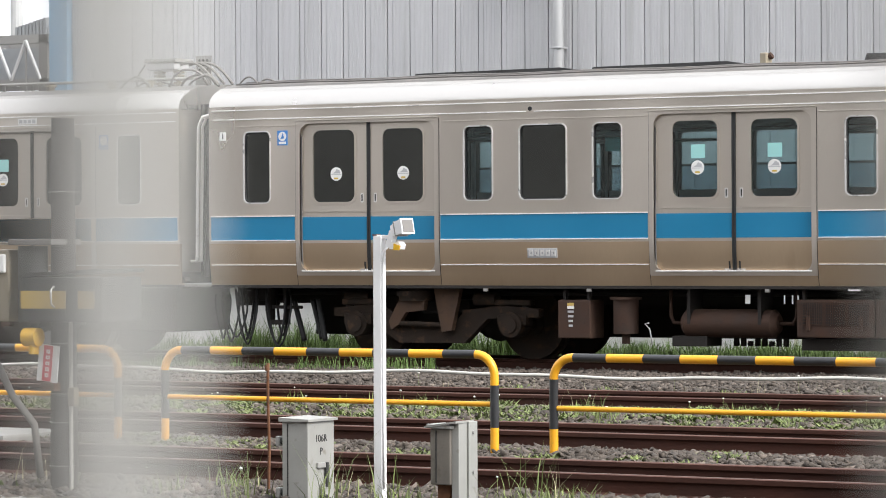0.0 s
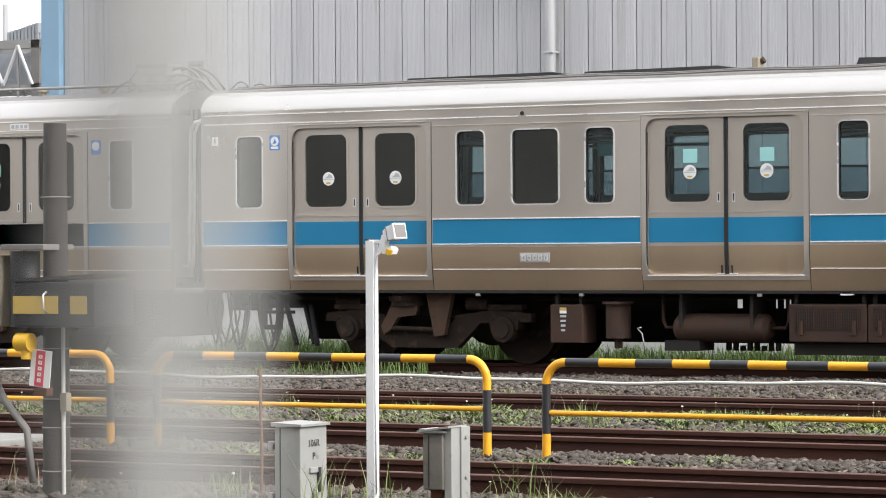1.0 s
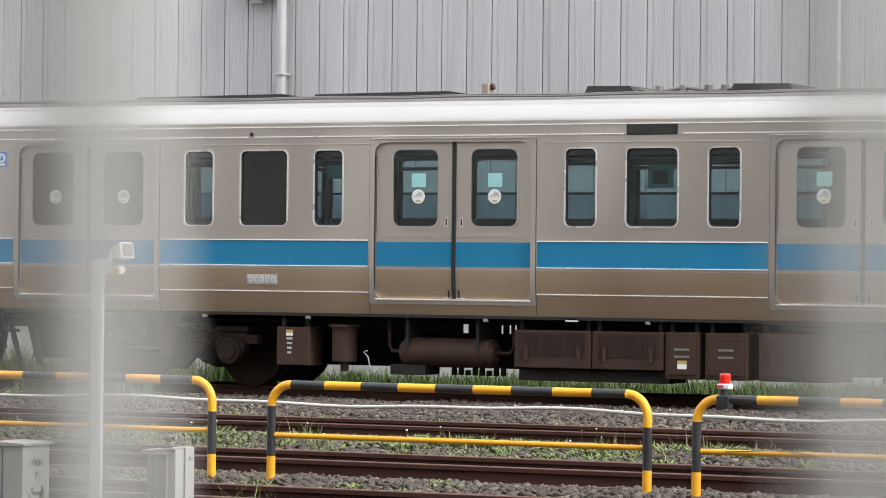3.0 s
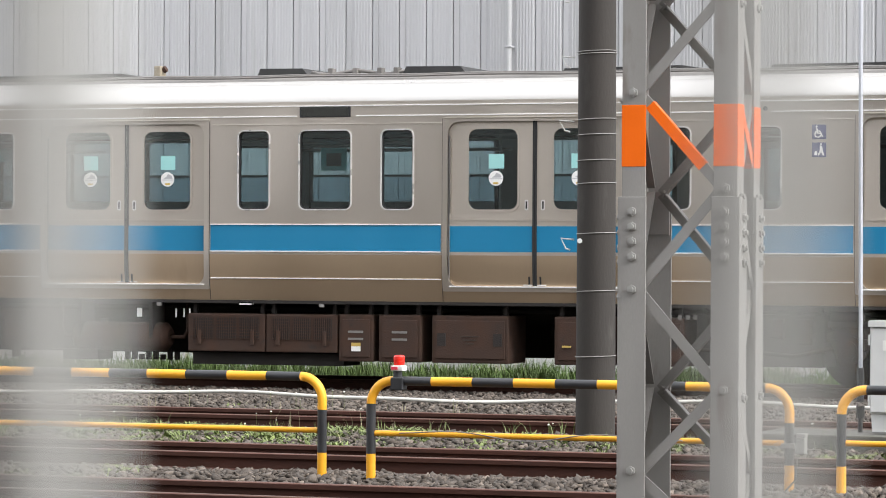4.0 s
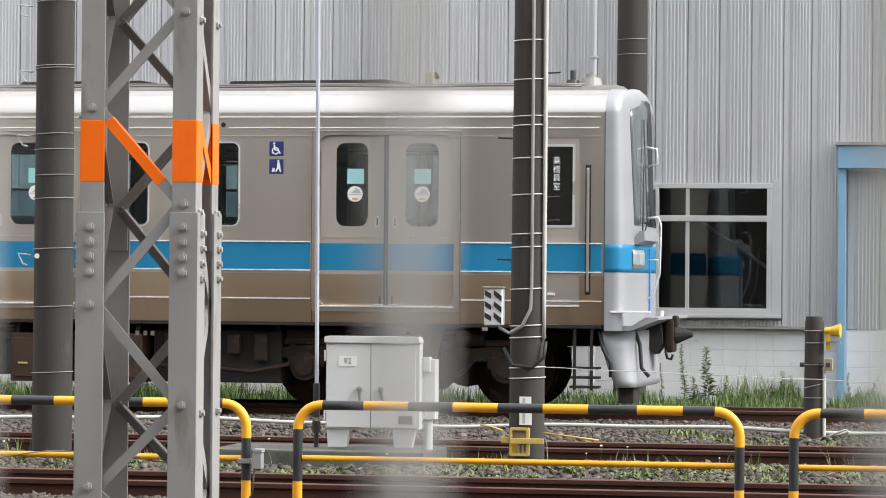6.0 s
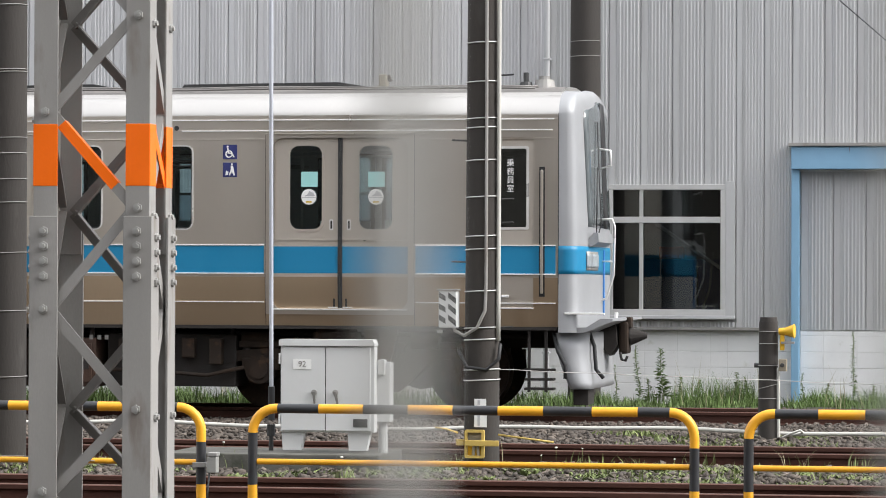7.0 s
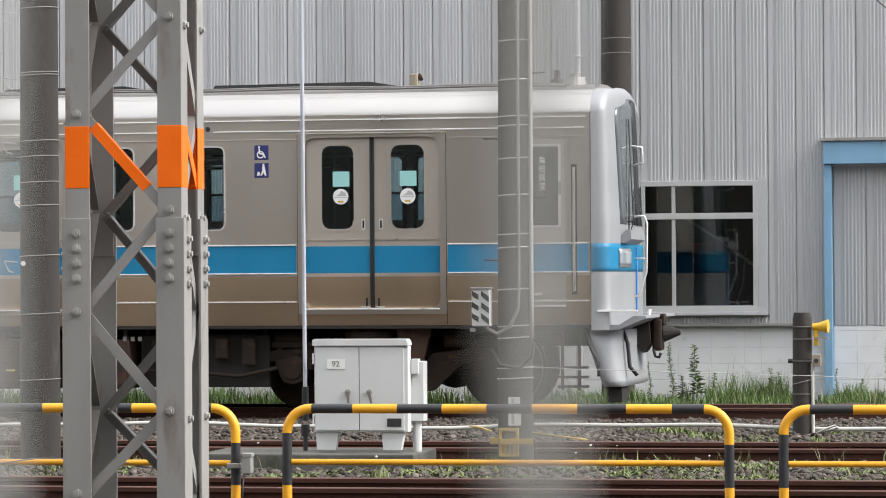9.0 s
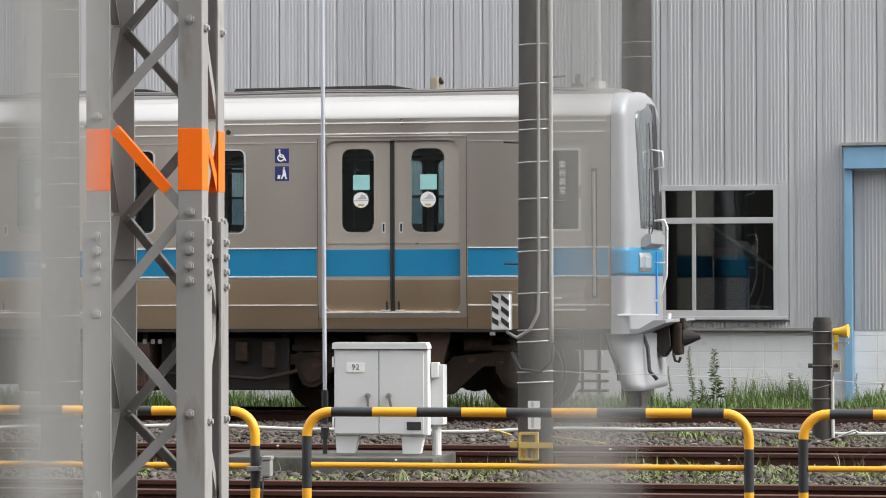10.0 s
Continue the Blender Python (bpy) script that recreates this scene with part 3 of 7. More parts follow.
def door_pair(car, x0, x1, gap, wins, dark=False):
    """The surround and the two sliding leaves of a door; wins are the two leaf windows."""
    sur = part("door_surround", ring(bmesh.new(), rrect(x0 - 0.012, x1 + 0.012, DOOR0 - 0.05, DOOR1 + 0.05, 0.02), rrect(x0 + 0.05, x1 - 0.05, DOOR0, DOOR1, 0.13), NEAR - 0.009, NEAR + 0.055), STEEL, car)
    part("rain_strip", B(x0 - 0.012, x1 + 0.012, NEAR - 0.022, NEAR - 0.01, DOOR1 + 0.035, DOOR1 + 0.05, 0.003), STEEL, sur)
    part("threshold", B(x0 + 0.06, x1 - 0.06, NEAR - 0.016, NEAR + 0.03, DOOR0 - 0.004, DOOR0 + 0.012, 0.004), TRIM, sur, "bright metal door threshold")
    part("step_rib", B(x0 + 0.05, x1 - 0.05, NEAR - 0.014, NEAR - 0.01, DOOR0 - 0.048, DOOR0 - 0.04), STEEL, sur)
    part("pocket_edge", B(x0 + 0.052, x0 + 0.064, NEAR + 0.018, NEAR + 0.031, DOOR0 + 0.03, 2.74), GALV_DARK, sur)
    part("pocket_strip", B(x0 + 0.075, x0 + 0.084, NEAR + 0.016, NEAR + 0.031, 1.90, 2.74), STEEL, sur)
    for k, (a, b, w) in enumerate(((x0 + 0.045, gap - 0.014, wins[0]), (gap + 0.014, x1 - 0.045, wins[1]))):
        y = NEAR + 0.032
        bm = side_wall(a, b, [(w[0], w[1], WIN0, WIN1)], y, y + 0.028, DOOR0 + 0.012, DOOR1 + 0.03)
        corner_fill(bm, w[0], w[1], WIN0, WIN1, 0.10, y, y + 0.028)
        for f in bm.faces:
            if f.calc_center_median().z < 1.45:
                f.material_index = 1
        leaf = part("door_leaf", bm, [DOOR_STEEL, STEEL_BROWN], car, "stainless sliding door leaf with a round-cornered window")
        part("window_rim", ring(bmesh.new(), rrect(w[0] - 0.018, w[1] + 0.018, WIN0 - 0.018, WIN1 + 0.018, 0.115), rrect(w[0] + 0.008, w[1] - 0.008, WIN0 + 0.008, WIN1 - 0.008, 0.095), y - 0.008, y + 0.01), DOOR_STEEL, leaf)
        part("pane", slab(bmesh.new(), rrect(w[0], w[1], WIN0, WIN1, 0.10), y + 0.012, y + 0.018), GLASS_DARK if dark else GLASS, leaf)
        part("blue_band", B(a + 0.004, b - 0.004, y - 0.0025, y + 0.002, 1.458, 1.742), BLUE, leaf)
        part("rub_strip", B(a + 0.01, b - 0.01, y - 0.006, y + 0.002, 1.80, 1.812), STEEL, leaf)
        hx = gap - 0.115 if k == 0 else gap + 0.075
        part("pull_handle", ring(bmesh.new(), rrect(hx, hx + 0.04, 1.915, 2.03, 0.012), rrect(hx + 0.01, hx + 0.03, 1.93, 2.015, 0.006), y - 0.008, y + 0.004), FRAME, leaf)
        part("handle_recess", B(hx + 0.008, hx + 0.032, y - 0.003, y + 0.001, 1.928, 2.017), GASKET, leaf)
        part("edge_rubber", B(gap - 0.024 if k == 0 else gap + 0.002, gap - 0.002 if k == 0 else gap + 0.024, y - 0.012, y + 0.03, DOOR0 + 0.02, DOOR1 + 0.01), GASKET, leaf)
        part("lower_latch", B(gap - 0.075 if k == 0 else gap + 0.055, gap - 0.055 if k == 0 else gap + 0.075, y - 0.008, y, DOOR0 + 0.03, DOOR0 + 0.12, 0.003), GASKET, leaf)
        part("guide_plate", B(gap - 0.13 if k == 0 else gap + 0.03, gap - 0.03 if k == 0 else gap + 0.13, y - 0.02, y, DOOR0 + 0.021, DOOR0 + 0.032), FRAME, leaf)
        sx = (w[0] + w[1]) / 2 + (0.03 if k == 0 else 0.0)
        yy = NEAR + 0.038
        disc = bmesh.new()
        rod(disc, (sx, yy, 2.268), (sx, yy + 0.004, 2.268), 0.083, 24)
        st = part("round_sticker", disc, PAPER, leaf, "round white sticker with grey and gold print")
        part("print_shape", slab(bmesh.new(), [(sx - 0.05, 2.275), (sx - 0.01, 2.30), (sx + 0.005, 2.33), (sx + 0.05, 2.31), (sx + 0.065, 2.275)], yy - 0.002, yy), PAPER_GREY, st)
        part("print_bar", B(sx - 0.03, sx + 0.03, yy - 0.002, yy, 2.205, 2.225), GOLD, st)
        part("print_line", B(sx - 0.075, sx + 0.075, yy - 0.002, yy, 2.258, 2.266), PAPER_GREY, st)
        if not dark:
            part("notice", B(sx - 0.085, sx + 0.095, yy, yy + 0.003, 2.375, 2.535), TEAL, leaf, "teal paper notice inside the glass")


def roof_profile():
    near = [(0.0, EAVE), (0.004, 3.165), (0.03, 3.225), (0.075, 3.275), (0.135, 3.315), (0.20, 3.34), (0.205, 3.352), (0.235, 3.354), (0.24, 3.375), (0.45, 3.425), (0.8, 3.465), (1.43, 3.485)]
    half = FAR - NEAR
    return near + [(half - y, z) for y, z in near[-2::-1]]


def car_roof(car, x0, x1):
    bm = bmesh.new()
    prof = roof_profile()
    rows = [[bm.verts.new((x, NEAR + y, z)) for y, z in prof] for x in (x0, x1)]
    for k in range(len(prof) - 1):
        f = bm.faces.new((rows[0][k], rows[1][k], rows[1][k + 1], rows[0][k + 1]))
        f.smooth = True
        f.material_index = 0 if k < 8 or k > len(prof) - 9 else 1
    bm.faces.new(rows[0])
    bm.faces.new(rows[1])
    r = part("roof", bm, [ROOF_EDGE, ROOF], car, "curved stainless roof edge with a grey roof deck")
    r.data.set_sharp_from_angle(angle=radians(35))
    return r


def trim_line(car, x0, x1, z, h=0.012):
    part("trim_line", B(x0, x1, NEAR - 0.012, NEAR + 0.002, z - h / 2, z + h / 2, 0.002), TRIM, car)


def car_shell(car, x0, x1, wins, doors, extra=()):
    holes = [(a, b, WIN0, WIN1) for a, b in wins] + [(d[0] + 0.05, d[1] - 0.05, DOOR0, DOOR1) for d in doors] + list(extra)
    bm = side_wall(x0, x1, holes, NEAR, NEAR + 0.05)
    for a, b in wins:
        corner_fill(bm, a, b, WIN0, WIN1, 0.08, NEAR, NEAR + 0.05)
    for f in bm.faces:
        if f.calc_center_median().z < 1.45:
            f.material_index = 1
    part("side_wall", bm, [STEEL, STEEL_BROWN], car, "brushed stainless body side, browner below the blue band")
    farholes = [(a - FAR_EXTRA, b, WIN0, WIN1) for a, b in wins] + [(w[0] - FAR_EXTRA, w[1], WIN0, WIN1) for d in doors for w in d[3]]
    part("far_side_wall", side_wall(x0, x1, farholes, FAR - 0.05, FAR), INTERIOR, car)
    part("far_skin", side_wall(x0, x1, farholes, FAR + 0.002, FAR + 0.012), STEEL, car)
    part("blue_band", B(x0 + 0.02, x1 - 0.02, FAR + 0.013, FAR + 0.016, 1.458, 1.752), BLUE, car)
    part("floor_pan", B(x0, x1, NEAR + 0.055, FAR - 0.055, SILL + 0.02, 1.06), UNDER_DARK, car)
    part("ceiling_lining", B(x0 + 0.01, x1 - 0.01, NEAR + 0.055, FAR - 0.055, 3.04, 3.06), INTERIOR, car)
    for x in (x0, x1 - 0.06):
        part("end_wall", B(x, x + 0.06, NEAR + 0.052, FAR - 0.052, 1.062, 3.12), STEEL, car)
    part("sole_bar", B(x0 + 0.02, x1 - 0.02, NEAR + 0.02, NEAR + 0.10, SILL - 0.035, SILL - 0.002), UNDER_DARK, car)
    car_roof(car, x0, x1)
    trim_line(car, x0 + 0.05, x1 - 0.05, 3.082)
    edges = [x0] + [v for d in doors for v in (d[0], d[1])] + [x1]
    for a, b in zip(edges[::2], edges[1::2]):
        a, b = a + 0.03, b - 0.03
        part("blue_band", B(a, b, NEAR - 0.0025, NEAR + 0.001, 1.458, 1.752), BLUE, car, "painted blue band")
        for z in (1.757, 1.455, 1.152):
            trim_line(car, a, b, z)
        part("panel_ridge", B(a, b, NEAR - 0.006, NEAR + 0.002, 2.872, 2.884, 0.002), STEEL, car)
    for d in doors:
        for x in (d[0] - 0.018, d[1] + 0.013):
            part("panel_seam", B(x, x + 0.005, NEAR - 0.003, NEAR + 0.001, SILL + 0.004, DOOR1 + 0.03), GASKET, car)
        door_pair(car, *d)
    for a, b in wins + [w for d in doors for w in d[3]]:
        a -= FAR_EXTRA
        fw = part("far_window", ring(bmesh.new(), rrect(a - 0.02, b + 0.02, WIN0 - 0.02, WIN1 + 0.02, 0.08), rrect(a + 0.03, b - 0.03, WIN0 + 0.03, WIN1 - 0.03, 0.06), FAR - 0.07, FAR - 0.051), GASKET, car)
        part("pane", B(a + 0.01, b - 0.01, FAR - 0.03, FAR - 0.024, WIN0 + 0.01, WIN1 - 0.01), GLASS_CLEAR, fw)
        part("lower_pane", B(a + 0.031, b - 0.031, FAR - 0.048, FAR - 0.044, WIN0 + 0.06, 2.36), GLASS_LOWER, fw)
        part("transom", B(a + 0.03, b - 0.03, FAR - 0.09, FAR - 0.071, 2.36, 2.39), GASKET, fw)
        part("inner_sill", B(a + 0.02, b - 0.02, FAR - 0.12, FAR - 0.072, WIN0 + 0.05, WIN0 + 0.15, 0.006), PAPER, fw)
    for a, b in zip(edges[2:-1:2], edges[3:-1:2]):
        for y in (NEAR + 0.35, FAR - 0.35):
            part("luggage_rack", B(a + 0.12, b - 0.12, y - 0.17, y + 0.17, 2.66, 2.69), GALV, car)
        part("poster", B(a + 0.3, a + 0.75, FAR - 0.06, FAR - 0.052, 2.86, 3.02), PAPER_GREY, car)
    # seats, grab poles and rails seen through the glass
    for a, b in zip(edges[2:-1:2], edges[3:-1:2]):
        for y in (NEAR + 0.12, FAR - 0.62):
            part("bench_seat", B(a + 0.15, b - 0.15, y, y + 0.5, 1.30, 1.50, 0.04), SEAT, car)
        for x in (a + 0.1, b - 0.1):
            for y in (NEAR + 0.65, FAR - 0.65):
                part("grab_pole", RD((x, y, 1.06), (x, y, 3.03), 0.017, 8), TRIM, car)
    for y in (NEAR + 0.7, FAR - 0.7):
        part("hand_rail", RD((x0 + 0.6, y, 2.78), (x1 - 0.6, y, 2.78), 0.015, 8), TRIM, car)


def build_wheelset(parent, x, ymid):
    ws = part("wheelset", RD((x, ymid - 0.95, 0.43), (x, ymid + 0.95, 0.43), 0.075, 14), BOGIE, parent, "dirty brown steel wheels on an axle")
    for s in (-1, 1):
        bm = RD((x, ymid + s * 0.50, 0.43), (x, ymid + s * 0.625, 0.43), 0.43, 36)
        rod(bm, (x, ymid + s * 0.47, 0.43), (x, ymid + s * 0.50, 0.43), 0.462, 36)
        rod(bm, (x, ymid + s * 0.625, 0.43), (x, ymid + s * 0.66, 0.43), 0.15, 20)
        part("wheel", bm, BOGIE, ws, smooth=True)


def build_bogie(car, xc):
    ym = (NEAR + FAR) / 2
    b = part("bogie", B(xc - 0.35, xc + 0.35, ym - 0.9, ym + 0.9, 0.55, 0.72, 0.03), UNDER_DARK, car, "brown steel bogie")
    # dark drums and a panel added as shade, closing the view behind the wheels
    for dx in (-0.55, 0.55):
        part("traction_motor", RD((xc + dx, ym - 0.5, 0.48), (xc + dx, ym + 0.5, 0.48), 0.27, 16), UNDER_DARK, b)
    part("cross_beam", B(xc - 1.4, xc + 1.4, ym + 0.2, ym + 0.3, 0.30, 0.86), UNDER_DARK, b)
    for dx in (-1.09, 1.09):
        build_wheelset(b, xc + dx, ym)
    for s in (-1, 1):
        y = ym + s * 1.08
        fr = slab(bmesh.new(), [(xc - 1.45, 0.52), (xc - 1.45, 0.62), (xc - 0.95, 0.66), (xc - 0.62, 0.60), (xc - 0.50, 0.42), (xc + 0.28, 0.42), (xc + 0.42, 0.60), (xc + 0.95, 0.66), (xc + 1.45, 0.62), (xc + 1.45, 0.52), (xc + 0.75, 0.5), (xc + 0.42, 0.20), (xc - 0.50, 0.20), (xc - 0.72, 0.34), (xc - 0.85, 0.5)], y - 0.06, y + 0.06)
        part("side_frame", fr, BOGIE, b)
        part("bolster_bracket", slab(bmesh.new(), [(xc + 0.05, 0.86), (xc + 0.42, 0.86), (xc + 0.30, 0.36), (xc + 0.16, 0.34)], y - 0.16 if s < 0 else y + 0.08, y - 0.08 if s < 0 else y + 0.16), BRACKET, b)
        part("spring_bracket", slab(bmesh.new(), [(xc - 0.45, 0.72), (xc - 0.08, 0.72), (xc - 0.10, 0.60), (xc - 0.36, 0.57), (xc - 0.46, 0.42), (xc - 0.56, 0.36), (xc - 0.60, 0.46)], y - 0.15 if s < 0 else y + 0.07, y - 0.07 if s < 0 else y + 0.15), BRACKET, b)
        air = bmesh.new()
        for z, r in ((0.74, 0.23), (0.80, 0.26), (0.855, 0.22)):
            rod(air, (xc - 0.27, y, z - 0.03), (xc - 0.27, y, z + 0.03), r, 20)
        part("air_spring", air, BOGIE, b, smooth=True)
        part("traction_rod", RD((xc - 0.52, y - s * -0.12, 0.44), (xc + 0.2, y - s * -0.12, 0.42), 0.03), BOGIE, b)
        for dx in (-1.09, 1.09):
            x = xc + dx
            ab = RD((x, y - 0.13, 0.43), (x, y + 0.13, 0.43), 0.155, 18)
            box(ab, x - 0.2, x + 0.2, y - 0.09, y + 0.09, 0.42, 0.55, 0.02)
            box(ab, x - 0.24, x + 0.24, y - 0.07, y + 0.07, 0.66, 0.73, 0.02)
            bx = part("axle_box", ab, BOGIE, b, "brown cast axle box", smooth=True)
            part("axle_cap", RD((x, y + s * 0.13, 0.43), (x, y + s * 0.16, 0.43), 0.10, 16), BOGIE, bx)
            for e in (-0.16, 0.16):
                part("coil_spring", RD((x + e, y, 0.54), (x + e, y, 0.665), 0.05, 10), UNDER_DARK, b)
        part("brake_cylinder", RD((xc + 0.55, y, 0.74), (xc + 0.85, y, 0.74), 0.085, 14), BOGIE, b, smooth=True)
        part("brake_cylinder", RD((xc - 1.3, y, 0.76), (xc - 0.95, y, 0.76), 0.07, 14), BOGIE, b, smooth=True)
    return b


def under_box(car, x0, x1, z0, z1, depth=0.7, y=NEAR + 0.12, m=None, bev=0.015, name="equipment_box"):
    ob = part(name, B(x0, x1, y, y + depth, z0, z1, bev), m or UNDER, car, "underfloor box: equipment in front, added dark filler behind")
    for x in (x0 + 0.06, x1 - 0.06):
        part("hanger", B(x - 0.02, x + 0.02, y + 0.06, y + 0.12, z1, SILL + 0.02), UNDER_DARK, ob)
    return ob


CAR_X0, CAR_X1 = -23.587, -4.685
WINS = [(-23.064, -22.657), (-19.882, -19.476), (-19.12, -18.471), (-18.132, -17.737), (-14.921, -14.525), (-14.176, -13.537), (-13.19, -12.796), (-10.012, -9.617), (-9.255, -8.617)]
DOORS = [(-22.271, -20.237, -21.241, ((-22.055, -21.437), (-21.047, -20.458)), True), (-17.375, -15.281, -16.315, ((-17.105, -16.515), (-16.105, -15.51)), False),
         (-12.444, -10.345, -11.393, ((-12.17, -11.585), (-11.185, -10.60)), False), (-7.81, -6.235, -7.022, ((-7.575, -7.212), (-6.825, -6.452)), False)]
CABDOOR = (-5.56, -4.93)
CABWIN = (-5.44, -5.02)

car = thing("train_car", (CAR_X0, NEAR, 0), "stainless steel commuter train car with a blue band", "train")
car_shell(car, CAR_X0, CAR_X1, WINS, DOORS, [(CABDOOR[0] + 0.02, CABDOOR[1] - 0.02, DOOR0 + 0.04, DOOR1)])
for k, (a, b) in enumerate(WINS):
    car_window(car, a, b, k in (0, 2))


def fittings():
    """What only the leading car carries on its side."""
    # cab door
    x0, x1 = CABDOOR
    y = NEAR + 0.02
    bm = side_wall(x0 + 0.015, x1 - 0.015, [(CABWIN[0], CABWIN[1], 1.94, 2.78)], y, y + 0.03, DOOR0 + 0.03, DOOR1 + 0.01)
    cd = part("cab_door", bm, DOOR_STEEL, car, "narrow stainless crew door with a window")
    part("window_rim", ring(bmesh.new(), rrect(CABWIN[0] - 0.018, CABWIN[1] + 0.018, 1.922, 2.798, 0.02), rrect(CABWIN[0] + 0.008, CABWIN[1] - 0.008, 1.948, 2.772, 0.02), y - 0.010, y + 0.01), FRAME, cd)
    part("pane", B(CABWIN[0], CABWIN[1], y + 0.012, y + 0.018, 1.94, 2.78), GLASS_DARK, cd)
    part("blue_band", B(x0 + 0.017, x1 - 0.017, y - 0.0025, y + 0.001, 1.458, 1.752), BLUE, cd)
    part("door_handle", B(-5.29, -5.21, y - 0.03, y, 1.21, 1.235, 0.005), TRIM, cd)
    part("threshold", B(x0 + 0.02, x1 - 0.02, NEAR - 0.016, NEAR + 0.02, DOOR0 + 0.02, DOOR0 + 0.036, 0.003), TRIM, cd)
    for ch, z in zip("\u4e57\u52d9\u54e1\u5ba4", (2.62, 2.53, 2.44, 2.35)):
        text(ch, 0.082, (-5.20, y + 0.0095, z), PAPER, cd, thick=0.0005)
    part("blind", B(-5.16, -5.05, y + 0.03, y + 0.035, 2.45, 2.70), PAPER_GREY, cd)
    part("grab_rail", B(-4.875, -4.845, NEAR - 0.035, NEAR - 0.005, 1.25, 2.55, 0.012), STEEL, car, "recessed stainless hand rail")
    part("rail_recess", B(-4.89, -4.83, NEAR - 0.004, NEAR + 0.002, 1.22, 2.58), GASKET, car)
    part("blue_rod", RD((-5.345, NEAR - 0.05, 1.10), (-5.345, NEAR - 0.05, 1.40), 0.012, 8), SKYBLUE, car)
    # number plate as plain bars, signs and stickers
    pl = part("side_plate", B(-19.01, -18.606, NEAR - 0.006, NEAR + 0.001, 1.232, 1.346, 0.004), PAPER_GREY, car, "grey plate with raised bars")
    for k in range(5):
        x = -18.985 + 0.075 * k
        part("print_bar", ring(bmesh.new(), rrect(x, x + 0.055, 1.252, 1.326, 0.008), rrect(x + 0.016, x + 0.040, 1.275, 1.30, 0.004), NEAR - 0.012, NEAR - 0.005), FRAME, pl)
    wl = part("small_sign", B(-23.421, -23.327, NEAR - 0.004, NEAR + 0.001, 2.709, 2.817), PAPER, car, "small white sign with one dark bar")
    part("print_bar", B(-23.38, -23.365, NEAR - 0.006, NEAR - 0.003, 2.73, 2.80), GASKET, wl)
    bs = part("blue_sign", B(-22.554, -22.403, NEAR - 0.004, NEAR + 0.001, 2.634, 2.819), SKYBLUE, car, "blue sign with a white disc")
    part("sign_disc", RD((-22.478, NEAR - 0.006, 2.745), (-22.478, NEAR - 0.003, 2.745), 0.058, 20), PAPER, bs)
    part("sign_mark", slab(bmesh.new(), [(-22.47, 2.79), (-22.45, 2.72), (-22.51, 2.71), (-22.49, 2.735)], NEAR - 0.009, NEAR - 0.0065), SKYBLUE, bs)
    part("print_bar", B(-22.53, -22.425, NEAR - 0.006, NEAR - 0.003, 2.65, 2.68), PAPER, bs)
    for k, z in enumerate((2.745, 2.555)):
        sg = part("navy_sign", B(-8.292, -8.137, NEAR - 0.004, NEAR + 0.001, z - 0.078, z + 0.078, 0.003), NAVY, car, "navy square sign with a white pictogram")
        y0, y1 = NEAR - 0.007, NEAR - 0.0045
        if k == 0:
            part("pictogram", ring(bmesh.new(), rrect(-8.265, -8.185, z - 0.062, z + 0.018, 0.038), rrect(-8.252, -8.198, z - 0.049, z + 0.005, 0.026), y0, y1), PAPER, sg)
            g = slab(bmesh.new(), [(-8.246, z + 0.04), (-8.230, z + 0.04), (-8.224, z - 0.005), (-8.185, z - 0.012), (-8.165, z - 0.052), (-8.178, z - 0.056), (-8.195, z - 0.024), (-8.238, z - 0.016)], y0 - 0.003, y0 - 0.0005)
            rod(g, (-8.240, y0 - 0.003, z + 0.056), (-8.240, y0 - 0.0005, z + 0.056), 0.012, 12)
            part("pictogram", g, PAPER, sg)
        else:
            g = slab(bmesh.new(), [(-8.205, z + 0.045), (-8.180, z + 0.045), (-8.160, z - 0.06), (-8.175, z - 0.06), (-8.19, z - 0.02), (-8.215, z - 0.06), (-8.225, z - 0.055), (-8.205, z + 0.0)], y0, y1)
            slab(g, [(-8.265, z - 0.055), (-8.235, z - 0.055), (-8.23, z - 0.02), (-8.255, z - 0.01)], y0, y1)
            rod(g, (-8.193, y0, z + 0.06), (-8.193, y1, z + 0.06), 0.011, 12)
            part("pictogram", g, PAPER, sg)
    for x in (-18.965, -8.80):
        part("speaker_hole", RD((x, NEAR - 0.008, 3.0), (x, NEAR + 0.002, 3.0), 0.026, 16), GASKET, car)
    segs = [(-23.53, -19.02), (-18.91, -14.20), (-13.48, -8.86), (-8.74, -4.75)]
    for a, b in segs:
        trim_line(car, a, b, 2.968)
    part("notice", B(-17.98, -17.78, NEAR + 0.036, NEAR + 0.039, 2.476, 2.637), TEAL, car, "teal paper notice inside the glass")
    nf = part("notice_frame", ring(bmesh.new(), square_like(-13.92, -13.61, 2.36, 2.615), square_like(-13.855, -13.675, 2.41, 2.555), NEAR + 0.037, NEAR + 0.041), TEAL, car, "pale notice with a dark square")
    part("notice_square", B(-13.855, -13.675, NEAR + 0.038, NEAR + 0.041, 2.41, 2.555), GASKET, nf)
    # sheets added behind two panes to lift their brightness
    part("drawn_blind", B(-23.06, -22.66, NEAR + 0.10, NEAR + 0.104, 1.93, 2.81), PAPER_GREY, car, "pale grey sheet added behind the glass")
    part("inner_panel", B(-19.11, -18.48, NEAR + 0.12, NEAR + 0.125, 1.93, 2.70), GALV, car, "grey brown sheet added behind the glass")
    dst = part("destination_panel", B(-14.165, -13.55, NEAR - 0.01, NEAR + 0.002, 2.955, 3.085, 0.006), GASKET, car, "dark side destination display")
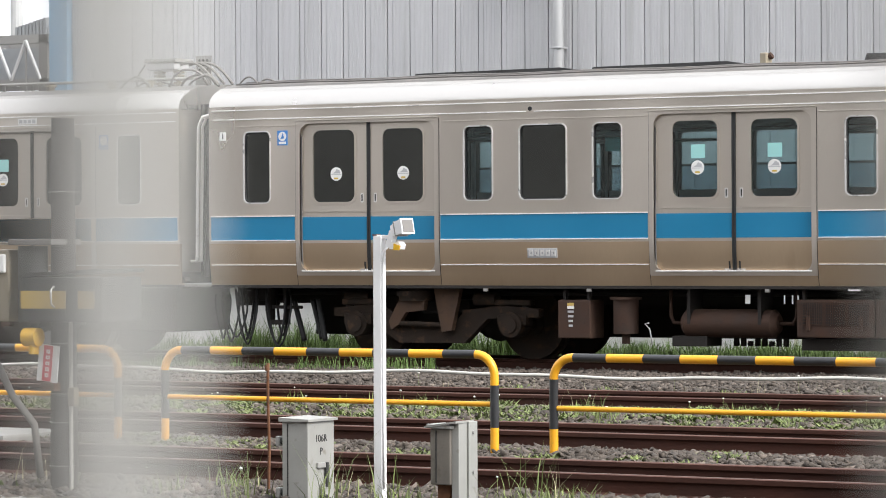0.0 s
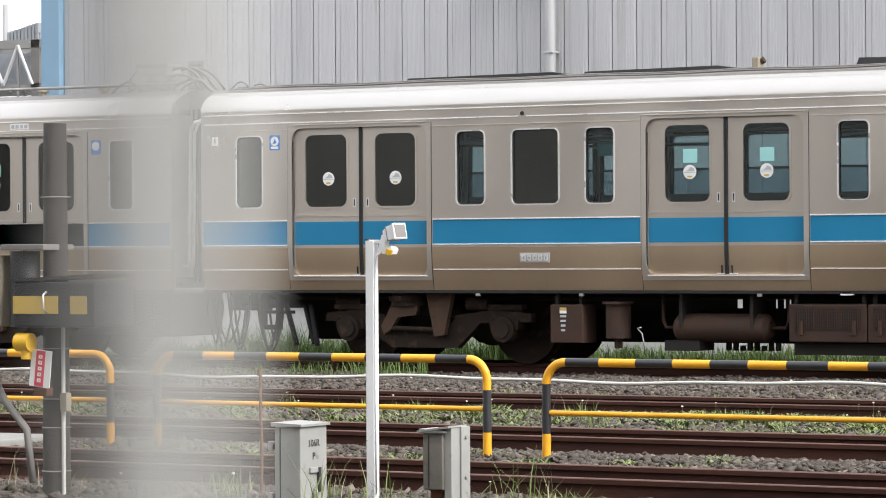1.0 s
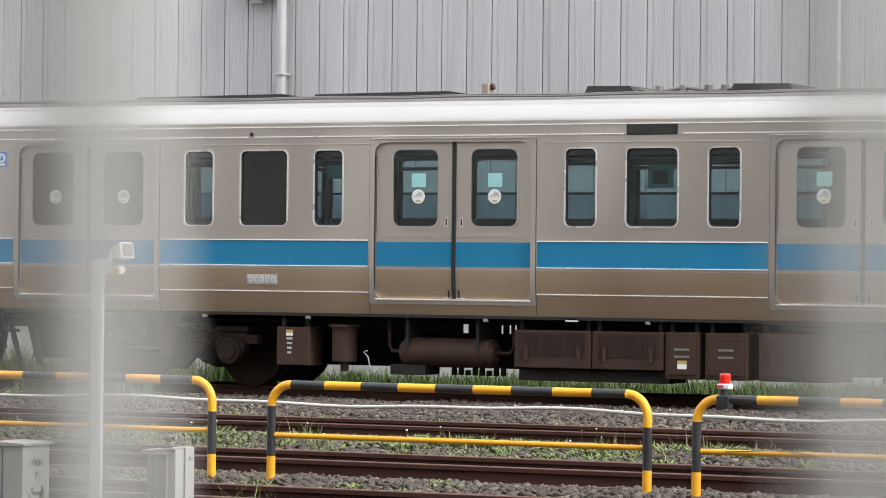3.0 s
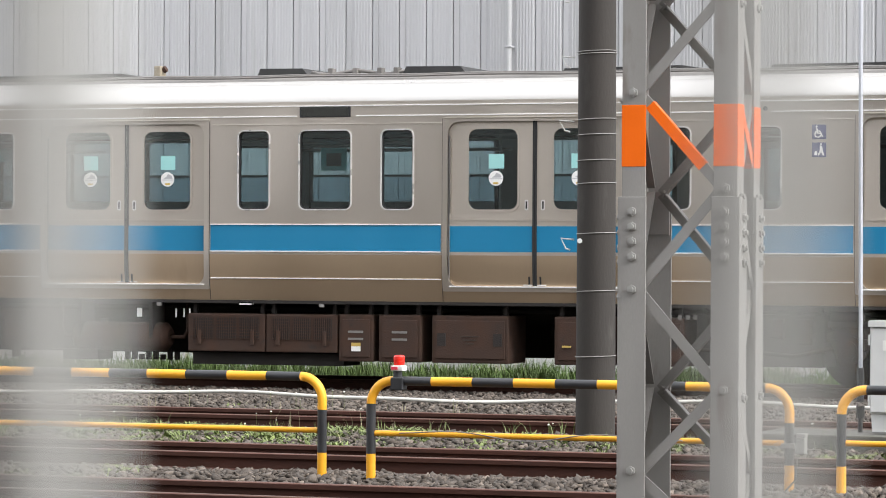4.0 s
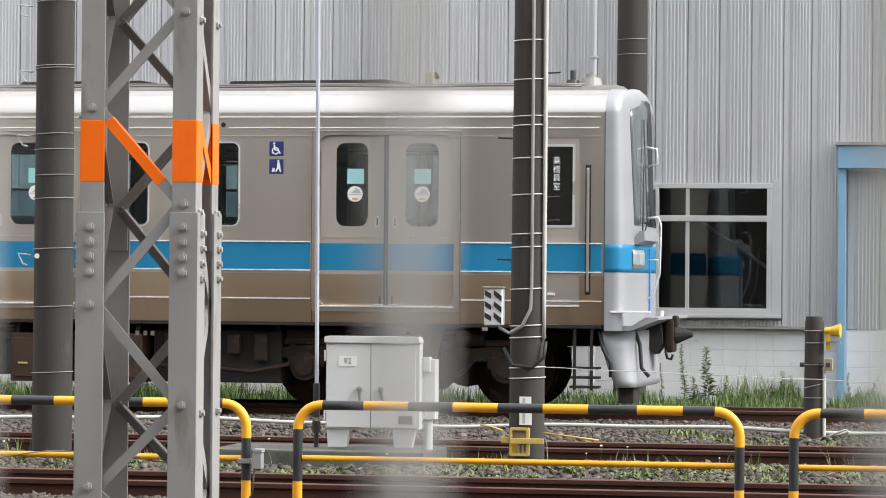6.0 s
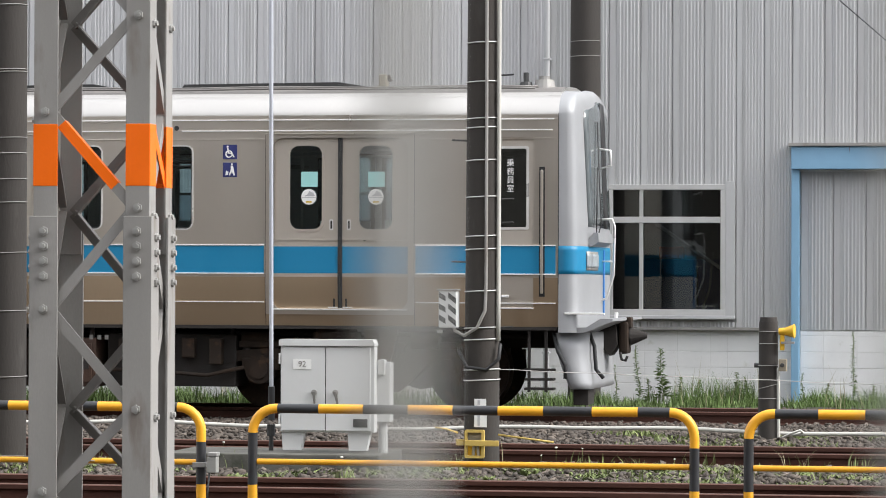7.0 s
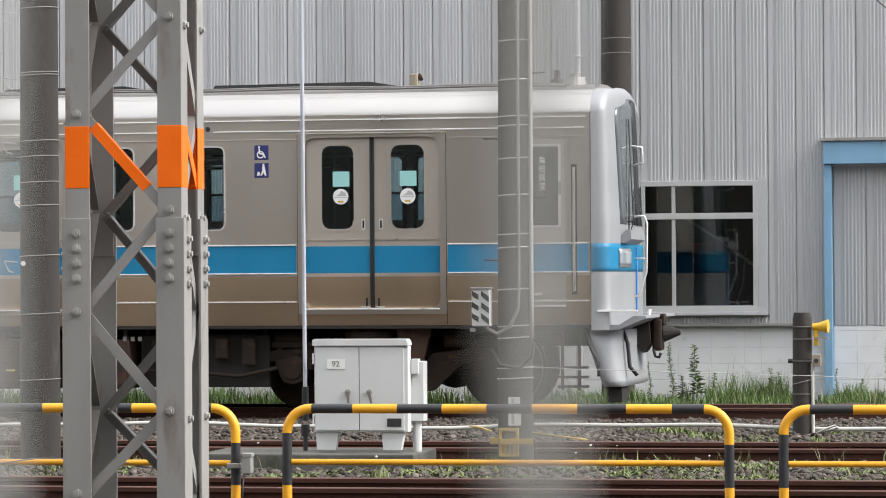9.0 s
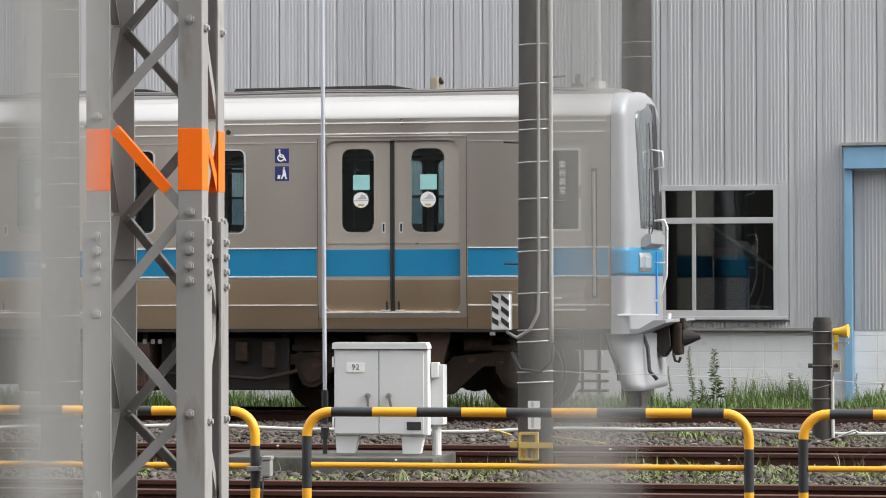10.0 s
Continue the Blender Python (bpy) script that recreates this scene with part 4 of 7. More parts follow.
    part("display_glass", slab(bmesh.new(), rrect(-14.14, -13.575, 2.968, 3.072, 0.01), NEAR - 0.013, NEAR - 0.0105), GLASS_DARK, dst)
    # roof gear: flat cooling covers, small boxes
    for x0, x1, z in ((-20.97, -18.60, 3.47), (-18.50, -16.40, 3.475), (-11.3, -9.6, 3.47), (-8.93, -6.86, 3.475)):
        cv = part("roof_cover", slab(bmesh.new(), [(x0, z - 0.05), (x0 + 0.05, z + 0.03), (x1 - 0.3, z + 0.045), (x1, z - 0.005), (x1, z - 0.05)], NEAR + 0.62, NEAR + 2.2), DARKMETAL, car, "low dark roof cover")
    for x0, x1 in ((-14.98, -14.37), (-13.19, -12.45)):
        part("roof_cover", slab(bmesh.new(), [(x0 - 0.02, 3.44), (x0 + 0.03, 3.555), (x1 - 0.06, 3.55), (x1 + 0.04, 3.44)], NEAR + 0.7, NEAR + 2.1), DARKMETAL, car, "grey roof ventilator cover")
    pp = bmesh.new()
    tube(pp, [(x, NEAR + 0.8, 3.50 + 0.02 * math.sin(x * 9)) for x in np.linspace(-14.35, -13.2, 14)], 0.022)
    for x in (-14.1, -13.8, -13.5, -13.3):
        box(pp, x - 0.03, x + 0.03, NEAR + 0.74, NEAR + 0.86, 3.44, 3.55, 0.01)
    part("roof_pipe", pp, ROOF, car)
    for x in (-16.26, -6.70):
        rb = part("roof_lamp", B(x - 0.05, x + 0.04, NEAR + 0.72, NEAR + 0.88, 3.44, 3.61, 0.02), CREAM, car, "small beige box on the roof")
        part("lamp_end", RD((x + 0.04, NEAR + 0.8, 3.56), (x + 0.075, NEAR + 0.8, 3.58), 0.04, 12), UNDER, rb)
    part("roof_insulator", rod(RD((-5.15, NEAR + 0.8, 3.42), (-5.15, NEAR + 0.8, 3.52), 0.09, 14, 0.06), (-5.15, NEAR + 0.8, 3.52), (-5.15, NEAR + 0.8, 3.62), 0.03, 10), DARKMETAL, car)
    part("roof_whistle", rod(RD((-4.95, NEAR + 0.8, 3.42), (-4.95, NEAR + 0.8, 3.54), 0.13, 16, 0.10), (-4.95, NEAR + 0.8, 3.54), (-4.95, NEAR + 0.8, 3.58), 0.06, 12), GALV, car)
    rp = bmesh.new()
    for y, z in ((0.33, 3.43), (0.55, 3.46)):
        tube(rp, [(x, NEAR + y, z + 0.006 * math.sin(3 * x)) for x in np.linspace(CAR_X0 + 0.2, CAR_X1 - 0.3, 60)], 0.012, 6)
    part("roof_conduit", rp, ROOF, car)
    for k in range(3):
        x = CAR_X0 + 0.12 + 0.22 * k
        part("roof_cable", tube(bmesh.new(), [(x + 0.3 * t, NEAR + 0.5 + 0.1 * k, 3.43 + 0.10 * math.sin(math.pi * t) * (1 - 0.3 * k)) for t in np.linspace(0, 1, 9)], 0.012, 6), GALV_DARK, car)


fittings()


def cab_front():
    x0 = CAR_X1
    half = FAR - NEAR
    near_plan = [(x0, 0.0), (-4.60, 0.0), (-4.545, 0.012), (-4.505, 0.045), (-4.485, 0.10), (-4.465, 0.22), (-4.445, 0.38), (-4.42, 0.65), (-4.40, 1.0), (-4.39, 1.43)]
    plan = near_plan + [(x, half - y) for x, y in near_plan[-2::-1]]

    def at(k, z, out=0.0):
        """A point of the shell: plan point k at height z, pushed out by that much."""
        i = min(int(k), len(plan) - 2)
        (xa, ya), (xb, yb) = plan[i], plan[i + 1]
        x, y = xa + (xb - xa) * (k - i), ya + (yb - ya) * (k - i)
        front = (x - x0) / (-4.39 - x0)
        lean = 0.035 * max(0.0, z - 1.9)
        inset = 0.0
        for (z0, i0), (z1, i1) in zip(DOME, DOME[1:]):
            if z0 <= z <= z1:
                inset = i0 + (i1 - i0) * (z - z0) / (z1 - z0)
        pull = np.interp(z, (3.20, 3.275, 3.33, 3.375, 3.40, 3.415), (0.0, 0.004, 0.016, 0.04, 0.07, 0.15))
        side = 1 - 2 * y / half
        return Vector((x - front * (lean + pull) + out * front, NEAR + y + inset * side - out * side * (1 - front * 0.6), z + 0.045 * front * (1 - abs(side)) * min(1.0, max(0.0, (z - 3.05) / 0.3))))

    DOME = [(0.0, 0.0), (3.13, 0.0), (3.165, 0.004), (3.225, 0.03), (3.275, 0.075), (3.315, 0.135), (3.345, 0.21), (3.375, 0.30), (3.40, 0.5), (3.415, 1.0)]
    bm = bmesh.new()
    zs = [0.845, 1.0, 1.455, 1.76, 1.9, 2.5, 3.0] + [z for z, _ in DOME[1:]]
    rows = [[bm.verts.new(at(k, z)) for k in range(len(plan))] for z in zs]
    for r0, r1 in zip(rows, rows[1:]):
        for k in range(len(plan) - 1):
            bm.faces.new((r0[k], r0[k + 1], r1[k + 1], r1[k])).smooth = True
    bm.faces.new(rows[-1])
    bm.faces.new(rows[0])
    sh = part("cab_shell", bm, CAB, car, "smooth silver painted cab front")
    sh.data.set_sharp_from_angle(angle=radians(38))

    def strip(name, k0, k1, z0, z1, out, m, lab="", parent=None, arc=0.0):
        """A thin curved sheet lying on the shell; arc rounds its upper corners."""
        s = bmesh.new()
        zz = np.linspace(z0, z1, 13 if arc else 7)

        def ks(z):
            cut = arc * max(0.0, (z - z1 + 0.16) / 0.16) ** 2.2 + (0.5 * (z - z1 + 0.16) / (z0 - z1) if arc else 0.0)
            return np.linspace(k0 + cut, k1 - cut, k1 - k0 + 1)

        g = [[[s.verts.new(at(k, z, o)) for k in ks(z)] for z in zz] for o in (out, -0.002)]
        for lay in g:
            for r0, r1 in zip(lay, lay[1:]):
                for q in range(len(r0) - 1):
                    s.faces.new((r0[q], r0[q + 1], r1[q + 1], r1[q])).smooth = True
        edge = [lay_pts for lay_pts in zip(*[[lay[0][q] for q in range(len(lay[0]))] + [lay[r][-1] for r in range(1, len(lay))] + [lay[-1][q] for q in range(len(lay[0]) - 2, -1, -1)] + [lay[r][0] for r in range(len(lay) - 2, 0, -1)] for lay in g])]
        for q in range(len(edge)):
            u, v = edge[q], edge[(q + 1) % len(edge)]
            s.faces.new((u[0], v[0], v[1], u[1]))
        return part(name, s, m, parent or car, lab)

    n = len(plan)
    strip("blue_band", 0, n - 1, 1.458, 1.752, 0.0035, BLUE, "blue band wrapping round the cab")
    ws = strip("windscreen", 6, n - 7, 1.96, 3.29, 0.006, CABGLASS, "large dark wraparound windscreen", None, 2.4)
    strip("centre_pillar", 9, n - 9, 1.96, 3.29, 0.010, GASKET, "", ws)
    hl = strip("headlight", 6, 8, 1.50, 1.70, 0.010, GALV, "square headlight in a grey bezel")
    strip("lens", 6, 7, 1.53, 1.67, 0.018, LENS, "", hl)
    strip("lens", 7, 8, 1.53, 1.67, 0.018, LENS, "", hl)
    part("shell_joint", B(CAR_X1 - 0.006, CAR_X1 + 0.002, NEAR - 0.002, NEAR + 0.01, 0.9, 3.14), GASKET, car)
    part("apron", slab(bmesh.new(), [(x0 - 0.002, 0.90), (-4.40, 0.90), (-4.25, 0.99), (-4.12, 0.99), (-4.12, 0.965), (-4.42, 0.845), (x0 - 0.002, 0.845)], NEAR + 0.06, FAR - 0.06), CAB, car, "silver step apron under the cab")
    part("apron_edge", B(-4.62, -4.2, NEAR - 0.01, NEAR + 0.06, 1.035, 1.055, 0.004), TRIM, car)
    part("cab_blue_edge", B(-4.40, -4.375, NEAR + 1.40, NEAR + 1.46, 1.02, 1.72), SKYBLUE, car)
    wp = tube(bmesh.new(), [(-4.40, NEAR + 1.0, 1.85), (-4.36, NEAR + 1.0, 2.0), (-4.42, NEAR + 1.1, 3.1)], 0.007)
    tube(wp, [(-4.38, NEAR + 0.75, 1.8), (-4.37, NEAR + 0.75, 2.6)], 0.007)
    part("wiper", wp, GASKET, car)
    hr = tube(bmesh.new(), [(-4.42, NEAR + 1.3, 2.05), (-4.28, NEAR + 1.3, 2.06), (-4.25, NEAR + 1.3, 1.98), (-4.26, NEAR + 1.3, 1.45), (-4.34, NEAR + 1.3, 1.2), (-4.42, NEAR + 1.3, 1.17)], 0.013)
    tube(hr, [(-4.42, NEAR + 1.3, 1.6), (-4.25, NEAR + 1.3, 1.6)], 0.010)
    part("hand_rail", hr, FRAME, car, "bent stainless hand rail on the cab front")
    mr = tube(bmesh.new(), [(-4.42, NEAR + 1.3, 2.82), (-4.30, NEAR + 1.3, 2.8), (-4.29, NEAR + 1.3, 2.64), (-4.42, NEAR + 1.3, 2.6)], 0.012)
    part("mirror_bracket", mr, TRIM, car)
    part("wiper_cover", slab(bmesh.new(), [(-4.46, 1.775), (-4.38, 1.90), (-4.33, 1.90), (-4.325, 1.80), (-4.40, 1.755)], NEAR + 0.5, NEAR + 1.7), CAB, car, "silver wiper motor cowl")
    # snow plough, coupler
    pg = bmesh.new()
    bow = [(-4.72, 0.10), (-4.62, 0.115), (-4.53, 0.15), (-4.46, 0.22), (-4.42, 0.35), (-4.385, 0.65), (-4.36, 1.05), (-4.35, 1.43), (-4.36, 1.81), (-4.385, 2.21), (-4.42, 2.51), (-4.46, 2.64)]
    lay = []
    for thick in (0.0, 0.03):
        rows = []
        for z, cut, out in ((0.843, 0.0, 0.0), (0.65, 0.03, 0.0), (0.45, 0.09, 0.01), (0.32, 0.14, 0.02), (0.25, 0.17, 0.025)):
            row = []
            for q, (x, y) in enumerate(bow):
                c = cut * max(0.0, 1 - q / 5)
                row.append(pg.verts.new((x + c + out * min(1, q / 4) - thick, NEAR + y + 0.3 * c + thick, z)))
            rows.append(row)
        lay.append(rows)
        for r0, r1 in zip(rows, rows[1:]):
            for q in range(len(bow) - 1):
                pg.faces.new((r0[q], r0[q + 1], r1[q + 1], r1[q])).smooth = True
    rim = [[rows[0][q] for q in range(len(bow))] + [r[-1] for r in rows[1:]] + [rows[-1][q] for q in range(len(bow) - 2, -1, -1)] + [r[0] for r in rows[-2:0:-1]] for rows in lay]
    for q in range(len(rim[0])):
        w_ = (q + 1) % len(rim[0])
        pg.faces.new((rim[0][q], rim[0][w_], rim[1][w_], rim[1][q]))
    part("plough", pg, CAB, car, "silver curved plough plate")
    part("plough_foot", B(-4.56, -4.40, NEAR + 0.28, NEAR + 0.75, 0.08, 0.245, 0.01), UNDER_DARK, car)
    ym = (NEAR + FAR) / 2
    cp = part("coupler", B(-4.6, -4.06, ym - 0.13, ym + 0.13, 0.68, 0.90, 0.03), UNDER_DARK, car, "rusty dark coupler")
    part("coupler_head", B(-4.07, -3.97, ym - 0.17, ym + 0.17, 0.60, 0.95, 0.03), BOGIE, cp)
    part("draft_gear", slab(bmesh.new(), [(-4.45, 0.93), (-4.10, 0.96), (-4.08, 0.70), (-4.16, 0.58), (-4.22, 0.64), (-4.45, 0.62)], ym - 0.22, ym + 0.22), UNDER_DARK, cp)
    cp.location.x = -0.13
    part("knuckle_lock", B(-4.00, -3.94, ym - 0.10, ym + 0.10, 0.88, 1.0, 0.02), BOGIE, cp)
    part("uncoupling_hook", tube(bmesh.new(), [(-4.05, ym - 0.2, 0.62), (-4.03, ym - 0.2, 0.54), (-3.99, ym - 0.2, 0.53), (-3.97, ym - 0.2, 0.58)], 0.016), UNDER_DARK, cp)
    part("coupler_nose", RD((-3.96, ym, 0.79), (-3.78, ym, 0.80), 0.10, 14, 0.03), UNDER_DARK, cp)
    part("coupler_pin", RD((-4.12, ym - 0.1, 0.9), (-4.10, ym - 0.1, 1.05), 0.02), TRIM, cp)
    part("brake_hose", tube(bmesh.new(), [(-4.42, NEAR + 0.5, 0.84), (-4.36, NEAR + 0.45, 0.7), (-4.34, NEAR + 0.45, 0.45), (-4.26, NEAR + 0.45, 0.36)], 0.022), GASKET, car)
    stp = bmesh.new()
    for x in (-5.0, -4.82):
        box(stp, x - 0.015, x + 0.015, NEAR + 0.05, NEAR + 0.08, 0.22, 0.9)
    for z in (0.24, 0.34, 0.44):
        box(stp, -5.05, -4.74, NEAR + 0.04, NEAR + 0.22, z, z + 0.025)
    part("crew_step", stp, UNDER_DARK, car, "dark crew step frame below the cab")
    part("step_hose", tube(bmesh.new(), [(-4.75, NEAR + 0.1, 0.85), (-4.70, NEAR + 0.08, 0.65), (-4.62, NEAR + 0.08, 0.5), (-4.62, NEAR + 0.08, 0.36)], 0.02), GASKET, car)


cab_front()


def underfloor():
    build_bogie(car, -20.47)
    build_bogie(car, -6.85)
    sb = under_box(car, -18.63, -18.195, 0.282, 0.735, 0.35, NEAR + 0.05)
    part("label", B(-18.50, -18.41, NEAR + 0.046, NEAR + 0.049, 0.665, 0.70), TAPE, sb)
    part("label", B(-18.50, -18.41, NEAR + 0.045, NEAR + 0.049, 0.63, 0.664), PAPER, sb)
    for k in range(4):
        z = 0.585 - 0.055 * k
        part("print_bar", B(-18.495 + 0.005 * k, -18.415 - 0.005 * k, NEAR + 0.046, NEAR + 0.049, z, z + 0.025), PAPER_GREY, sb)
    can = RD((-17.81, NEAR + 0.22, 0.34), (-17.81, NEAR + 0.22, 0.74), 0.15, 20)
    rod(can, (-17.81, NEAR + 0.22, 0.74), (-17.81, NEAR + 0.22, 0.77), 0.19, 20)
    rod(can, (-17.81, NEAR + 0.22, 0.22), (-17.81, NEAR + 0.22, 0.34), 0.05, 10)
    part("filter_pot", can, UNDER, car, "brown cylindrical reservoir", smooth=True)
    tk = bmesh.new()
    for a, b, r, r2 in ((-17.09, -17.03, 0.10, 0.165), (-17.03, -15.93, 0.165, 0.165), (-15.93, -15.87, 0.165, 0.10)):
        rod(tk, (a, NEAR + 0.3, 0.47), (b, NEAR + 0.3, 0.47), r, 24, r2)
    tank = part("air_tank", tk, UNDER, car, "long brown horizontal air reservoir", smooth=True)
    for x in (-16.95, -16.05):
        part("tank_strap", B(x - 0.02, x + 0.02, NEAR + 0.13, NEAR + 0.47, 0.46, 0.9), UNDER_DARK, tank)
    part("tank_pipe", tube(bmesh.new(), [(-17.07, NEAR + 0.3, 0.47), (-17.22, NEAR + 0.3, 0.47), (-17.26, NEAR + 0.3, 0.55), (-17.26, NEAR + 0.3, 0.85)], 0.022), UNDER, tank)
    part("tank_pipe", tube(bmesh.new(), [(-15.88, NEAR + 0.3, 0.47), (-15.70, NEAR + 0.3, 0.47), (-15.66, NEAR + 0.3, 0.55), (-15.66, NEAR + 0.3, 0.85)], 0.022), UNDER, tank)
    part("drain_pipe", tube(bmesh.new(), [(-17.40, NEAR + 0.1, 0.22), (-17.44, NEAR + 0.1, 0.40), (-17.50, NEAR + 0.1, 0.46), (-17.45, NEAR + 0.1, 0.47)], 0.008), PAPER_GREY, car)
    part("valve_box", B(-17.2, -16.75, NEAR + 0.2, NEAR + 0.6, 0.2, 0.32, 0.01), UNDER_DARK, car)
    for k in range(8):
        x = -16.55 + 0.09 * k
        part("valve_block", B(x, x + 0.05, NEAR + 0.5, NEAR + 0.55, 0.20, 0.32 - 0.03 * (k % 3)), UNDER_DARK, car)
    # louvred resistor boxes
    for x0, x1 in ((-15.55, -14.60), (-14.585, -13.72)):
        g = under_box(car, x0, x1, 0.32, 0.75, 0.6, NEAR + 0.06)
        w = (x1 - x0 - 0.10) / 3
        for k in range(3):
            a = x0 + 0.05 + k * w
            part("grille", B(a + 0.02, a + w - 0.02, NEAR + 0.054, NEAR + 0.062, 0.46, 0.71), UNDER_DARK, g, "dark mesh grille")
            me_ = bmesh.new()
            for t in np.linspace(a + 0.03, a + w - 0.03, 9):
                box(me_, t - 0.003, t + 0.003, NEAR + 0.048, NEAR + 0.053, 0.46, 0.71)
            for z in np.linspace(0.47, 0.70, 8):
                box(me_, a + 0.02, a + w - 0.02, NEAR + 0.049, NEAR + 0.0535, z - 0.003, z + 0.003)
            part("grille_mesh", me_, UNDER, g)
        for x in (x0 + 0.15, x1 - 0.15):
            part("latch", B(x - 0.02, x + 0.02, NEAR + 0.03, NEAR + 0.06, 0.40, 0.56, 0.005), UNDER, g)
    part("cable_tray", B(-15.55, -13.7, NEAR + 0.2, NEAR + 0.7, 0.17, 0.3), UNDER_DARK, car)
    for x0, x1, lab in ((-13.70, -13.29, 1), (-13.225, -12.72, 1), (-12.593, -11.698, 0), (-11.17, -10.5, 2), (-10.4, -9.7, 0)):
        bx = under_box(car, x0, x1, 0.23, 0.755, 0.6, NEAR + 0.06)
        xm = (x0 + x1) / 2
        part("lid", B(x0 + 0.04, x1 - 0.04, NEAR + 0.045, NEAR + 0.058, 0.28, 0.70, 0.006), UNDER, bx)
        if lab == 1:
            for z in (0.47, 0.55):
                part("label", B(xm - 0.09, xm + 0.09, NEAR + 0.04, NEAR + 0.044, z, z + 0.025), GALV_DARK, bx)
            if x0 < -13.5:
                part("label", B(xm - 0.05, xm + 0.06, NEAR + 0.04, NEAR + 0.044, 0.345, 0.40), PAPER, bx)
                part("label", B(xm - 0.05, xm + 0.06, NEAR + 0.04, NEAR + 0.044, 0.401, 0.44), TAPE, bx)
        elif lab == 0:
            for x in (x0 + 0.12, x1 - 0.12):
                part("vent", B(x - 0.05, x + 0.05, NEAR + 0.038, NEAR + 0.044, 0.42, 0.56), UNDER_DARK, bx)
            for k in range(3):
                part("print_bar", B(xm - 0.11 + 0.03 * k, xm + 0.11 - 0.03 * k, NEAR + 0.04, NEAR + 0.044, 0.52 - 0.04 * k, 0.532 - 0.04 * k), TYRE, bx)
        else:
            part("lever", B(x0 + 0.1, x0 + 0.2, NEAR + 0.02, NEAR + 0.04, 0.42, 0.44), TAPE, bx)
    # dark gear between the last boxes and the leading bogie
    gb = under_box(car, -9.62, -8.20, 0.24, 0.80, 0.8, NEAR + 0.25, UNDER_DARK)
    for k, x in enumerate((-9.4, -9.05, -8.7, -8.4)):
        part("valve", B(x - 0.07, x + 0.07, NEAR + 0.12, NEAR + 0.249, 0.55 - 0.07 * (k % 2), 0.76, 0.015), BOGIE, gb)
    part("feed_pipe", tube(bmesh.new(), [(-9.6, NEAR + 0.15, 0.42), (-9.0, NEAR + 0.15, 0.40), (-8.5, NEAR + 0.15, 0.36), (-8.1, NEAR + 0.2, 0.45)], 0.022), BOGIE, gb)
    for x in (-9.75, -9.66, -9.58):
        part("cable_tag", B(x - 0.02, x + 0.02, NEAR + 0.06, NEAR + 0.07, 0.74, 0.79), GALV_DARK, gb)
    part("lamp_bracket", B(-14.9, -14.75, NEAR + 0.02, NEAR + 0.08, 0.85, 0.885), TRIM, car)
    for x in (-19.6, -18.2, -15.9, -13.9, -5.95):
        part("end_cock", B(x - 0.03, x + 0.03, NEAR + 0.02, NEAR + 0.06, 0.83, 0.88, 0.01), GALV, car)
    for x in (-16.18, -15.72, -15.62, -15.55):
        part("tag", B(x - 0.03 if x < -16 else x - 0.008, x + 0.03 if x < -16 else x + 0.008, NEAR + 0.1, NEAR + 0.11, 0.70, 0.80), PAPER, car)
    # added far-side boxes and beam, standing for the darkness under the floor
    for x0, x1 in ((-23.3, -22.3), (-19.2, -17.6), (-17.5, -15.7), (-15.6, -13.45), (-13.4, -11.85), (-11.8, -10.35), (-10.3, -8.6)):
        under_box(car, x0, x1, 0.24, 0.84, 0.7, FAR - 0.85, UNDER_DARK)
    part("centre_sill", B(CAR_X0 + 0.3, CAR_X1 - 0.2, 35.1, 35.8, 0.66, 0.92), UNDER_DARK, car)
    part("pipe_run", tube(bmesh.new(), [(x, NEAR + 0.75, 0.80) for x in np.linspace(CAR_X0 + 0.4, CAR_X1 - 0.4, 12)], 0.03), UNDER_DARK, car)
    # jumper cables at the end of the car
    for k, (x, dx, low, y) in enumerate(((-23.45, 0.25, 0.22, 0.5), (-23.3, -0.3, 0.2, 0.6), (-23.0, 0.32, 0.16, 0.4), (-22.85, -0.2, 0.25, 0.7), (-22.65, 0.16, 0.2, 0.5), (-22.4, 0.14, 0.22, 0.55), (-22.25, 0.1, 0.2, 0.45))):
        part("jumper_cable", tube(bmesh.new(), [(x + dx * t, NEAR + y, low + (0.85 - low) * (2 * t - 1) ** 2 if k < 4 else 0.72 - (0.72 - low) * t) for t in np.linspace(0, 1, 12)], 0.016 if k < 4 else 0.035, 7), GASKET, car)
    for x, r, low in ((-23.5, 0.12, 0.18), (-23.42, 0.16, 0.24), (-23.25, 0.14, 0.15), (-22.78, 0.18, 0.13), (-23.62, 0.10, 0.22)):
        part("jumper_cable", tube(bmesh.new(), [(x + r * math.cos(q), NEAR + 0.35 + 0.05 * math.sin(2 * q), 0.55 + (0.55 - low) * math.sin(q)) for q in np.linspace(math.pi * 0.75, math.pi * 2.25, 14)], 0.013, 6), GASKET, car)
    part("coupler_bar", B(-24.05, -23.55, 35.3, 35.56, 0.62, 0.86, 0.02), UNDER_DARK, car)
    fr = bmesh.new()
    for x in (-22.95, -22.72):
        box(fr, x - 0.02, x + 0.02, NEAR + 0.4, NEAR + 0.5, 0.42, 0.88)
    box(fr, -22.97, -22.7, NEAR + 0.4, NEAR + 0.5, 0.40, 0.46)
    box(fr, -22.97, -22.5, NEAR + 0.42, NEAR + 0.48, 0.60, 0.64)
    part("cable_bracket", fr, UNDER_DARK, car)
    part("valve_unit", B(-23.4, -23.05, NEAR + 0.5, NEAR + 0.9, 0.7, 0.88, 0.02), UNDER_DARK, car)


underfloor()

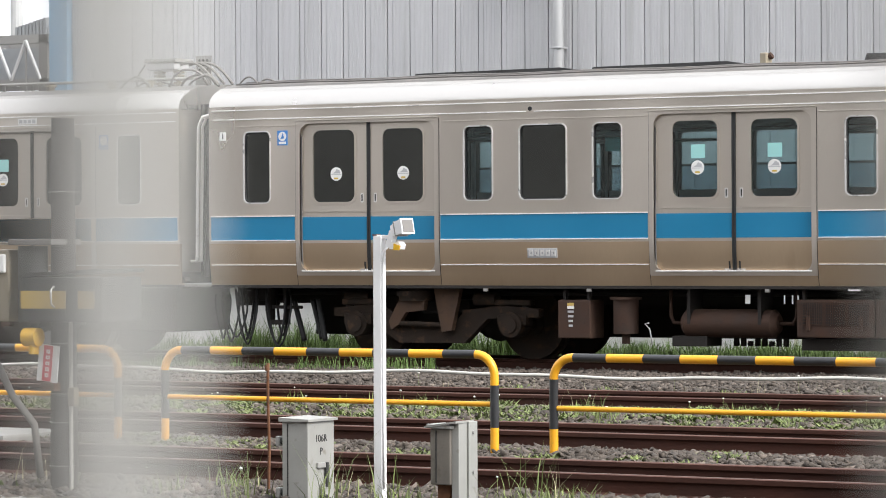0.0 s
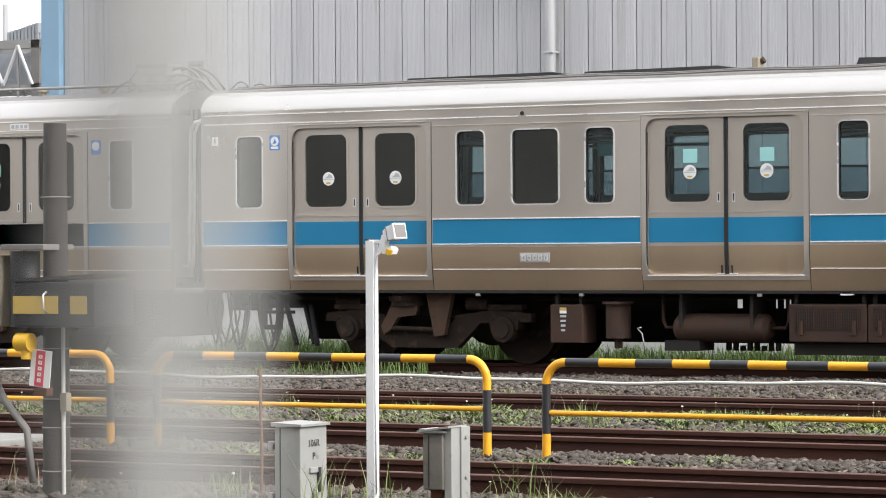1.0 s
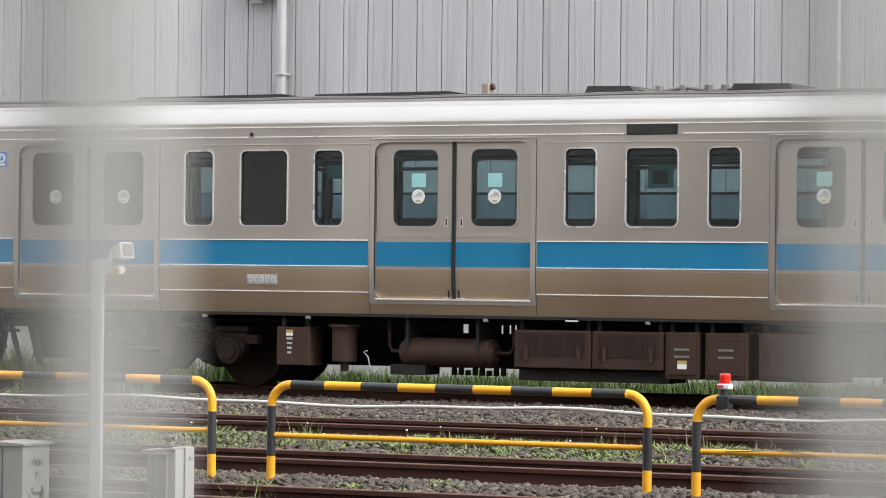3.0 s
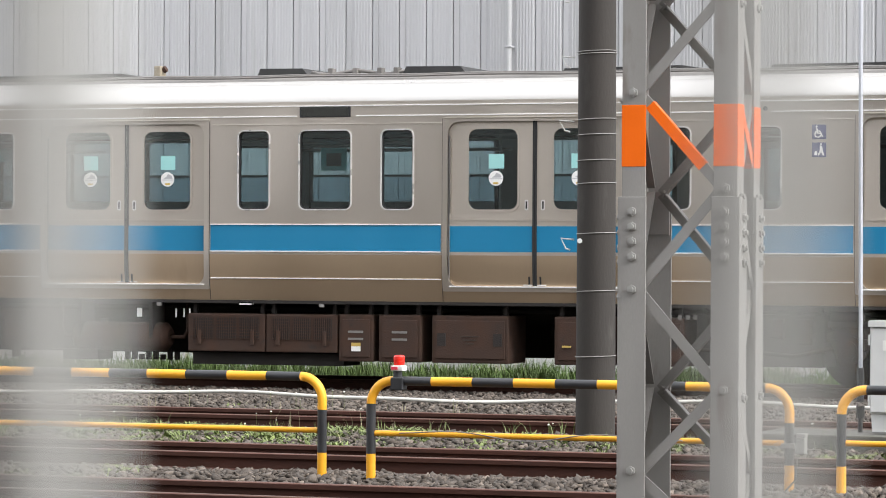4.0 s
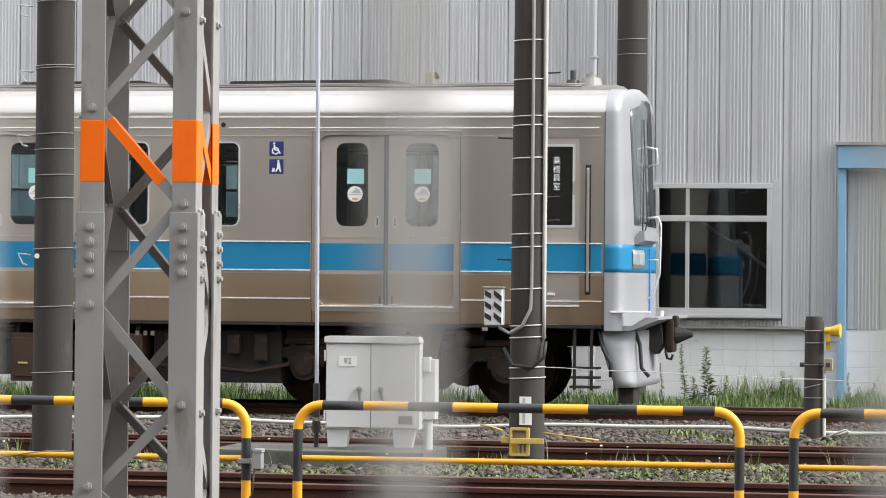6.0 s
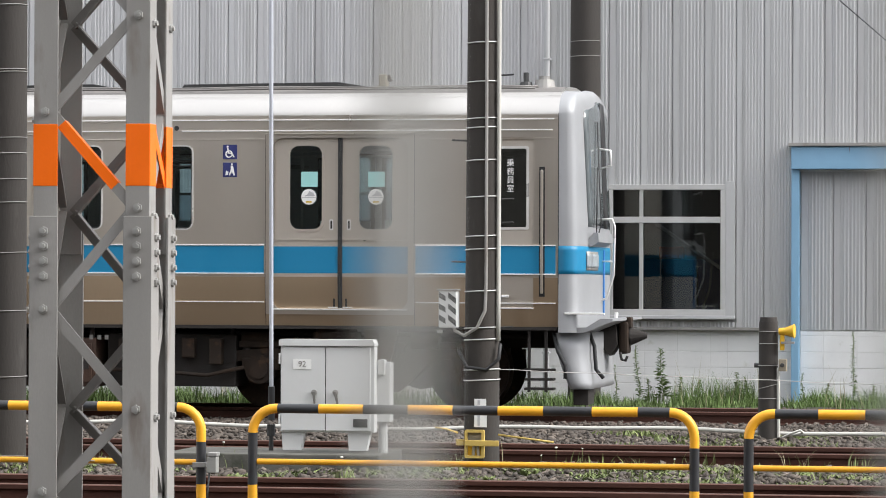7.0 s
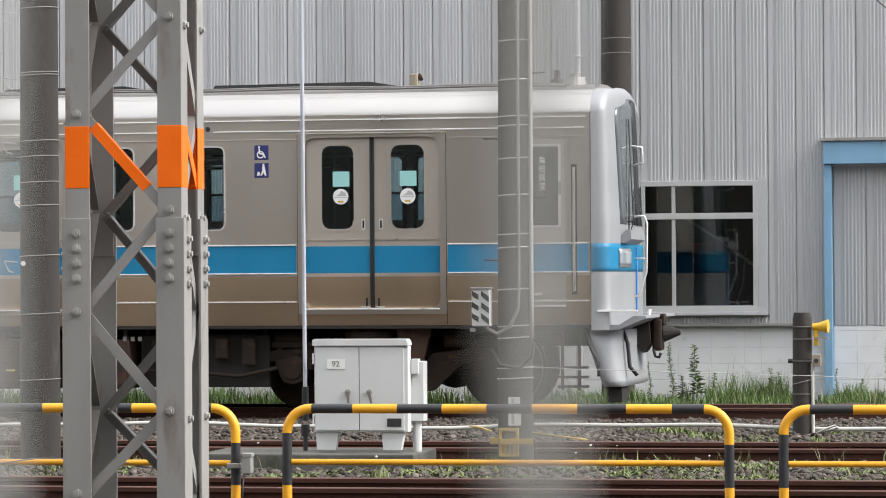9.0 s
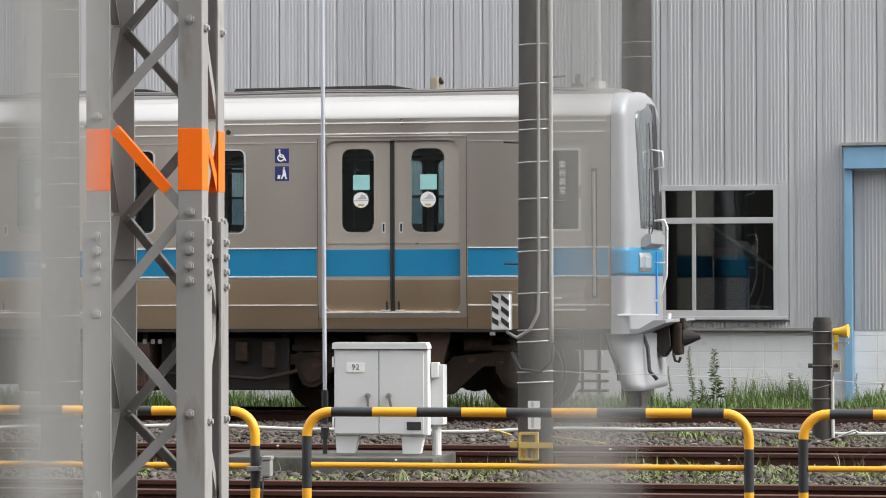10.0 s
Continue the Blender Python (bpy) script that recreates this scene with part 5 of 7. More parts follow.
# the next car, coupled to the first
C2_X1, C2_X0 = -24.045, -42.9
WINS2 = [(-25.02, -24.635), (-29.0, -28.4), (-33.9, -33.3), (-38.6, -38.0)]
DOORS2 = [(-27.43, -25.37, -26.40, ((-27.22, -26.62), (-26.18, -25.59)), False), (-32.3, -30.24, -31.27, ((-32.07, -31.5), (-31.05, -30.5)), False), (-37.2, -35.14, -36.17, ((-36.97, -36.4), (-35.95, -35.4)), False)]
car_2 = thing("train_car", (C2_X0, NEAR, 0), "stainless train car with a blue band and roof-mounted electrical gear", "train")
car_shell(car_2, C2_X0, C2_X1, WINS2, DOORS2)
for a, b in WINS2:
    car_window(car_2, a, b)
trim_line(car_2, C2_X0 + 0.1, C2_X1 - 0.05, 2.968)
build_bogie(car_2, -27.2)
under_box(car_2, -25.75, -24.3, 0.30, 0.86, 1.2, NEAR + 0.3, UNDER_DARK)
for x0, x1 in ((-31.5, -30.2), (-34.0, -32.0), (-37.5, -35.0)):
    under_box(car_2, x0, x1, 0.25, 0.76)
bs = part("blue_sign", B(-25.30, -25.15, NEAR - 0.004, NEAR + 0.001, 2.634, 2.819), SKYBLUE, car_2, "blue sign with a white disc")
part("sign_disc", RD((-25.225, NEAR - 0.006, 2.745), (-25.225, NEAR - 0.003, 2.745), 0.058, 20), PAPER, bs)
pl = part("side_plate", B(-26.6, -26.3, NEAR - 0.006, NEAR + 0.001, 2.985, 3.06, 0.003), PAPER, car_2, "white plate with grey bars")
for k in range(4):
    part("print_bar", B(-26.58 + 0.07 * k, -26.53 + 0.07 * k, NEAR - 0.008, NEAR - 0.005, 3.0, 3.045), PAPER_GREY, pl)


def roof_gear():
    part("roof_rail", tube(bmesh.new(), [(x, NEAR + 0.7, 3.55) for x in np.linspace(-32, -24.2, 10)], 0.02), GALV, car_2)
    for x in (-25.6, -25.0, -26.6, -27.6, -28.8):
        part("insulator", rod(RD((x, NEAR + 0.7, 3.44), (x, NEAR + 0.7, 3.50), 0.05, 12), (x, NEAR + 0.7, 3.50), (x, NEAR + 0.7, 3.53), 0.08, 12), CREAM, car_2)
    for x in (-25.05, -24.75):
        ins = RD((x, NEAR + 1.0, 3.47), (x, NEAR + 1.0, 3.68), 0.035, 10)
        for z in (3.51, 3.56, 3.61, 3.655):
            rod(ins, (x, NEAR + 1.0, z - 0.012), (x, NEAR + 1.0, z + 0.012), 0.075, 14)
        part("insulator", ins, CREAM, car_2, "ribbed insulator")
    sw = part("switch_box", B(-25.16, -24.72, NEAR + 0.85, NEAR + 1.2, 3.68, 3.78, 0.03), PAPER_GREY, car_2, "pale grey roof switch box")
    part("lid", B(-25.18, -24.68, NEAR + 0.82, NEAR + 1.23, 3.782, 3.83, 0.015), GALV, sw)
    for k in range(3):
        part("roof_cable", tube(bmesh.new(), [(-24.65 + 0.55 * t + 0.05 * k, NEAR + 0.9 + 0.12 * k, 3.74 - 0.26 * t ** 2 + 0.06 * math.sin(math.pi * t)) for t in np.linspace(0, 1, 10)], 0.018, 7), GALV_DARK, car_2)
    part("roof_cable", tube(bmesh.new(), [(-25.25 - 0.14 * math.sin(math.pi * t / 1.6), NEAR + 0.95, 3.76 - 0.28 * t) for t in np.linspace(0, 1, 8)], 0.014, 7), GALV_DARK, car_2)
    pf = bmesh.new()
    box(pf, -24.62, -24.38, NEAR + 1.2, NEAR + 1.22, 3.47, 3.87)
    pp = part("perforated_plate", pf, GALV, car_2)
    for i in range(3):
        for k in range(3):
            part("hole_rim", RD((-24.56 + 0.06 * i, NEAR + 1.194, 3.69 + 0.06 * k), (-24.56 + 0.06 * i, NEAR + 1.199, 3.69 + 0.06 * k), 0.017, 8), UNDER_DARK, pp)
    for k, (xa, xb, h, dy) in enumerate(((-24.55, -23.95, 0.22, 0.5), (-24.45, -23.85, 0.16, 0.62), (-24.2, -23.75, 0.12, 0.45), (-25.4, -24.9, 0.14, 0.6), (-25.3, -24.6, 0.10, 0.75))):
        part("roof_cable", tube(bmesh.new(), [(xa + (xb - xa) * t, NEAR + dy, 3.44 + h * math.sin(math.pi * t) ** 0.7 + 0.01 * math.sin(9 * t + k)) for t in np.linspace(0, 1, 11)], 0.016, 7), GALV_DARK, car_2)
    # bellows between the cars
    bl = bmesh.new()
    for k in range(6):
        x = -24.03 + 0.075 * k
        box(bl, x, x + 0.05, NEAR + 0.45, FAR - 0.45, 1.0, 3.2, 0.015)
    part("gangway_bellows", bl, GASKET, car_2, "dark folded gangway bellows")
    for dy in (0.25, 0.34):
        part("gangway_rail", tube(bmesh.new(), [(-24.04, NEAR + dy, 1.2), (-23.95, NEAR + dy, 1.2), (-23.92, NEAR + dy, 2.9), (-23.86, NEAR + dy, 3.02), (-23.62, NEAR + dy, 3.08)], 0.022, 7), TRIM, car_2)
    part("end_step", B(-24.04, -23.95, NEAR + 0.1, NEAR + 0.4, 0.95, 1.0), UNDER_DARK, car_2)


roof_gear()


def curve_under(car_):
    """The body side turns slightly inwards below the blue band."""
    for ob in car_.children_recursive:
        if ob.type != "MESH":
            continue
        zz = [v.co.z for v in ob.data.vertices]
        if zz and min(zz) < 1.3 and max(zz) - min(zz) > 0.25 and len(zz) < 150:   # long straight parts follow the curve in short steps
            bm = bmesh.new()
            bm.from_mesh(ob.data)
            for z in (0.95, 1.0, 1.06, 1.12, 1.18, 1.24, 1.30, 1.36, 1.42, 1.48):
                bmesh.ops.bisect_plane(bm, geom=bm.verts[:] + bm.edges[:] + bm.faces[:], plane_co=(0, 0, z), plane_no=(0, 0, 1))
            bm.to_mesh(ob.data)
            bm.free()
        co = np.empty(len(ob.data.vertices) * 3)
        ob.data.vertices.foreach_get("co", co)
        co = co.reshape(-1, 3)
        if co[:, 1].min() < NEAR - 0.06 or co[:, 1].max() > NEAR + 0.11 or co[:, 2].min() < 0.89 or co[:, 0].max() > -4.60:
            continue
        drop = np.clip((1.46 - co[:, 2]) / 0.56, 0, 1.2)
        co[:, 1] += 0.055 * drop ** 2
        ob.data.vertices.foreach_set("co", co.ravel())
        ob.data.update()
        if ob.name.startswith(("side_wall", "door_leaf", "cab_door")):
            ob.data.set_sharp_from_angle(angle=radians(25))


curve_under(car)
curve_under(car_2)


# ---- yard things between the camera and the train ----
FENCE_Y, FENCE_R = 19.85, 0.0305
K = FENCE_Y / 20.9


def build_fence(x0, x1, dz, drop, stripe=0.2815):
    """A bent pipe barrier striped yellow and black, one pipe from ground to ground, with a thin lower rail."""
    zt = 1.36 + (0.605 - 1.36) * K - 0.03 + dz
    zl = 1.36 + (0.226 - 1.36) * K - drop
    zj = 1.36 + (0.05 - 1.36) * K - 0.012
    zh = zt - 0.214
    f = thing("pipe_barrier", ((x0 + x1) / 2, FENCE_Y, -0.1), "yellow and black striped bent pipe barrier standing in ballast", "barrier", "pipe barriers beside the track")
    r = 0.15
    pts, cols = [], []

    def go(p, c):
        pts.append(p)
        cols.append(c)

    for z in np.linspace(-0.14, zj, 4):
        go((x0, FENCE_Y, z), 0)
    for z in np.linspace(zj + 0.002, zh, 4):
        go((x0, FENCE_Y, z), 1)
    for k in range(9):
        t = radians(90 * k / 8)
        go((x0 + r - r * math.cos(t), FENCE_Y, zt - r + r * math.sin(t)), 0)
    xs = np.arange(x0 + r + 0.01, x1 - r, 0.02)
    for x in xs:
        s = int(math.floor((x - x0 - r + 0.02) / stripe))
        go((x, FENCE_Y, zt), 1 if s % 2 == 0 else 0)
    for k in range(9):
        t = radians(90 * k / 8)
        go((x1 - r + r * math.sin(t), FENCE_Y, zt - r + r * math.cos(t)), 0)
    for z in np.linspace(zh, zj + 0.002, 4):
        go((x1, FENCE_Y, z), 1)
    for z in np.linspace(zj, -0.14, 4):
        go((x1, FENCE_Y, z), 0)
    part("pipe", tube(bmesh.new(), pts, FENCE_R, 12, lambda i: cols[i]), [YELLOW, BLACKP], f, "yellow and black striped pipe")
    part("lower_rail", RD((x0 + 0.03, FENCE_Y, zl), (x1 - 0.03, FENCE_Y, zl), 0.0185, 10), YELLOW, f, "thin yellow lower rail", smooth=True)
    for x in (x0, x1):
        part("footing", RD((x, FENCE_Y, -0.16), (x, FENCE_Y, -0.125), 0.07, 12), CONCRETE, f)
    return f


for x0, x1, dz, drop in ((-18.6, -15.37, 0.0, 0.014), (-14.915, -11.96, 0.0, 0.017), (-11.465, -8.527, -0.014, 0.034), (-8.166, -5.236, -0.032, 0.043), (-4.89, -2.0, -0.034, 0.034), (-1.655, 1.25, -0.036, 0.035)):
    build_fence(x0 * K, x1 * K, dz, drop)


def build_red_lamp():
    x = -7.963 * K
    z = 1.36 + (0.56 - 1.36) * K - 0.024
    t = thing("warning_lamp", (x, FENCE_Y, z), "small red warning lamp clamped on a barrier", "lamp")
    part("clamp", B(x - 0.045, x + 0.04, FENCE_Y - 0.045, FENCE_Y + 0.045, z - 0.055, z + 0.03, 0.01), BLACKP, t)
    part("neck", RD((x - 0.01, FENCE_Y, z + 0.03), (x - 0.01, FENCE_Y, z + 0.075), 0.03), BLACKP, t)
    part("collar", B(x - 0.042, x + 0.04, FENCE_Y - 0.04, FENCE_Y + 0.04, z + 0.070, z + 0.105, 0.008), PAPER, t, "white collar with a red patch")
    part("patch", B(x - 0.04, x + 0.005, FENCE_Y - 0.044, FENCE_Y - 0.041, z + 0.078, z + 0.098), REDP, t)
    part("lens", rod(RD((x, FENCE_Y, z + 0.106), (x, FENCE_Y, z + 0.16), 0.034, 18, 0.037), (x, FENCE_Y, z + 0.16), (x, FENCE_Y, z + 0.172), 0.037, 18, 0.028), REDL, t, "red plastic lens", smooth=True)


build_red_lamp()
tw = tube(bmesh.new(), [(-7.55 + 0.1 * k, FENCE_Y - 0.03, 0.245 + 0.035 * math.sin(k * 0.55) * math.exp(-((k - 9) / 7) ** 2)) for k in range(20)], 0.004, 6)
tagged(part("loose_wire", tw, GALV_DARK), "loose dark wire wound along a yellow lower rail", "wire")


def build_clamp_box():
    x = -5.236 * K + 0.075
    t = thing("clamp_box", (x, FENCE_Y - 0.05, 0.1), "small grey metal clamp box on a barrier post", "box")
    part("body", B(x - 0.015, x + 0.045, FENCE_Y - 0.10, FENCE_Y - 0.02, 0.18, 0.28, 0.006), BOXGREY, t)
    part("strap", B(x - 0.12, x - 0.035, FENCE_Y - 0.05, FENCE_Y + 0.05, 0.21, 0.24, 0.004), GALV, t)
    part("lid", B(x - 0.01, x + 0.05, FENCE_Y - 0.105, FENCE_Y - 0.015, 0.282, 0.305, 0.004), BOLT, t)
    part("cable", tube(bmesh.new(), [(x, FENCE_Y - 0.09, 0.18), (x - 0.01, FENCE_Y - 0.1, 0.02), (x - 0.1, FENCE_Y - 0.12, -0.08), (x - 0.25, FENCE_Y - 0.12, -0.10)], 0.006, 6), GASKET, t)


build_clamp_box()


def build_lamp_post():
    x, y = -9.785, 15.8
    t = thing("lamp_post", (x, y, -0.1), "slim white painted post with small floodlight on top", "lamp post")
    part("post", B(x - 0.027, x + 0.027, y - 0.027, y + 0.027, -0.14, 1.428, 0.005), WHITEP, t, "white painted square steel tube")
    part("cap", B(x - 0.029, x - 0.004, y - 0.029, y + 0.02, 1.4285, 1.436), RODRUST, t)
    part("arm", B(x - 0.02, x + 0.085, y - 0.02, y + 0.015, 1.41, 1.432, 0.004), WHITEP, t)
    turn = pose(x + 0.150, y, 1.468, 0, -14, -22)

    def put(name, bm, m, lab=""):
        bmesh.ops.transform(bm, matrix=turn, verts=bm.verts)
        return part(name, bm, m, t, lab)

    put("floodlight", slab(bmesh.new(), [(-0.052, -0.030), (-0.052, 0.026), (0.0, 0.040), (0.045, 0.042), (0.045, -0.040), (0.0, -0.038)], -0.042, 0.042), WHITEP, "small white square floodlight head")
    put("bezel", B(0.0455, 0.056, -0.045, 0.045, -0.045, 0.046, 0.003), WHITEP)
    put("lens", B(0.0565, 0.060, -0.036, 0.036, -0.036, 0.036), GALV_DARK, "grey glass lens")
    put("fin", B(-0.02, -0.012, -0.043, 0.043, -0.041, 0.045), GALV)
    part("bracket", slab(bmesh.new(), [(x + 0.055, 1.36), (x + 0.085, 1.36), (x + 0.12, 1.455), (x + 0.085, 1.46)], y - 0.03, y + 0.02), WHITEP, t)
    part("sensor", slab(bmesh.new(), [(x + 0.095, 1.39), (x + 0.15, 1.395), (x + 0.165, 1.375), (x + 0.155, 1.35), (x + 0.09, 1.352)], y - 0.04, y + 0.02), WHITEP, t)
    part("sensor_lens", slab(bmesh.new(), [(x + 0.125, 1.383), (x + 0.166, 1.37), (x + 0.158, 1.345), (x + 0.122, 1.348)], y - 0.05, y - 0.0405), BEACON_Y, t, "amber sensor lens")
    part("cable", tube(bmesh.new(), [(x + 0.075, y - 0.03, 1.36), (x + 0.05, y - 0.03, 1.34), (x + 0.035, y - 0.02, 1.30), (x + 0.033, y - 0.02, 0.6), (x + 0.036, y - 0.02, 0.0)], 0.005, 6), WHITEP, t)


build_lamp_post()


def build_side_box(x, label, w, d, h, z1, open_left):
    """A small grey trackside cabinet, turned so that its door looks to the right."""
    t = thing("trackside_box", (x, 15.6, -0.1), label, "cabinet", "trackside boxes")
    base = pose(x, 15.6, 0)
    z0 = z1 - h

    def put(name, bm, m, lab="", parent=None):
        bmesh.ops.transform(bm, matrix=base, verts=bm.verts)
        return part(name, bm, m, parent or t, lab)

    put("body", B(-w / 2, w / 2, -d / 2, d / 2, z0, z1, 0.006), OLDBOX if open_left else BOXGREY, "stained dark metal body" if open_left else "grey painted metal body")
    put("lid", slab(bmesh.new(), [(-w / 2 - 0.015, z1 + 0.002), (w / 2 + 0.015, z1 + 0.002), (w / 2 + 0.015, z1 + 0.016), (-w / 2 - 0.015, z1 + 0.024)], -d / 2 - 0.015, d / 2 + 0.015), BOXGREY)
    put("seam", B(-w / 2 + 0.035, -w / 2 + 0.041, -d / 2 - 0.003, -d / 2, z0 + 0.01, z1 - 0.01), GASKET)
    put("leg", B(-0.04, 0.04, -0.04, 0.04, -0.15, z0, 0.004), RODRUST if open_left else GALV)
    return t, put


bx, put = build_side_box(-10.14, "grey trackside signal box with stencilled letters and a lock", 0.172, 0.275, 0.62, 0.382, False)
for z in (0.27, -0.02):
    put("hinge", RD((-0.115, -0.10, z), (-0.086, -0.10, z), 0.020, 10), DARKMETAL)
    put("hinge", B(-0.14, -0.112, -0.125, -0.075, z - 0.028, z + 0.028, 0.005), BOLT)
put("back_plate", B(-0.128, -0.098, 0.0, 0.12, -0.14, 0.36, 0.004), GALV_DARK)
put("hasp", B(0.087, 0.10, -0.05, 0.03, 0.12, 0.15, 0.004), BOLT)
put("handle", B(0.088, 0.105, 0.03, 0.055, 0.01, 0.15, 0.004), DARKMETAL)
put("shackle", tube(bmesh.new(), [(0.10, -0.02, -0.03), (0.10, -0.018, 0.03), (0.10, 0.012, 0.03), (0.10, 0.014, -0.03)], 0.006, 6), BOLT)
put("padlock", B(0.09, 0.115, -0.035, 0.03, -0.10, -0.03, 0.008), DARKMETAL)
text("106R", 0.058, (-10.14 + 0.0875, 15.6, 0.285), GASKET, bx, rot=(90, 0, 90))
text("P", 0.058, (-10.14 + 0.0875, 15.6, 0.212), GASKET, bx, rot=(90, 0, 90))
bx2, put = build_side_box(-9.225, "low grey metal box on a rusty leg beside a white post", 0.125, 0.16, 0.31, 0.365, True)
put("white_post", B(0.062, 0.108, -0.06, 0.12, -0.14, 0.395, 0.004), BOXGREY)
put("white_angle", B(0.110, 0.120, 0.03, 0.125, -0.14, 0.40, 0.003), BOXGREY)
put("sloping_lid", slab(bmesh.new(), [(-0.09, 0.368), (0.112, 0.396), (0.112, 0.408), (-0.09, 0.378)], -0.1, 0.1), BOXGREY)
for z in (0.34, 0.12):
    put("bolt", RD((0.120, 0.075, z), (0.130, 0.075, z), 0.011, 8), BOLT)

rr = thing("rusty_rod", (-10.81, 16.2, -0.13), "thin rusty iron rod standing in gravel", "rod")
part("shaft", tube(bmesh.new(), [(-10.81 + 0.004 * math.sin(z * 9), 16.2, z) for z in np.linspace(-0.14, 0.68, 12)], 0.009, 8), RODRUST, rr)
part("knot", RD((-10.815, 16.19, 0.635), (-10.815, 16.19, 0.67), 0.012, 8), RODRUST, rr)


def build_mast():
    """A four-legged lattice mast of angle iron with bolted splices and an orange band."""
    x0, x1, y0, y1 = -4.889, -4.283, 16.0, 16.45
    t = thing("lattice_mast", ((x0 + x1) / 2, (y0 + y1) / 2, -0.14), "galvanised lattice steel mast with an orange painted band", "mast")
    legs = []
    for ix, x, sx in ((0, x0, 1), (1, x1, -1)):
        for iy, y, sy in ((0, y0, 1), (1, y1, -1)):
            def angle(z0, z1, w, g, th):
                bm = bmesh.new()
                xa, ya = x - sx * g, y - sy * g
                box(bm, *sorted((xa, xa + sx * w)), *sorted((ya, ya + sy * th)), z0, z1, 0.003)
                box(bm, *sorted((xa, xa + sx * th)), *sorted((ya + sy * th, ya + sy * w)), z0, z1, 0.003)
                return bm
            lg = part("leg", angle(1.50, 5.2, 0.125, 0.0, 0.012), GALV, t, "galvanised angle iron leg")
            legs.append((lg, x, y, sx, sy))
            part("leg", angle(-0.14, 1.69, 0.148, 0.016, 0.014), GALV, t)
            if not (ix == 0 and iy == 1):
                part("band", angle(1.843, 2.157, 0.127, 0.002, 0.0155), ORANGE, t, "orange painted band")
    bolt = rod(RD((0, 0, 0), (0, -0.012, 0), 0.024, 6), (0, -0.012, 0), (0, -0.024, 0), 0.014, 8)
    bmm = part("bolt", bolt, BOLT, t)
    first_used = [False]

    def put_bolt(x, y, z, rz):
        if not first_used[0]:
            ob = bmm
            first_used[0] = True
        else:
            ob = new("bolt", bmm.data)
            under(ob, t)
        ob.matrix_basis = pose(x, y, z, 0, 0, rz)

    for lg, x, y, sx, sy in legs:
        for k in range(4):
            z = 1.615 - 0.076 * k
            put_bolt(x + sx * 0.06, y - sy * 0.016, z, 0 if sy > 0 else 180)
            put_bolt(x - sx * 0.016, y + sy * 0.06, z - 0.03, -90 if sx > 0 else 90)
        for z in (2.22 if sx > 0 else 2.706, 1.22 if sx > 0 else 1.733, 0.718 if sx < 0 else 0.3):
            put_bolt(x + sx * 0.06, y - sy * (0.0 if z > 1.69 else 0.016), z, 0 if sy > 0 else 180)
            put_bolt(x - sx * (0.0 if z > 1.69 else 0.016), y + sy * 0.06, z - 0.04, -90 if sx > 0 else 90)
    lefts, rights = [0.277, 1.22, 2.22, 3.2, 4.2], [0.718, 1.733, 2.706, 3.7, 4.7]
    zig = []
    for k in range(5):
        zig.append((0, lefts[k], 1, rights[k]))
        if k:
            zig.append((1, rights[k - 1], 0, lefts[k]))
    zig.append((1, -0.1, 0, 0.277))

    def flat(p, q, nrm, w=0.052, th=0.008):
        p, q, nrm = Vector(p), Vector(q), Vector(nrm)
        d = (q - p).normalized()
        s = d.cross(nrm).normalized()
        bm = bmesh.new()
        vs = [bm.verts.new(c + s * a + nrm * b) for c in (p, q) for a, b in ((-w / 2, 0), (w / 2, 0), (w / 2, th), (-w / 2, th))]
        for f in ((0, 1, 2, 3), (7, 6, 5, 4), (0, 4, 5, 1), (1, 5, 6, 2), (2, 6, 7, 3), (3, 7, 4, 0)):
            bm.faces.new([vs[i] for i in f])
        # turned-in leg of the small angle iron
        vs = [bm.verts.new(c + s * a - nrm * b) for c in (p, q) for a, b in ((-w / 2, 0), (-w / 2 + th, 0), (-w / 2 + th, w * 0.8), (-w / 2, w * 0.8))]
        for f in ((0, 1, 2, 3), (7, 6, 5, 4), (0, 4, 5, 1), (1, 5, 6, 2), (2, 6, 7, 3), (3, 7, 4, 0)):
            bm.faces.new([vs[i] for i in f])
        return bm

    xa, xb = x0 + 0.085, x1 - 0.085
    ya, yb = y0 + 0.085, y1 - 0.085
    for s0, za, s1, zb in zig:
        pa, pb = (xa, xb)[s0], (xa, xb)[s1]
        part("brace", flat((pa, y0 + 0.022, za), (pb, y0 + 0.022, zb), (0, -1, 0)), GALV, t)
        # rear and left braces take the darker steel, their shade put into the colour
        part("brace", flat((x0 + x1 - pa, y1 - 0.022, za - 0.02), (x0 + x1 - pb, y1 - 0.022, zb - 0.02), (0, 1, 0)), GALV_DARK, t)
        qa, qb = (ya, yb)[s0], (ya, yb)[s1]
        part("brace", flat((x1 - 0.022, y0 + y1 - qa, za), (x1 - 0.022, y0 + y1 - qb, zb), (1, 0, 0)), GALV, t)
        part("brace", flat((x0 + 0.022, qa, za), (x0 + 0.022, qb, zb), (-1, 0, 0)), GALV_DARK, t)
    # painted stretch of the brace inside the band
    f = (2.22 - 2.157) / (2.22 - 1.733)
    g = (2.22 - 1.843) / (2.22 - 1.733)
    part("band", flat((xa + (xb - xa) * f, y0 + 0.013, 2.157), (xa + (xb - xa) * g, y0 + 0.013, 1.843), (0, -1, 0), 0.054, 0.002), ORANGE, t)
    part("footing", B(x0 - 0.15, x1 + 0.15, y0 - 0.12, y1 + 0.12, -0.3, -0.10, 0.02), CONCRETE, t)
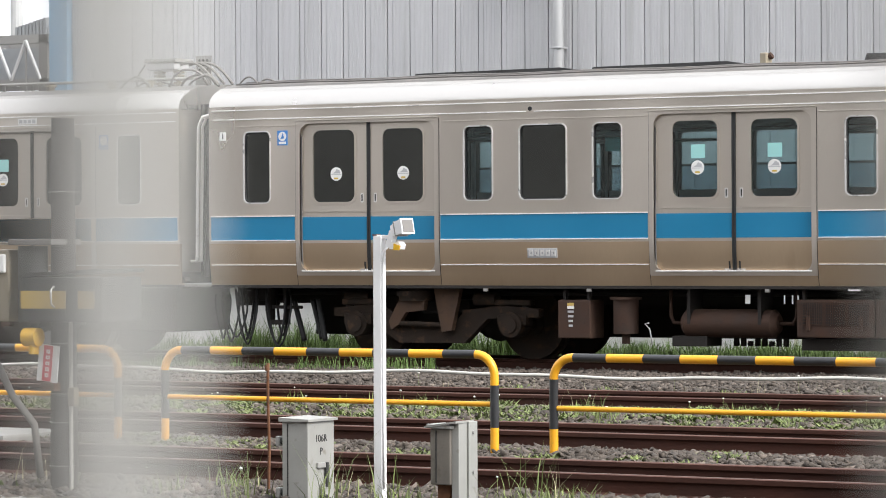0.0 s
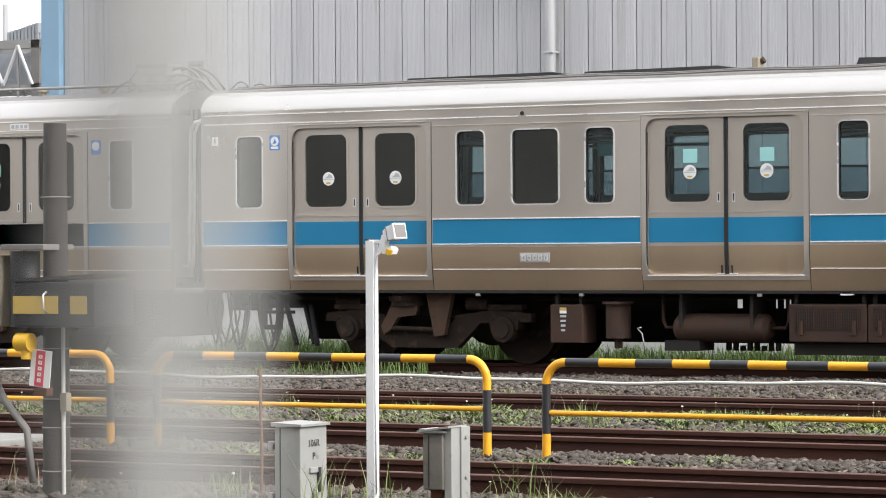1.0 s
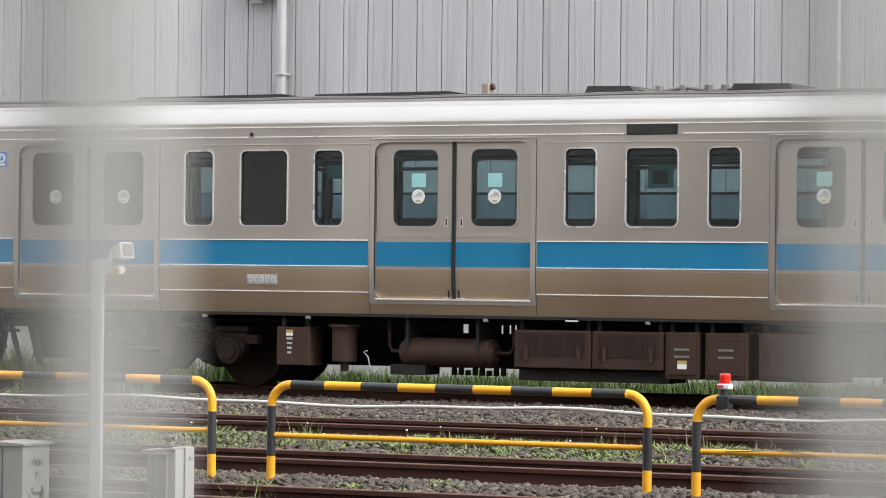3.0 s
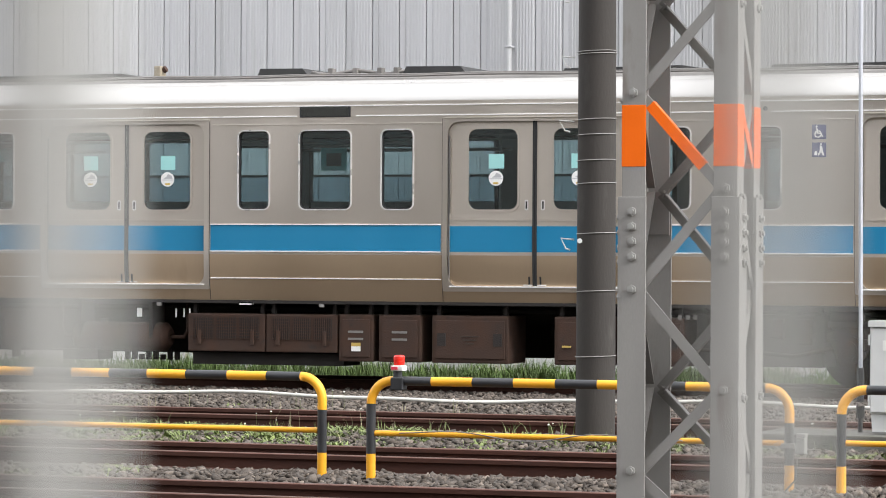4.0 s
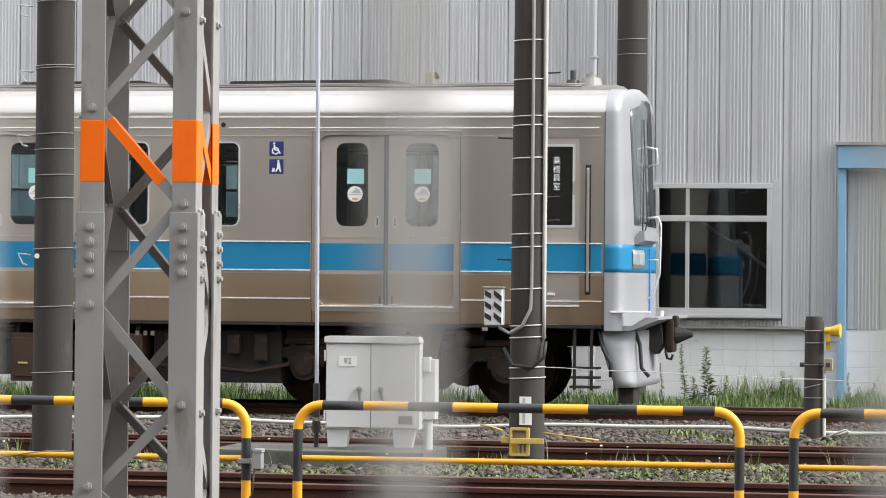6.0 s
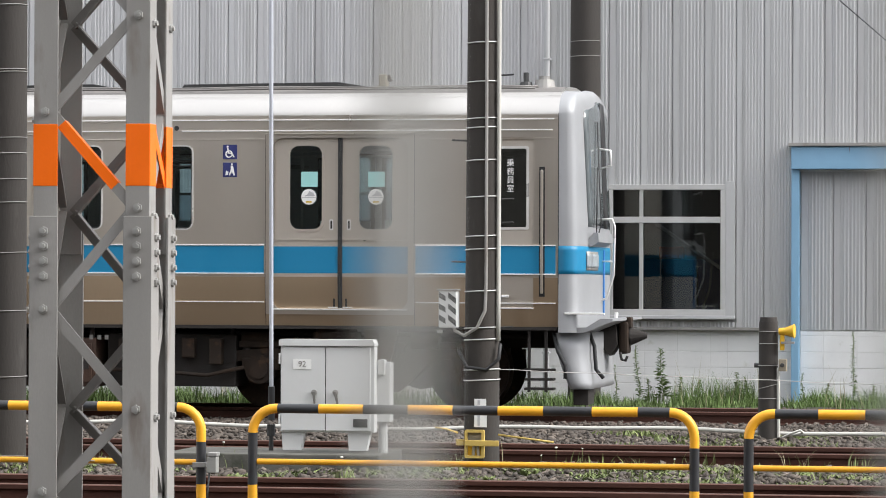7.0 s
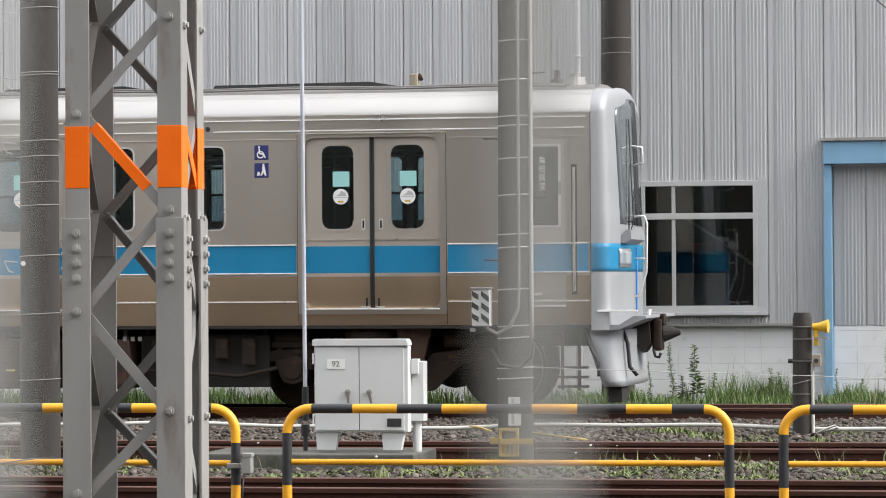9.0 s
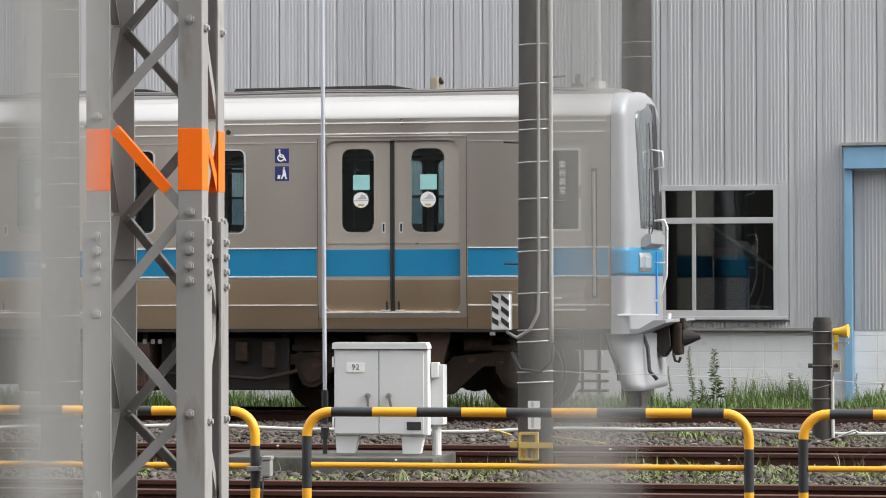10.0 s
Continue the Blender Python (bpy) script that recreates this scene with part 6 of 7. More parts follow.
    part("band", flat((x1 - 0.009, y0 + 0.1, 2.15), (x1 - 0.009, y1 - 0.1, 1.85), (1, 0, 0), 0.054, 0.002), ORANGE, t)


build_mast()


def wire_band(t, x, y, z, r, twist=0.0, thick=0.0035):
    bm = tube(bmesh.new(), [(x + (r + 0.005) * math.cos(a), y + (r + 0.005) * math.sin(a), z + twist * math.cos(a)) for a in np.linspace(0, 2 * math.pi, 21)], thick, 5)
    return part("tie_wire", bm, WIRE if thick > 0.004 else GALV, t)


def build_pole(x, y, r0, r1, top, label, bands):
    t = thing("concrete_pole", (x, y, -0.12), label, "pole", "dark poles")
    part("shaft", RD((x, y, -0.15), (x, y, top), r0, 28, r1), DARKPOLE, t, smooth=True)
    for z in bands:
        wire_band(t, x, y, z, r0 + (r1 - r0) * z / top, 0.006, 0.005 if r0 < 0.15 else 0.0035)
    return t


p1 = build_pole(-7.693, 24.5, 0.156, 0.135, 8.0, "thick dark weathered pole bound with wire", (0.62, 1.13, 1.58, 1.97, 2.15, 2.35, 2.47, 2.98, 3.0, 3.5))
for z, l in ((3.46, 0.14), (2.95, 0.10), (2.45, 0.12), (1.53, 0.1)):
    hk = tube(bmesh.new(), [(-7.85, 24.42, z), (-7.85 - l, 24.4, z + 0.01), (-7.85 - l * 0.6, 24.4, z - 0.07), (-7.85 - l * 0.25, 24.4, z - 0.08)], 0.007, 6)
    part("wire_hook", hk, WIRE, p1)
part("tag", RD((-7.78, 24.35, 1.52), (-7.78, 24.345, 1.52), 0.02, 12), PAPER, p1)

p2 = build_pole(-4.005, 24.8, 0.138, 0.094, 8.0, "dark utility pole with cables, bands and paper tags", (0.62, 0.70, 0.93, 1.02, 1.30, 1.62, 1.72, 2.02, 2.30, 2.55, 2.62, 2.9, 3.2))
cb = tube(bmesh.new(), [(-3.955, 24.67, z) for z in np.linspace(3.9, 1.35, 14)] + [(-3.96, 24.66, 1.15), (-4.02, 24.64, 1.02), (-4.12, 24.65, 0.96), (-4.20, 24.68, 1.0), (-4.22, 24.7, 1.1)], 0.013, 8)
part("conduit", cb, GALV, p2, "grey cable down the pole")
part("conduit", tube(bmesh.new(), [(-3.87, 24.74, z) for z in np.linspace(4.2, 0.92, 12)], 0.017, 8), HOSE, p2, "pale conduit on the pole")
part("cable_loop", tube(bmesh.new(), [(-3.85, 24.72, 0.9), (-3.86, 24.7, 0.78), (-3.95, 24.66, 0.70), (-4.1, 24.66, 0.72), (-4.17, 24.7, 0.85)], 0.014, 8), GASKET, p2)
for z, s in ((2.95, 1), (2.45, -1), (1.82, 1), (1.52, -1), (2.0, 1), (1.02, 1)):
    part("step_pin", RD((-4.0 + s * 0.11, 24.78, z), (-4.0 + s * 0.24, 24.76, z + 0.005), 0.007, 6), DARKMETAL, p2)
ms = part("marker_box", B(-4.31, -4.17, 24.60, 24.74, 1.02, 1.30, 0.01), CABGREY, p2, "small white box with black diagonal stripes")
for k in range(3):
    z = 1.05 + 0.085 * k
    part("stripe", slab(bmesh.new(), [(-4.235, z + 0.03), (-4.175, z - 0.02), (-4.175, z + 0.025), (-4.235, z + 0.07)], 24.596, 24.599), GASKET, ms)
    part("stripe", slab(bmesh.new(), [(-4.305, z + 0.03), (-4.255, z + 0.0), (-4.255, z + 0.04), (-4.305, z + 0.07)], 24.596, 24.599), GASKET, ms)
part("lid", B(-4.32, -4.16, 24.59, 24.75, 1.302, 1.315, 0.004), GALV, ms)
for k, (z0, z1) in enumerate(((0.425, 0.48), (0.265, 0.40))):
    pt = part("paper_tag", B(-4.035, -3.945 + 0.005 * k, 24.628, 24.634, z0, z1), PAPER, p2, "white paper tag")
    part("print_bar", B(-4.01, -3.99, 24.625, 24.6275, z0 + 0.01, z1 - 0.01), PAPER_GREY, pt)
gd = part("pole_guard", ring(bmesh.new(), rrect(-4.105, -3.955, 0.03, 0.245, 0.012), rrect(-4.085, -3.975, 0.05, 0.225, 0.01), 24.60, 24.64), TAPE, p2, "bent yellow guard frame tied to the pole foot")
part("guard_plate", B(-4.084, -3.976, 24.625, 24.638, 0.052, 0.12, 0.004), BEACON_Y, gd)
part("guard_plate", B(-4.084, -3.976, 24.63, 24.638, 0.165, 0.222, 0.004), CREAM, gd)
part("guard_rib", slab(bmesh.new(), [(-4.05, 0.05), (-4.03, 0.05), (-4.02, 0.13), (-4.045, 0.13)], 24.605, 24.624), CREAM, gd)
part("guard_rib", slab(bmesh.new(), [(-4.01, 0.05), (-3.99, 0.05), (-3.995, 0.13), (-4.015, 0.13)], 24.605, 24.624), CREAM, gd)
part("tape_band", B(-4.175, -4.112, 24.615, 24.64, 0.125, 0.172, 0.005), TAPE, gd)
part("tape_band", B(-4.10, -3.84, 24.585, 24.598, 0.122, 0.166, 0.005), TAPE, gd)
part("tape_end", tube(bmesh.new(), [(-3.85, 24.62, 0.21), (-3.6, 24.6, 0.18), (-3.42, 24.58, 0.16)], 0.008, 6), TAPE, p2)
part("tape_end", tube(bmesh.new(), [(-4.16, 24.62, 0.22), (-4.25, 24.6, 0.25), (-4.33, 24.6, 0.26)], 0.008, 6), TAPE, p2)

p3 = build_pole(-5.095, 39.3, 0.20, 0.165, 9.0, "dark round pole standing close to the depot wall", (3.6, 4.1, 4.28, 4.8))


def build_cabinet():
    x0, x1, y0, y1 = -5.493, -4.765, 24.4, 24.52
    t = thing("equipment_cabinet", ((x0 + x1) / 2, y0, 0.08), "light grey two-door trackside equipment cabinet on a plinth", "cabinet")
    part("body", B(x0, x1, y0, y1, 0.222, 0.875, 0.006), CABGREY, t, "light grey painted steel body")
    part("cap", slab(bmesh.new(), [(x0 - 0.008, 0.879), (x1 + 0.004, 0.879), (x1 + 0.004, 0.895), (x1 - 0.012, 0.928), (x0 + 0.004, 0.928), (x0 - 0.008, 0.92)], y0 - 0.028, y1 + 0.01), CABGREY, t)
    xm = -5.142
    for a, b, s in ((x0 + 0.008, xm - 0.003, 1), (xm + 0.003, x1 - 0.03, -1)):
        d = part("door", B(a, b, y0 - 0.014, y0 - 0.001, 0.235, 0.866, 0.004), CABGREY, t)
        hx = xm - 0.085 if s > 0 else xm + 0.08
        part("handle_boss", RD((hx, y0 - 0.03, 0.525), (hx, y0 - 0.014, 0.525), 0.022, 14), GALV, d)
        part("handle", slab(bmesh.new(), [(hx - 0.012, 0.53), (hx + 0.012, 0.53), (hx + 0.014 * (1 if s > 0 else 2), 0.44), (hx - 0.0 + 0.012 * (0 if s > 0 else 1), 0.44)], y0 - 0.045, y0 - 0.031), GALV_DARK, d, "grey turn handle")
    part("seam", B(xm - 0.003, xm + 0.003, y0 - 0.008, y0 - 0.001, 0.235, 0.866), GASKET, t)
    lb = part("number_plate", B(-5.392, -5.251, y0 - 0.018, y0 - 0.0145, 0.701, 0.777), PAPER, t, "white plate with a black number")
    text("92", 0.062, (-5.321, y0 - 0.0195, 0.739), GALV_DARK, lb)
    part("vent", B(-4.925, -4.815, y0 - 0.02, y0 - 0.0145, 0.264, 0.327, 0.003), DARKMETAL, t)
    for z in (0.78, 0.32):
        part("hinge", B(x0 - 0.012, x0, y0 - 0.02, y0 + 0.02, z - 0.04, z + 0.04, 0.003), CABGREY, t)
    for a, b in ((x0 + 0.015, x0 + 0.185), (x1 - 0.20, x1 - 0.035)):
        part("foot", slab(bmesh.new(), [(a - 0.01, 0.22), (b, 0.22), (b - 0.03, 0.085), (a, 0.085)], y0 + 0.02, y1 - 0.02), CABGREY, t)
    sb = part("side_box", B(x1 - 0.06, x1 + 0.095, y1 + 0.005, y1 + 0.16, 0.30, 0.755, 0.004), CABGREY, t, "narrow grey cable box")
    part("hood", B(x1 + 0.006, x1 + 0.06, y1 - 0.03, y1 + 0.06, 0.66, 0.775, 0.004), CABGREY, sb)
    part("cable_duct", RD((x1 + 0.03, y1 + 0.08, 0.06), (x1 + 0.03, y1 + 0.08, 0.30), 0.035, 14), CABGREY, sb)


build_cabinet()
pl = part("plinth", B(-6.35, -4.68, 24.15, 25.1, -0.16, 0.066, 0.012), MOSSY)
tagged(pl, "low weathered concrete plinth under a cabinet", "plinth")

gr = thing("guy_rod", (-5.63, 24.6, 0.08), "slim vertical galvanised rod with a dark lower sleeve", "rod")
part("shaft", RD((-5.61, 24.6, 0.55), (-5.64, 24.6, 6.5), 0.016, 10), ROD, gr, smooth=True)
part("sleeve", RD((-5.61, 24.6, 0.30), (-5.61, 24.6, 0.56), 0.026, 12), BLACKP, gr)
part("turnbuckle", rod(RD((-5.61, 24.6, 0.07), (-5.61, 24.6, 0.24), 0.018, 10), (-5.61, 24.6, 0.18), (-5.61, 24.6, 0.27), 0.033, 12), DARKMETAL, gr)


def build_short_post():
    x, y = -2.198, 30.0
    t = thing("short_post", (x, y, -0.1), "short dark post with wire bands, yellow horn and conduit", "post")
    part("shaft", RD((x, y, -0.15), (x, y, 1.02), 0.094, 24, 0.086), DARKPOLE, t, smooth=True)
    part("cap", RD((x, y, 1.02), (x, y, 1.06), 0.080, 24, 0.075), DARKPOLE, t)
    for z, tw in ((0.93, 0), (0.82, 0), (0.62, 0), (0.43, 0.025), (0.32, 0)):
        wire_band(t, x, y, z, 0.09, tw)
    part("conduit", RD((x + 0.10, y - 0.06, -0.12), (x + 0.095, y - 0.06, 0.60), 0.014, 10), HOSE, t)
    hn = RD((x + 0.10, y - 0.06, 0.93), (x + 0.16, y - 0.066, 0.932), 0.030, 18, 0.036)
    rod(hn, (x + 0.16, y - 0.066, 0.932), (x + 0.235, y - 0.075, 0.935), 0.036, 18, 0.060)
    hr = part("horn", hn, BEACON_Y, t, "yellow horn loudspeaker", smooth=True)
    part("horn_rim", RD((x + 0.234, y - 0.075, 0.935), (x + 0.242, y - 0.076, 0.935), 0.064, 18), BEACON_Y, hr)
    part("horn_bracket", B(x + 0.11, x + 0.15, y - 0.08, y - 0.03, 0.76, 0.90, 0.006), BEACON_Y, hr)
    part("shelf", B(x + 0.12, x + 0.24, y - 0.11, y - 0.03, 0.82, 0.84), GALV, t)
    jb = part("junction_box", B(x + 0.10, x + 0.175, y - 0.12, y - 0.05, 0.57, 0.68, 0.008), CREAM, t, "cream junction box")
    part("knob", RD((x + 0.135, y - 0.135, 0.625), (x + 0.135, y - 0.12, 0.625), 0.02, 10), DARKMETAL, jb)
    part("hook", RD((x - 0.13, y, 0.62), (x - 0.085, y, 0.62), 0.02, 8), DARKMETAL, t)
    part("ground_loop", tube(bmesh.new(), [(x + 0.10, y - 0.07, -0.05), (x + 0.2, y - 0.2, 0.0), (x + 0.3, y - 0.2, 0.04), (x + 0.33, y - 0.15, 0.02), (x + 0.28, y - 0.1, 0.0), (x + 0.15, y - 0.1, -0.02)], 0.011, 6), HOSE, t)


build_short_post()

hs = tube(bmesh.new(), [(x, 30.1 + 0.10 * math.sin(x * 0.7) + 0.03 * math.sin(x * 2.3), 0.015 + 0.02 * math.sin(x * 1.3) + 0.008 * math.sin(x * 3.7)) for x in np.arange(-36, 6, 0.25)], 0.019, 8)
tagged(part("hose", hs, HOSE), "long white hose lying along the ballast", "hose")
ropes = tube(bmesh.new(), [(-4.0 + 0.2 * k, 24.9 + 0.25 * k, 0.70 - 0.014 * k + 0.004 * math.sin(k * 2.0)) for k in range(26)], 0.0032, 6)
tagged(part("wire_rope", ropes, GALV), "thin slack wire strung from a pole", "wire")
cbl = tube(bmesh.new(), [(-2.22 + 0.15 * k, 38.9 + 0.08 * max(0, 20 - k), 4.95 - 0.135 * k) for k in range(21)], 0.007, 6)
tube(cbl, [(0.78, 38.9, 2.25), (1.2, 39.5, 1.6), (1.2, 40.36, 1.6)], 0.012, 6)
tagged(part("overhead_cable", cbl, GASKET), "thin dark cable sloping down along the depot wall", "cable")


def build_point_machine():
    """The dark post with boxes, crank and warning card at the end of the yard."""
    x, y = -11.94, 15.7
    t = thing("signal_post", (x, y, -0.1), "dark post carrying equipment boxes, a yellow motor and a red card", "signal equipment")
    part("post", RD((x, y, -0.14), (x, y, 2.14), 0.084, 20, 0.068), DARKPOLE, t, smooth=True)
    part("conduit", RD((x + 0.09, y - 0.05, -0.12), (x + 0.09, y - 0.05, 0.95), 0.013, 10), HOSE, t)
    mb = part("machine_box", B(x - 0.13, x + 0.46, y - 0.24, y + 0.16, 0.93, 1.195, 0.012), BLACKP, t, "black machine box with yellow tape")
    part("lid", slab(bmesh.new(), [(x - 0.14, 1.197), (x + 0.47, 1.225), (x + 0.47, 1.245), (x - 0.14, 1.217)], y - 0.25, y + 0.17), DARKMETAL, mb)
    part("tape", B(x - 0.13, x + 0.20, y - 0.246, y - 0.241, 1.01, 1.115), TAPE, mb)
    part("tape", B(x + 0.29, x + 0.41, y - 0.246, y - 0.241, 1.01, 1.115), TAPE, mb)
    part("handle", tube(bmesh.new(), [(x + 0.12, y - 0.25, 1.14), (x + 0.12, y - 0.28, 1.12), (x + 0.12, y - 0.28, 1.04), (x + 0.12, y - 0.25, 1.02)], 0.007, 6), WIRE, mb)
    cy = part("motor_cylinder", RD((x - 0.15, y - 0.1, 0.93), (x - 0.15, y - 0.1, 1.38), 0.09, 18), DARKMETAL, t, "dark grey upright cylinder", smooth=True)
    part("bracket", B(x - 0.26, x + 0.06, y - 0.2, y + 0.1, 1.385, 1.42, 0.006), GALV_DARK, t)
    hb = part("cable_box", B(x - 0.62, x - 0.27, y - 0.18, y + 0.12, 0.93, 1.36, 0.012), CREAM, t, "beige cable box")
    part("cap", B(x - 0.62, x - 0.29, y - 0.2, y + 0.0, 1.22, 1.33, 0.01), PAPER, hb)
    ym = RD((x - 0.13, y - 0.2, 0.84), (x - 0.03, y - 0.2, 0.84), 0.055, 18)
    rod(ym, (x - 0.07, y - 0.2, 0.74), (x - 0.07, y - 0.2, 0.84), 0.03, 12)
    part("yellow_motor", ym, BEACON_Y, t, "round yellow motor", smooth=True)
    wc = part("warning_card", B(-0.075, 0.075, -0.004, 0.004, -0.11, 0.11, 0.002), PAPER, t, "white card with a red stripe of characters")
    wc.matrix_basis = pose(x + 0.015, y - 0.17, 0.685, 0, 6, 0)
    rp = part("print_bar", B(-0.035, 0.03, -0.007, -0.0045, -0.105, 0.105), REDP, t)
    rp.matrix_basis = pose(x + 0.015, y - 0.17, 0.685, 0, 6, 0)
    ch = bmesh.new()
    for k in range(5):
        z = 0.07 - 0.035 * k
        ring(ch, rrect(-0.015, 0.012, z - 0.011, z + 0.011, 0.003), rrect(-0.007, 0.004, z - 0.004, z + 0.004, 0.002), -0.0095, -0.0075)
    cb_ = part("print_bar", ch, PAPER, t)
    cb_.matrix_basis = pose(x + 0.015, y - 0.17, 0.685, 0, 6, 0)
    part("relay", B(x - 0.06, x + 0.04, y - 0.15, y - 0.085, 0.52, 0.57, 0.006), RODRUST, t)
    part("tag_box", B(x + 0.10, x + 0.15, y - 0.1, y - 0.05, 0.43, 0.54, 0.006), CREAM, t)
    part("feed_hose", tube(bmesh.new(), [(x - 0.5, y - 0.1, 0.93), (x - 0.42, y - 0.12, 0.70), (x - 0.28, y - 0.13, 0.48), (x - 0.13, y - 0.12, 0.32), (x - 0.10, y - 0.1, 0.0)], 0.022, 8), GALV_DARK, t)
    for z in (0.07, 0.33, 0.5, 0.8, 1.7):
        wire_band(t, x, y, z, 0.08)


build_point_machine()
sl = part("cable_trough", B(-13.2, -10.9, 14.55, 15.15, -0.16, -0.07, 0.02), CONCRETE)
tagged(sl, "pale concrete cable trough lid in gravel", "trough")
sl2 = part("crossing_plank", B(-17.2, -15.25, 19.3, 20.2, -0.15, -0.02, 0.02), CONCRETE)
tagged(sl2, "concrete walkway slab between the tracks", "slab")


# ---- distance past the end of the depot ----
def build_far_frame():
    t = thing("conveyor_gantry", (-39.5, 50, 0), "distant grey steel gantry with a corrugated hopper on top", "gantry")
    for x in (-42.0, -38.45):
        for y in (50.0, 52.0):
            part("column", B(x - 0.1, x + 0.1, y - 0.1, y + 0.1, -0.15, 5.45), GALV_DARK, t)
    # girders and screen wall in paler materials, haze put into their colour
    for y in (50.0, 52.0):
        for z0, z1 in ((5.30, 5.46), (4.52, 4.62), (4.20, 4.26)):
            part("girder", B(-44, -38.3, y - 0.1, y + 0.1, z0, z1), GALV, t)
        for k in range(6):
            x = -38.5 - 0.7 * k
            part("brace", rod(bmesh.new(), (x, y - 0.12, 4.6), (x - 0.35, y - 0.12, 5.35), 0.035, 6), CABGREY, t)
            part("brace", rod(bmesh.new(), (x - 0.35, y - 0.12, 5.35), (x - 0.7, y - 0.12, 4.6), 0.035, 6), CABGREY, t)
            part("upright", B(x - 0.37, x - 0.33, y - 0.13, y - 0.101, 4.26, 5.30), GALV, t)
    part("screen_wall", B(-44, -38.6, 51.0, 51.1, 4.63, 5.29), CORRUG, t)
    hp = bmesh.new()
    for k in range(9):
        box(hp, -39.2 + 0.085 * k, -39.14 + 0.085 * k, 50.0, 51.5, 5.47, 5.62 + 0.02 * k)
    box(hp, -39.2, -38.42, 50.03, 51.4, 5.47, 5.60)
    part("hopper", hp, CORRUG, t)
    part("chimney", RD((-39.55, 50.5, 5.47), (-39.55, 50.5, 6.2), 0.12, 12), CABGREY, t)
    hs_ = thing("far_shed", (-60, 60, 0), "pale distant industrial shed", "building")
    part("shed_wall", B(-75, -40.5, 56, 70, -0.2, 4.4), SIDING, hs_)
    part("shed_roof", slab(bmesh.new(), [(-75.5, 4.404), (-40, 4.404), (-40.5, 4.7), (-75, 4.7)], 55.5, 70.5), GALV, hs_)


build_far_frame()


# ---- fine wire screen right in front of the camera ----
def build_screen():
    t = thing("wire_screen", (0, 0.06, -0.135), "pale grey fine wire screen close to the viewer", "fence")
    step, y = 0.01325, 0.06
    wide = lambda k: 0.00079 if k % 3 == 1 else 0.00052
    half = 1.45
    kinds = {}
    for k in range(-109, 110):
        w = wide(k)
        if w not in kinds:
            ob = part("wire", B(-w, w, y - 0.0005, y + 0.0005, -0.1, 2.2), SCREEN, t)
            kinds[w] = ob.data
        else:
            ob = new("wire", kinds[w])
            under(ob, t)
        ob.matrix_basis = pose(k * step, 0, 0)
    part("frame_rail", B(-half - 0.03, half + 0.03, y - 0.02, y + 0.02, 2.2, 2.24, 0.004), SCREEN, t)
    part("frame_rail", B(-half - 0.03, half + 0.03, y - 0.02, y + 0.02, -0.14, -0.1, 0.004), SCREEN, t)
    for x in (-half - 0.03, half):
        part("frame_post", B(x, x + 0.03, y - 0.02, y + 0.02, -0.1, 2.2, 0.004), SCREEN, t)


build_screen()


# ---- ballast and plants ----
def scatter_stones(name, boxes, seed, label):
    rng = np.random.default_rng(seed)
    base = np.array([(-1, -1, -1), (1, -1, -1), (1, 1, -1), (-1, 1, -1), (-1, -1, 1), (1, -1, 1), (1, 1, 1), (-1, 1, 1)], float) * 0.5
    quads = np.array([(0, 3, 2, 1), (4, 5, 6, 7), (0, 1, 5, 4), (1, 2, 6, 5), (2, 3, 7, 6), (3, 0, 4, 7)])
    allv, n = [], 0
    for x0, x1, y0, y1, count, size, lift in boxes:
        x = rng.uniform(x0, x1, count)
        y = rng.uniform(y0, y1, count)
        z = np.array([ground_height(a, b) for a, b in zip(x, y)]) + lift * rng.uniform(-0.3, 1.0, count)
        s = size * rng.uniform(0.55, 1.35, count)
        v = base[None] * (1 + rng.uniform(-0.62, 0.35, (count, 8, 3)))
        v *= (s[:, None] * np.stack([rng.uniform(0.8, 1.5, count), rng.uniform(0.7, 1.2, count), rng.uniform(0.35, 0.7, count)], 1))[:, None, :]
        for ax in ((0, 1), (0, 2), (1, 2)):
            a = rng.uniform(-0.6, 0.6, count) if ax != (0, 1) else rng.uniform(0, 6.28, count)
            c, sn = np.cos(a)[:, None], np.sin(a)[:, None]
            p, q = v[:, :, ax[0]].copy(), v[:, :, ax[1]].copy()
            v[:, :, ax[0]], v[:, :, ax[1]] = c * p - sn * q, sn * p + c * q
        v += np.stack([x, y, z], 1)[:, None, :]
        allv.append(v.reshape(-1, 3))
        n += count
    verts = np.concatenate(allv)
    faces = (quads[None] + 8 * np.arange(n)[:, None, None]).reshape(-1, 4)
    me = bpy.data.meshes.new(name)
    me.vertices.add(len(verts))
    me.vertices.foreach_set("co", verts.ravel())
    me.loops.add(faces.size)
    me.loops.foreach_set("vertex_index", faces.ravel())
    me.polygons.add(len(faces))
    me.polygons.foreach_set("loop_start", np.arange(0, faces.size, 4))
    me.update(calc_edges=True)
    me.materials.append(STONE)
    return tagged(new(name, me), label, "ballast", kind="stuff")


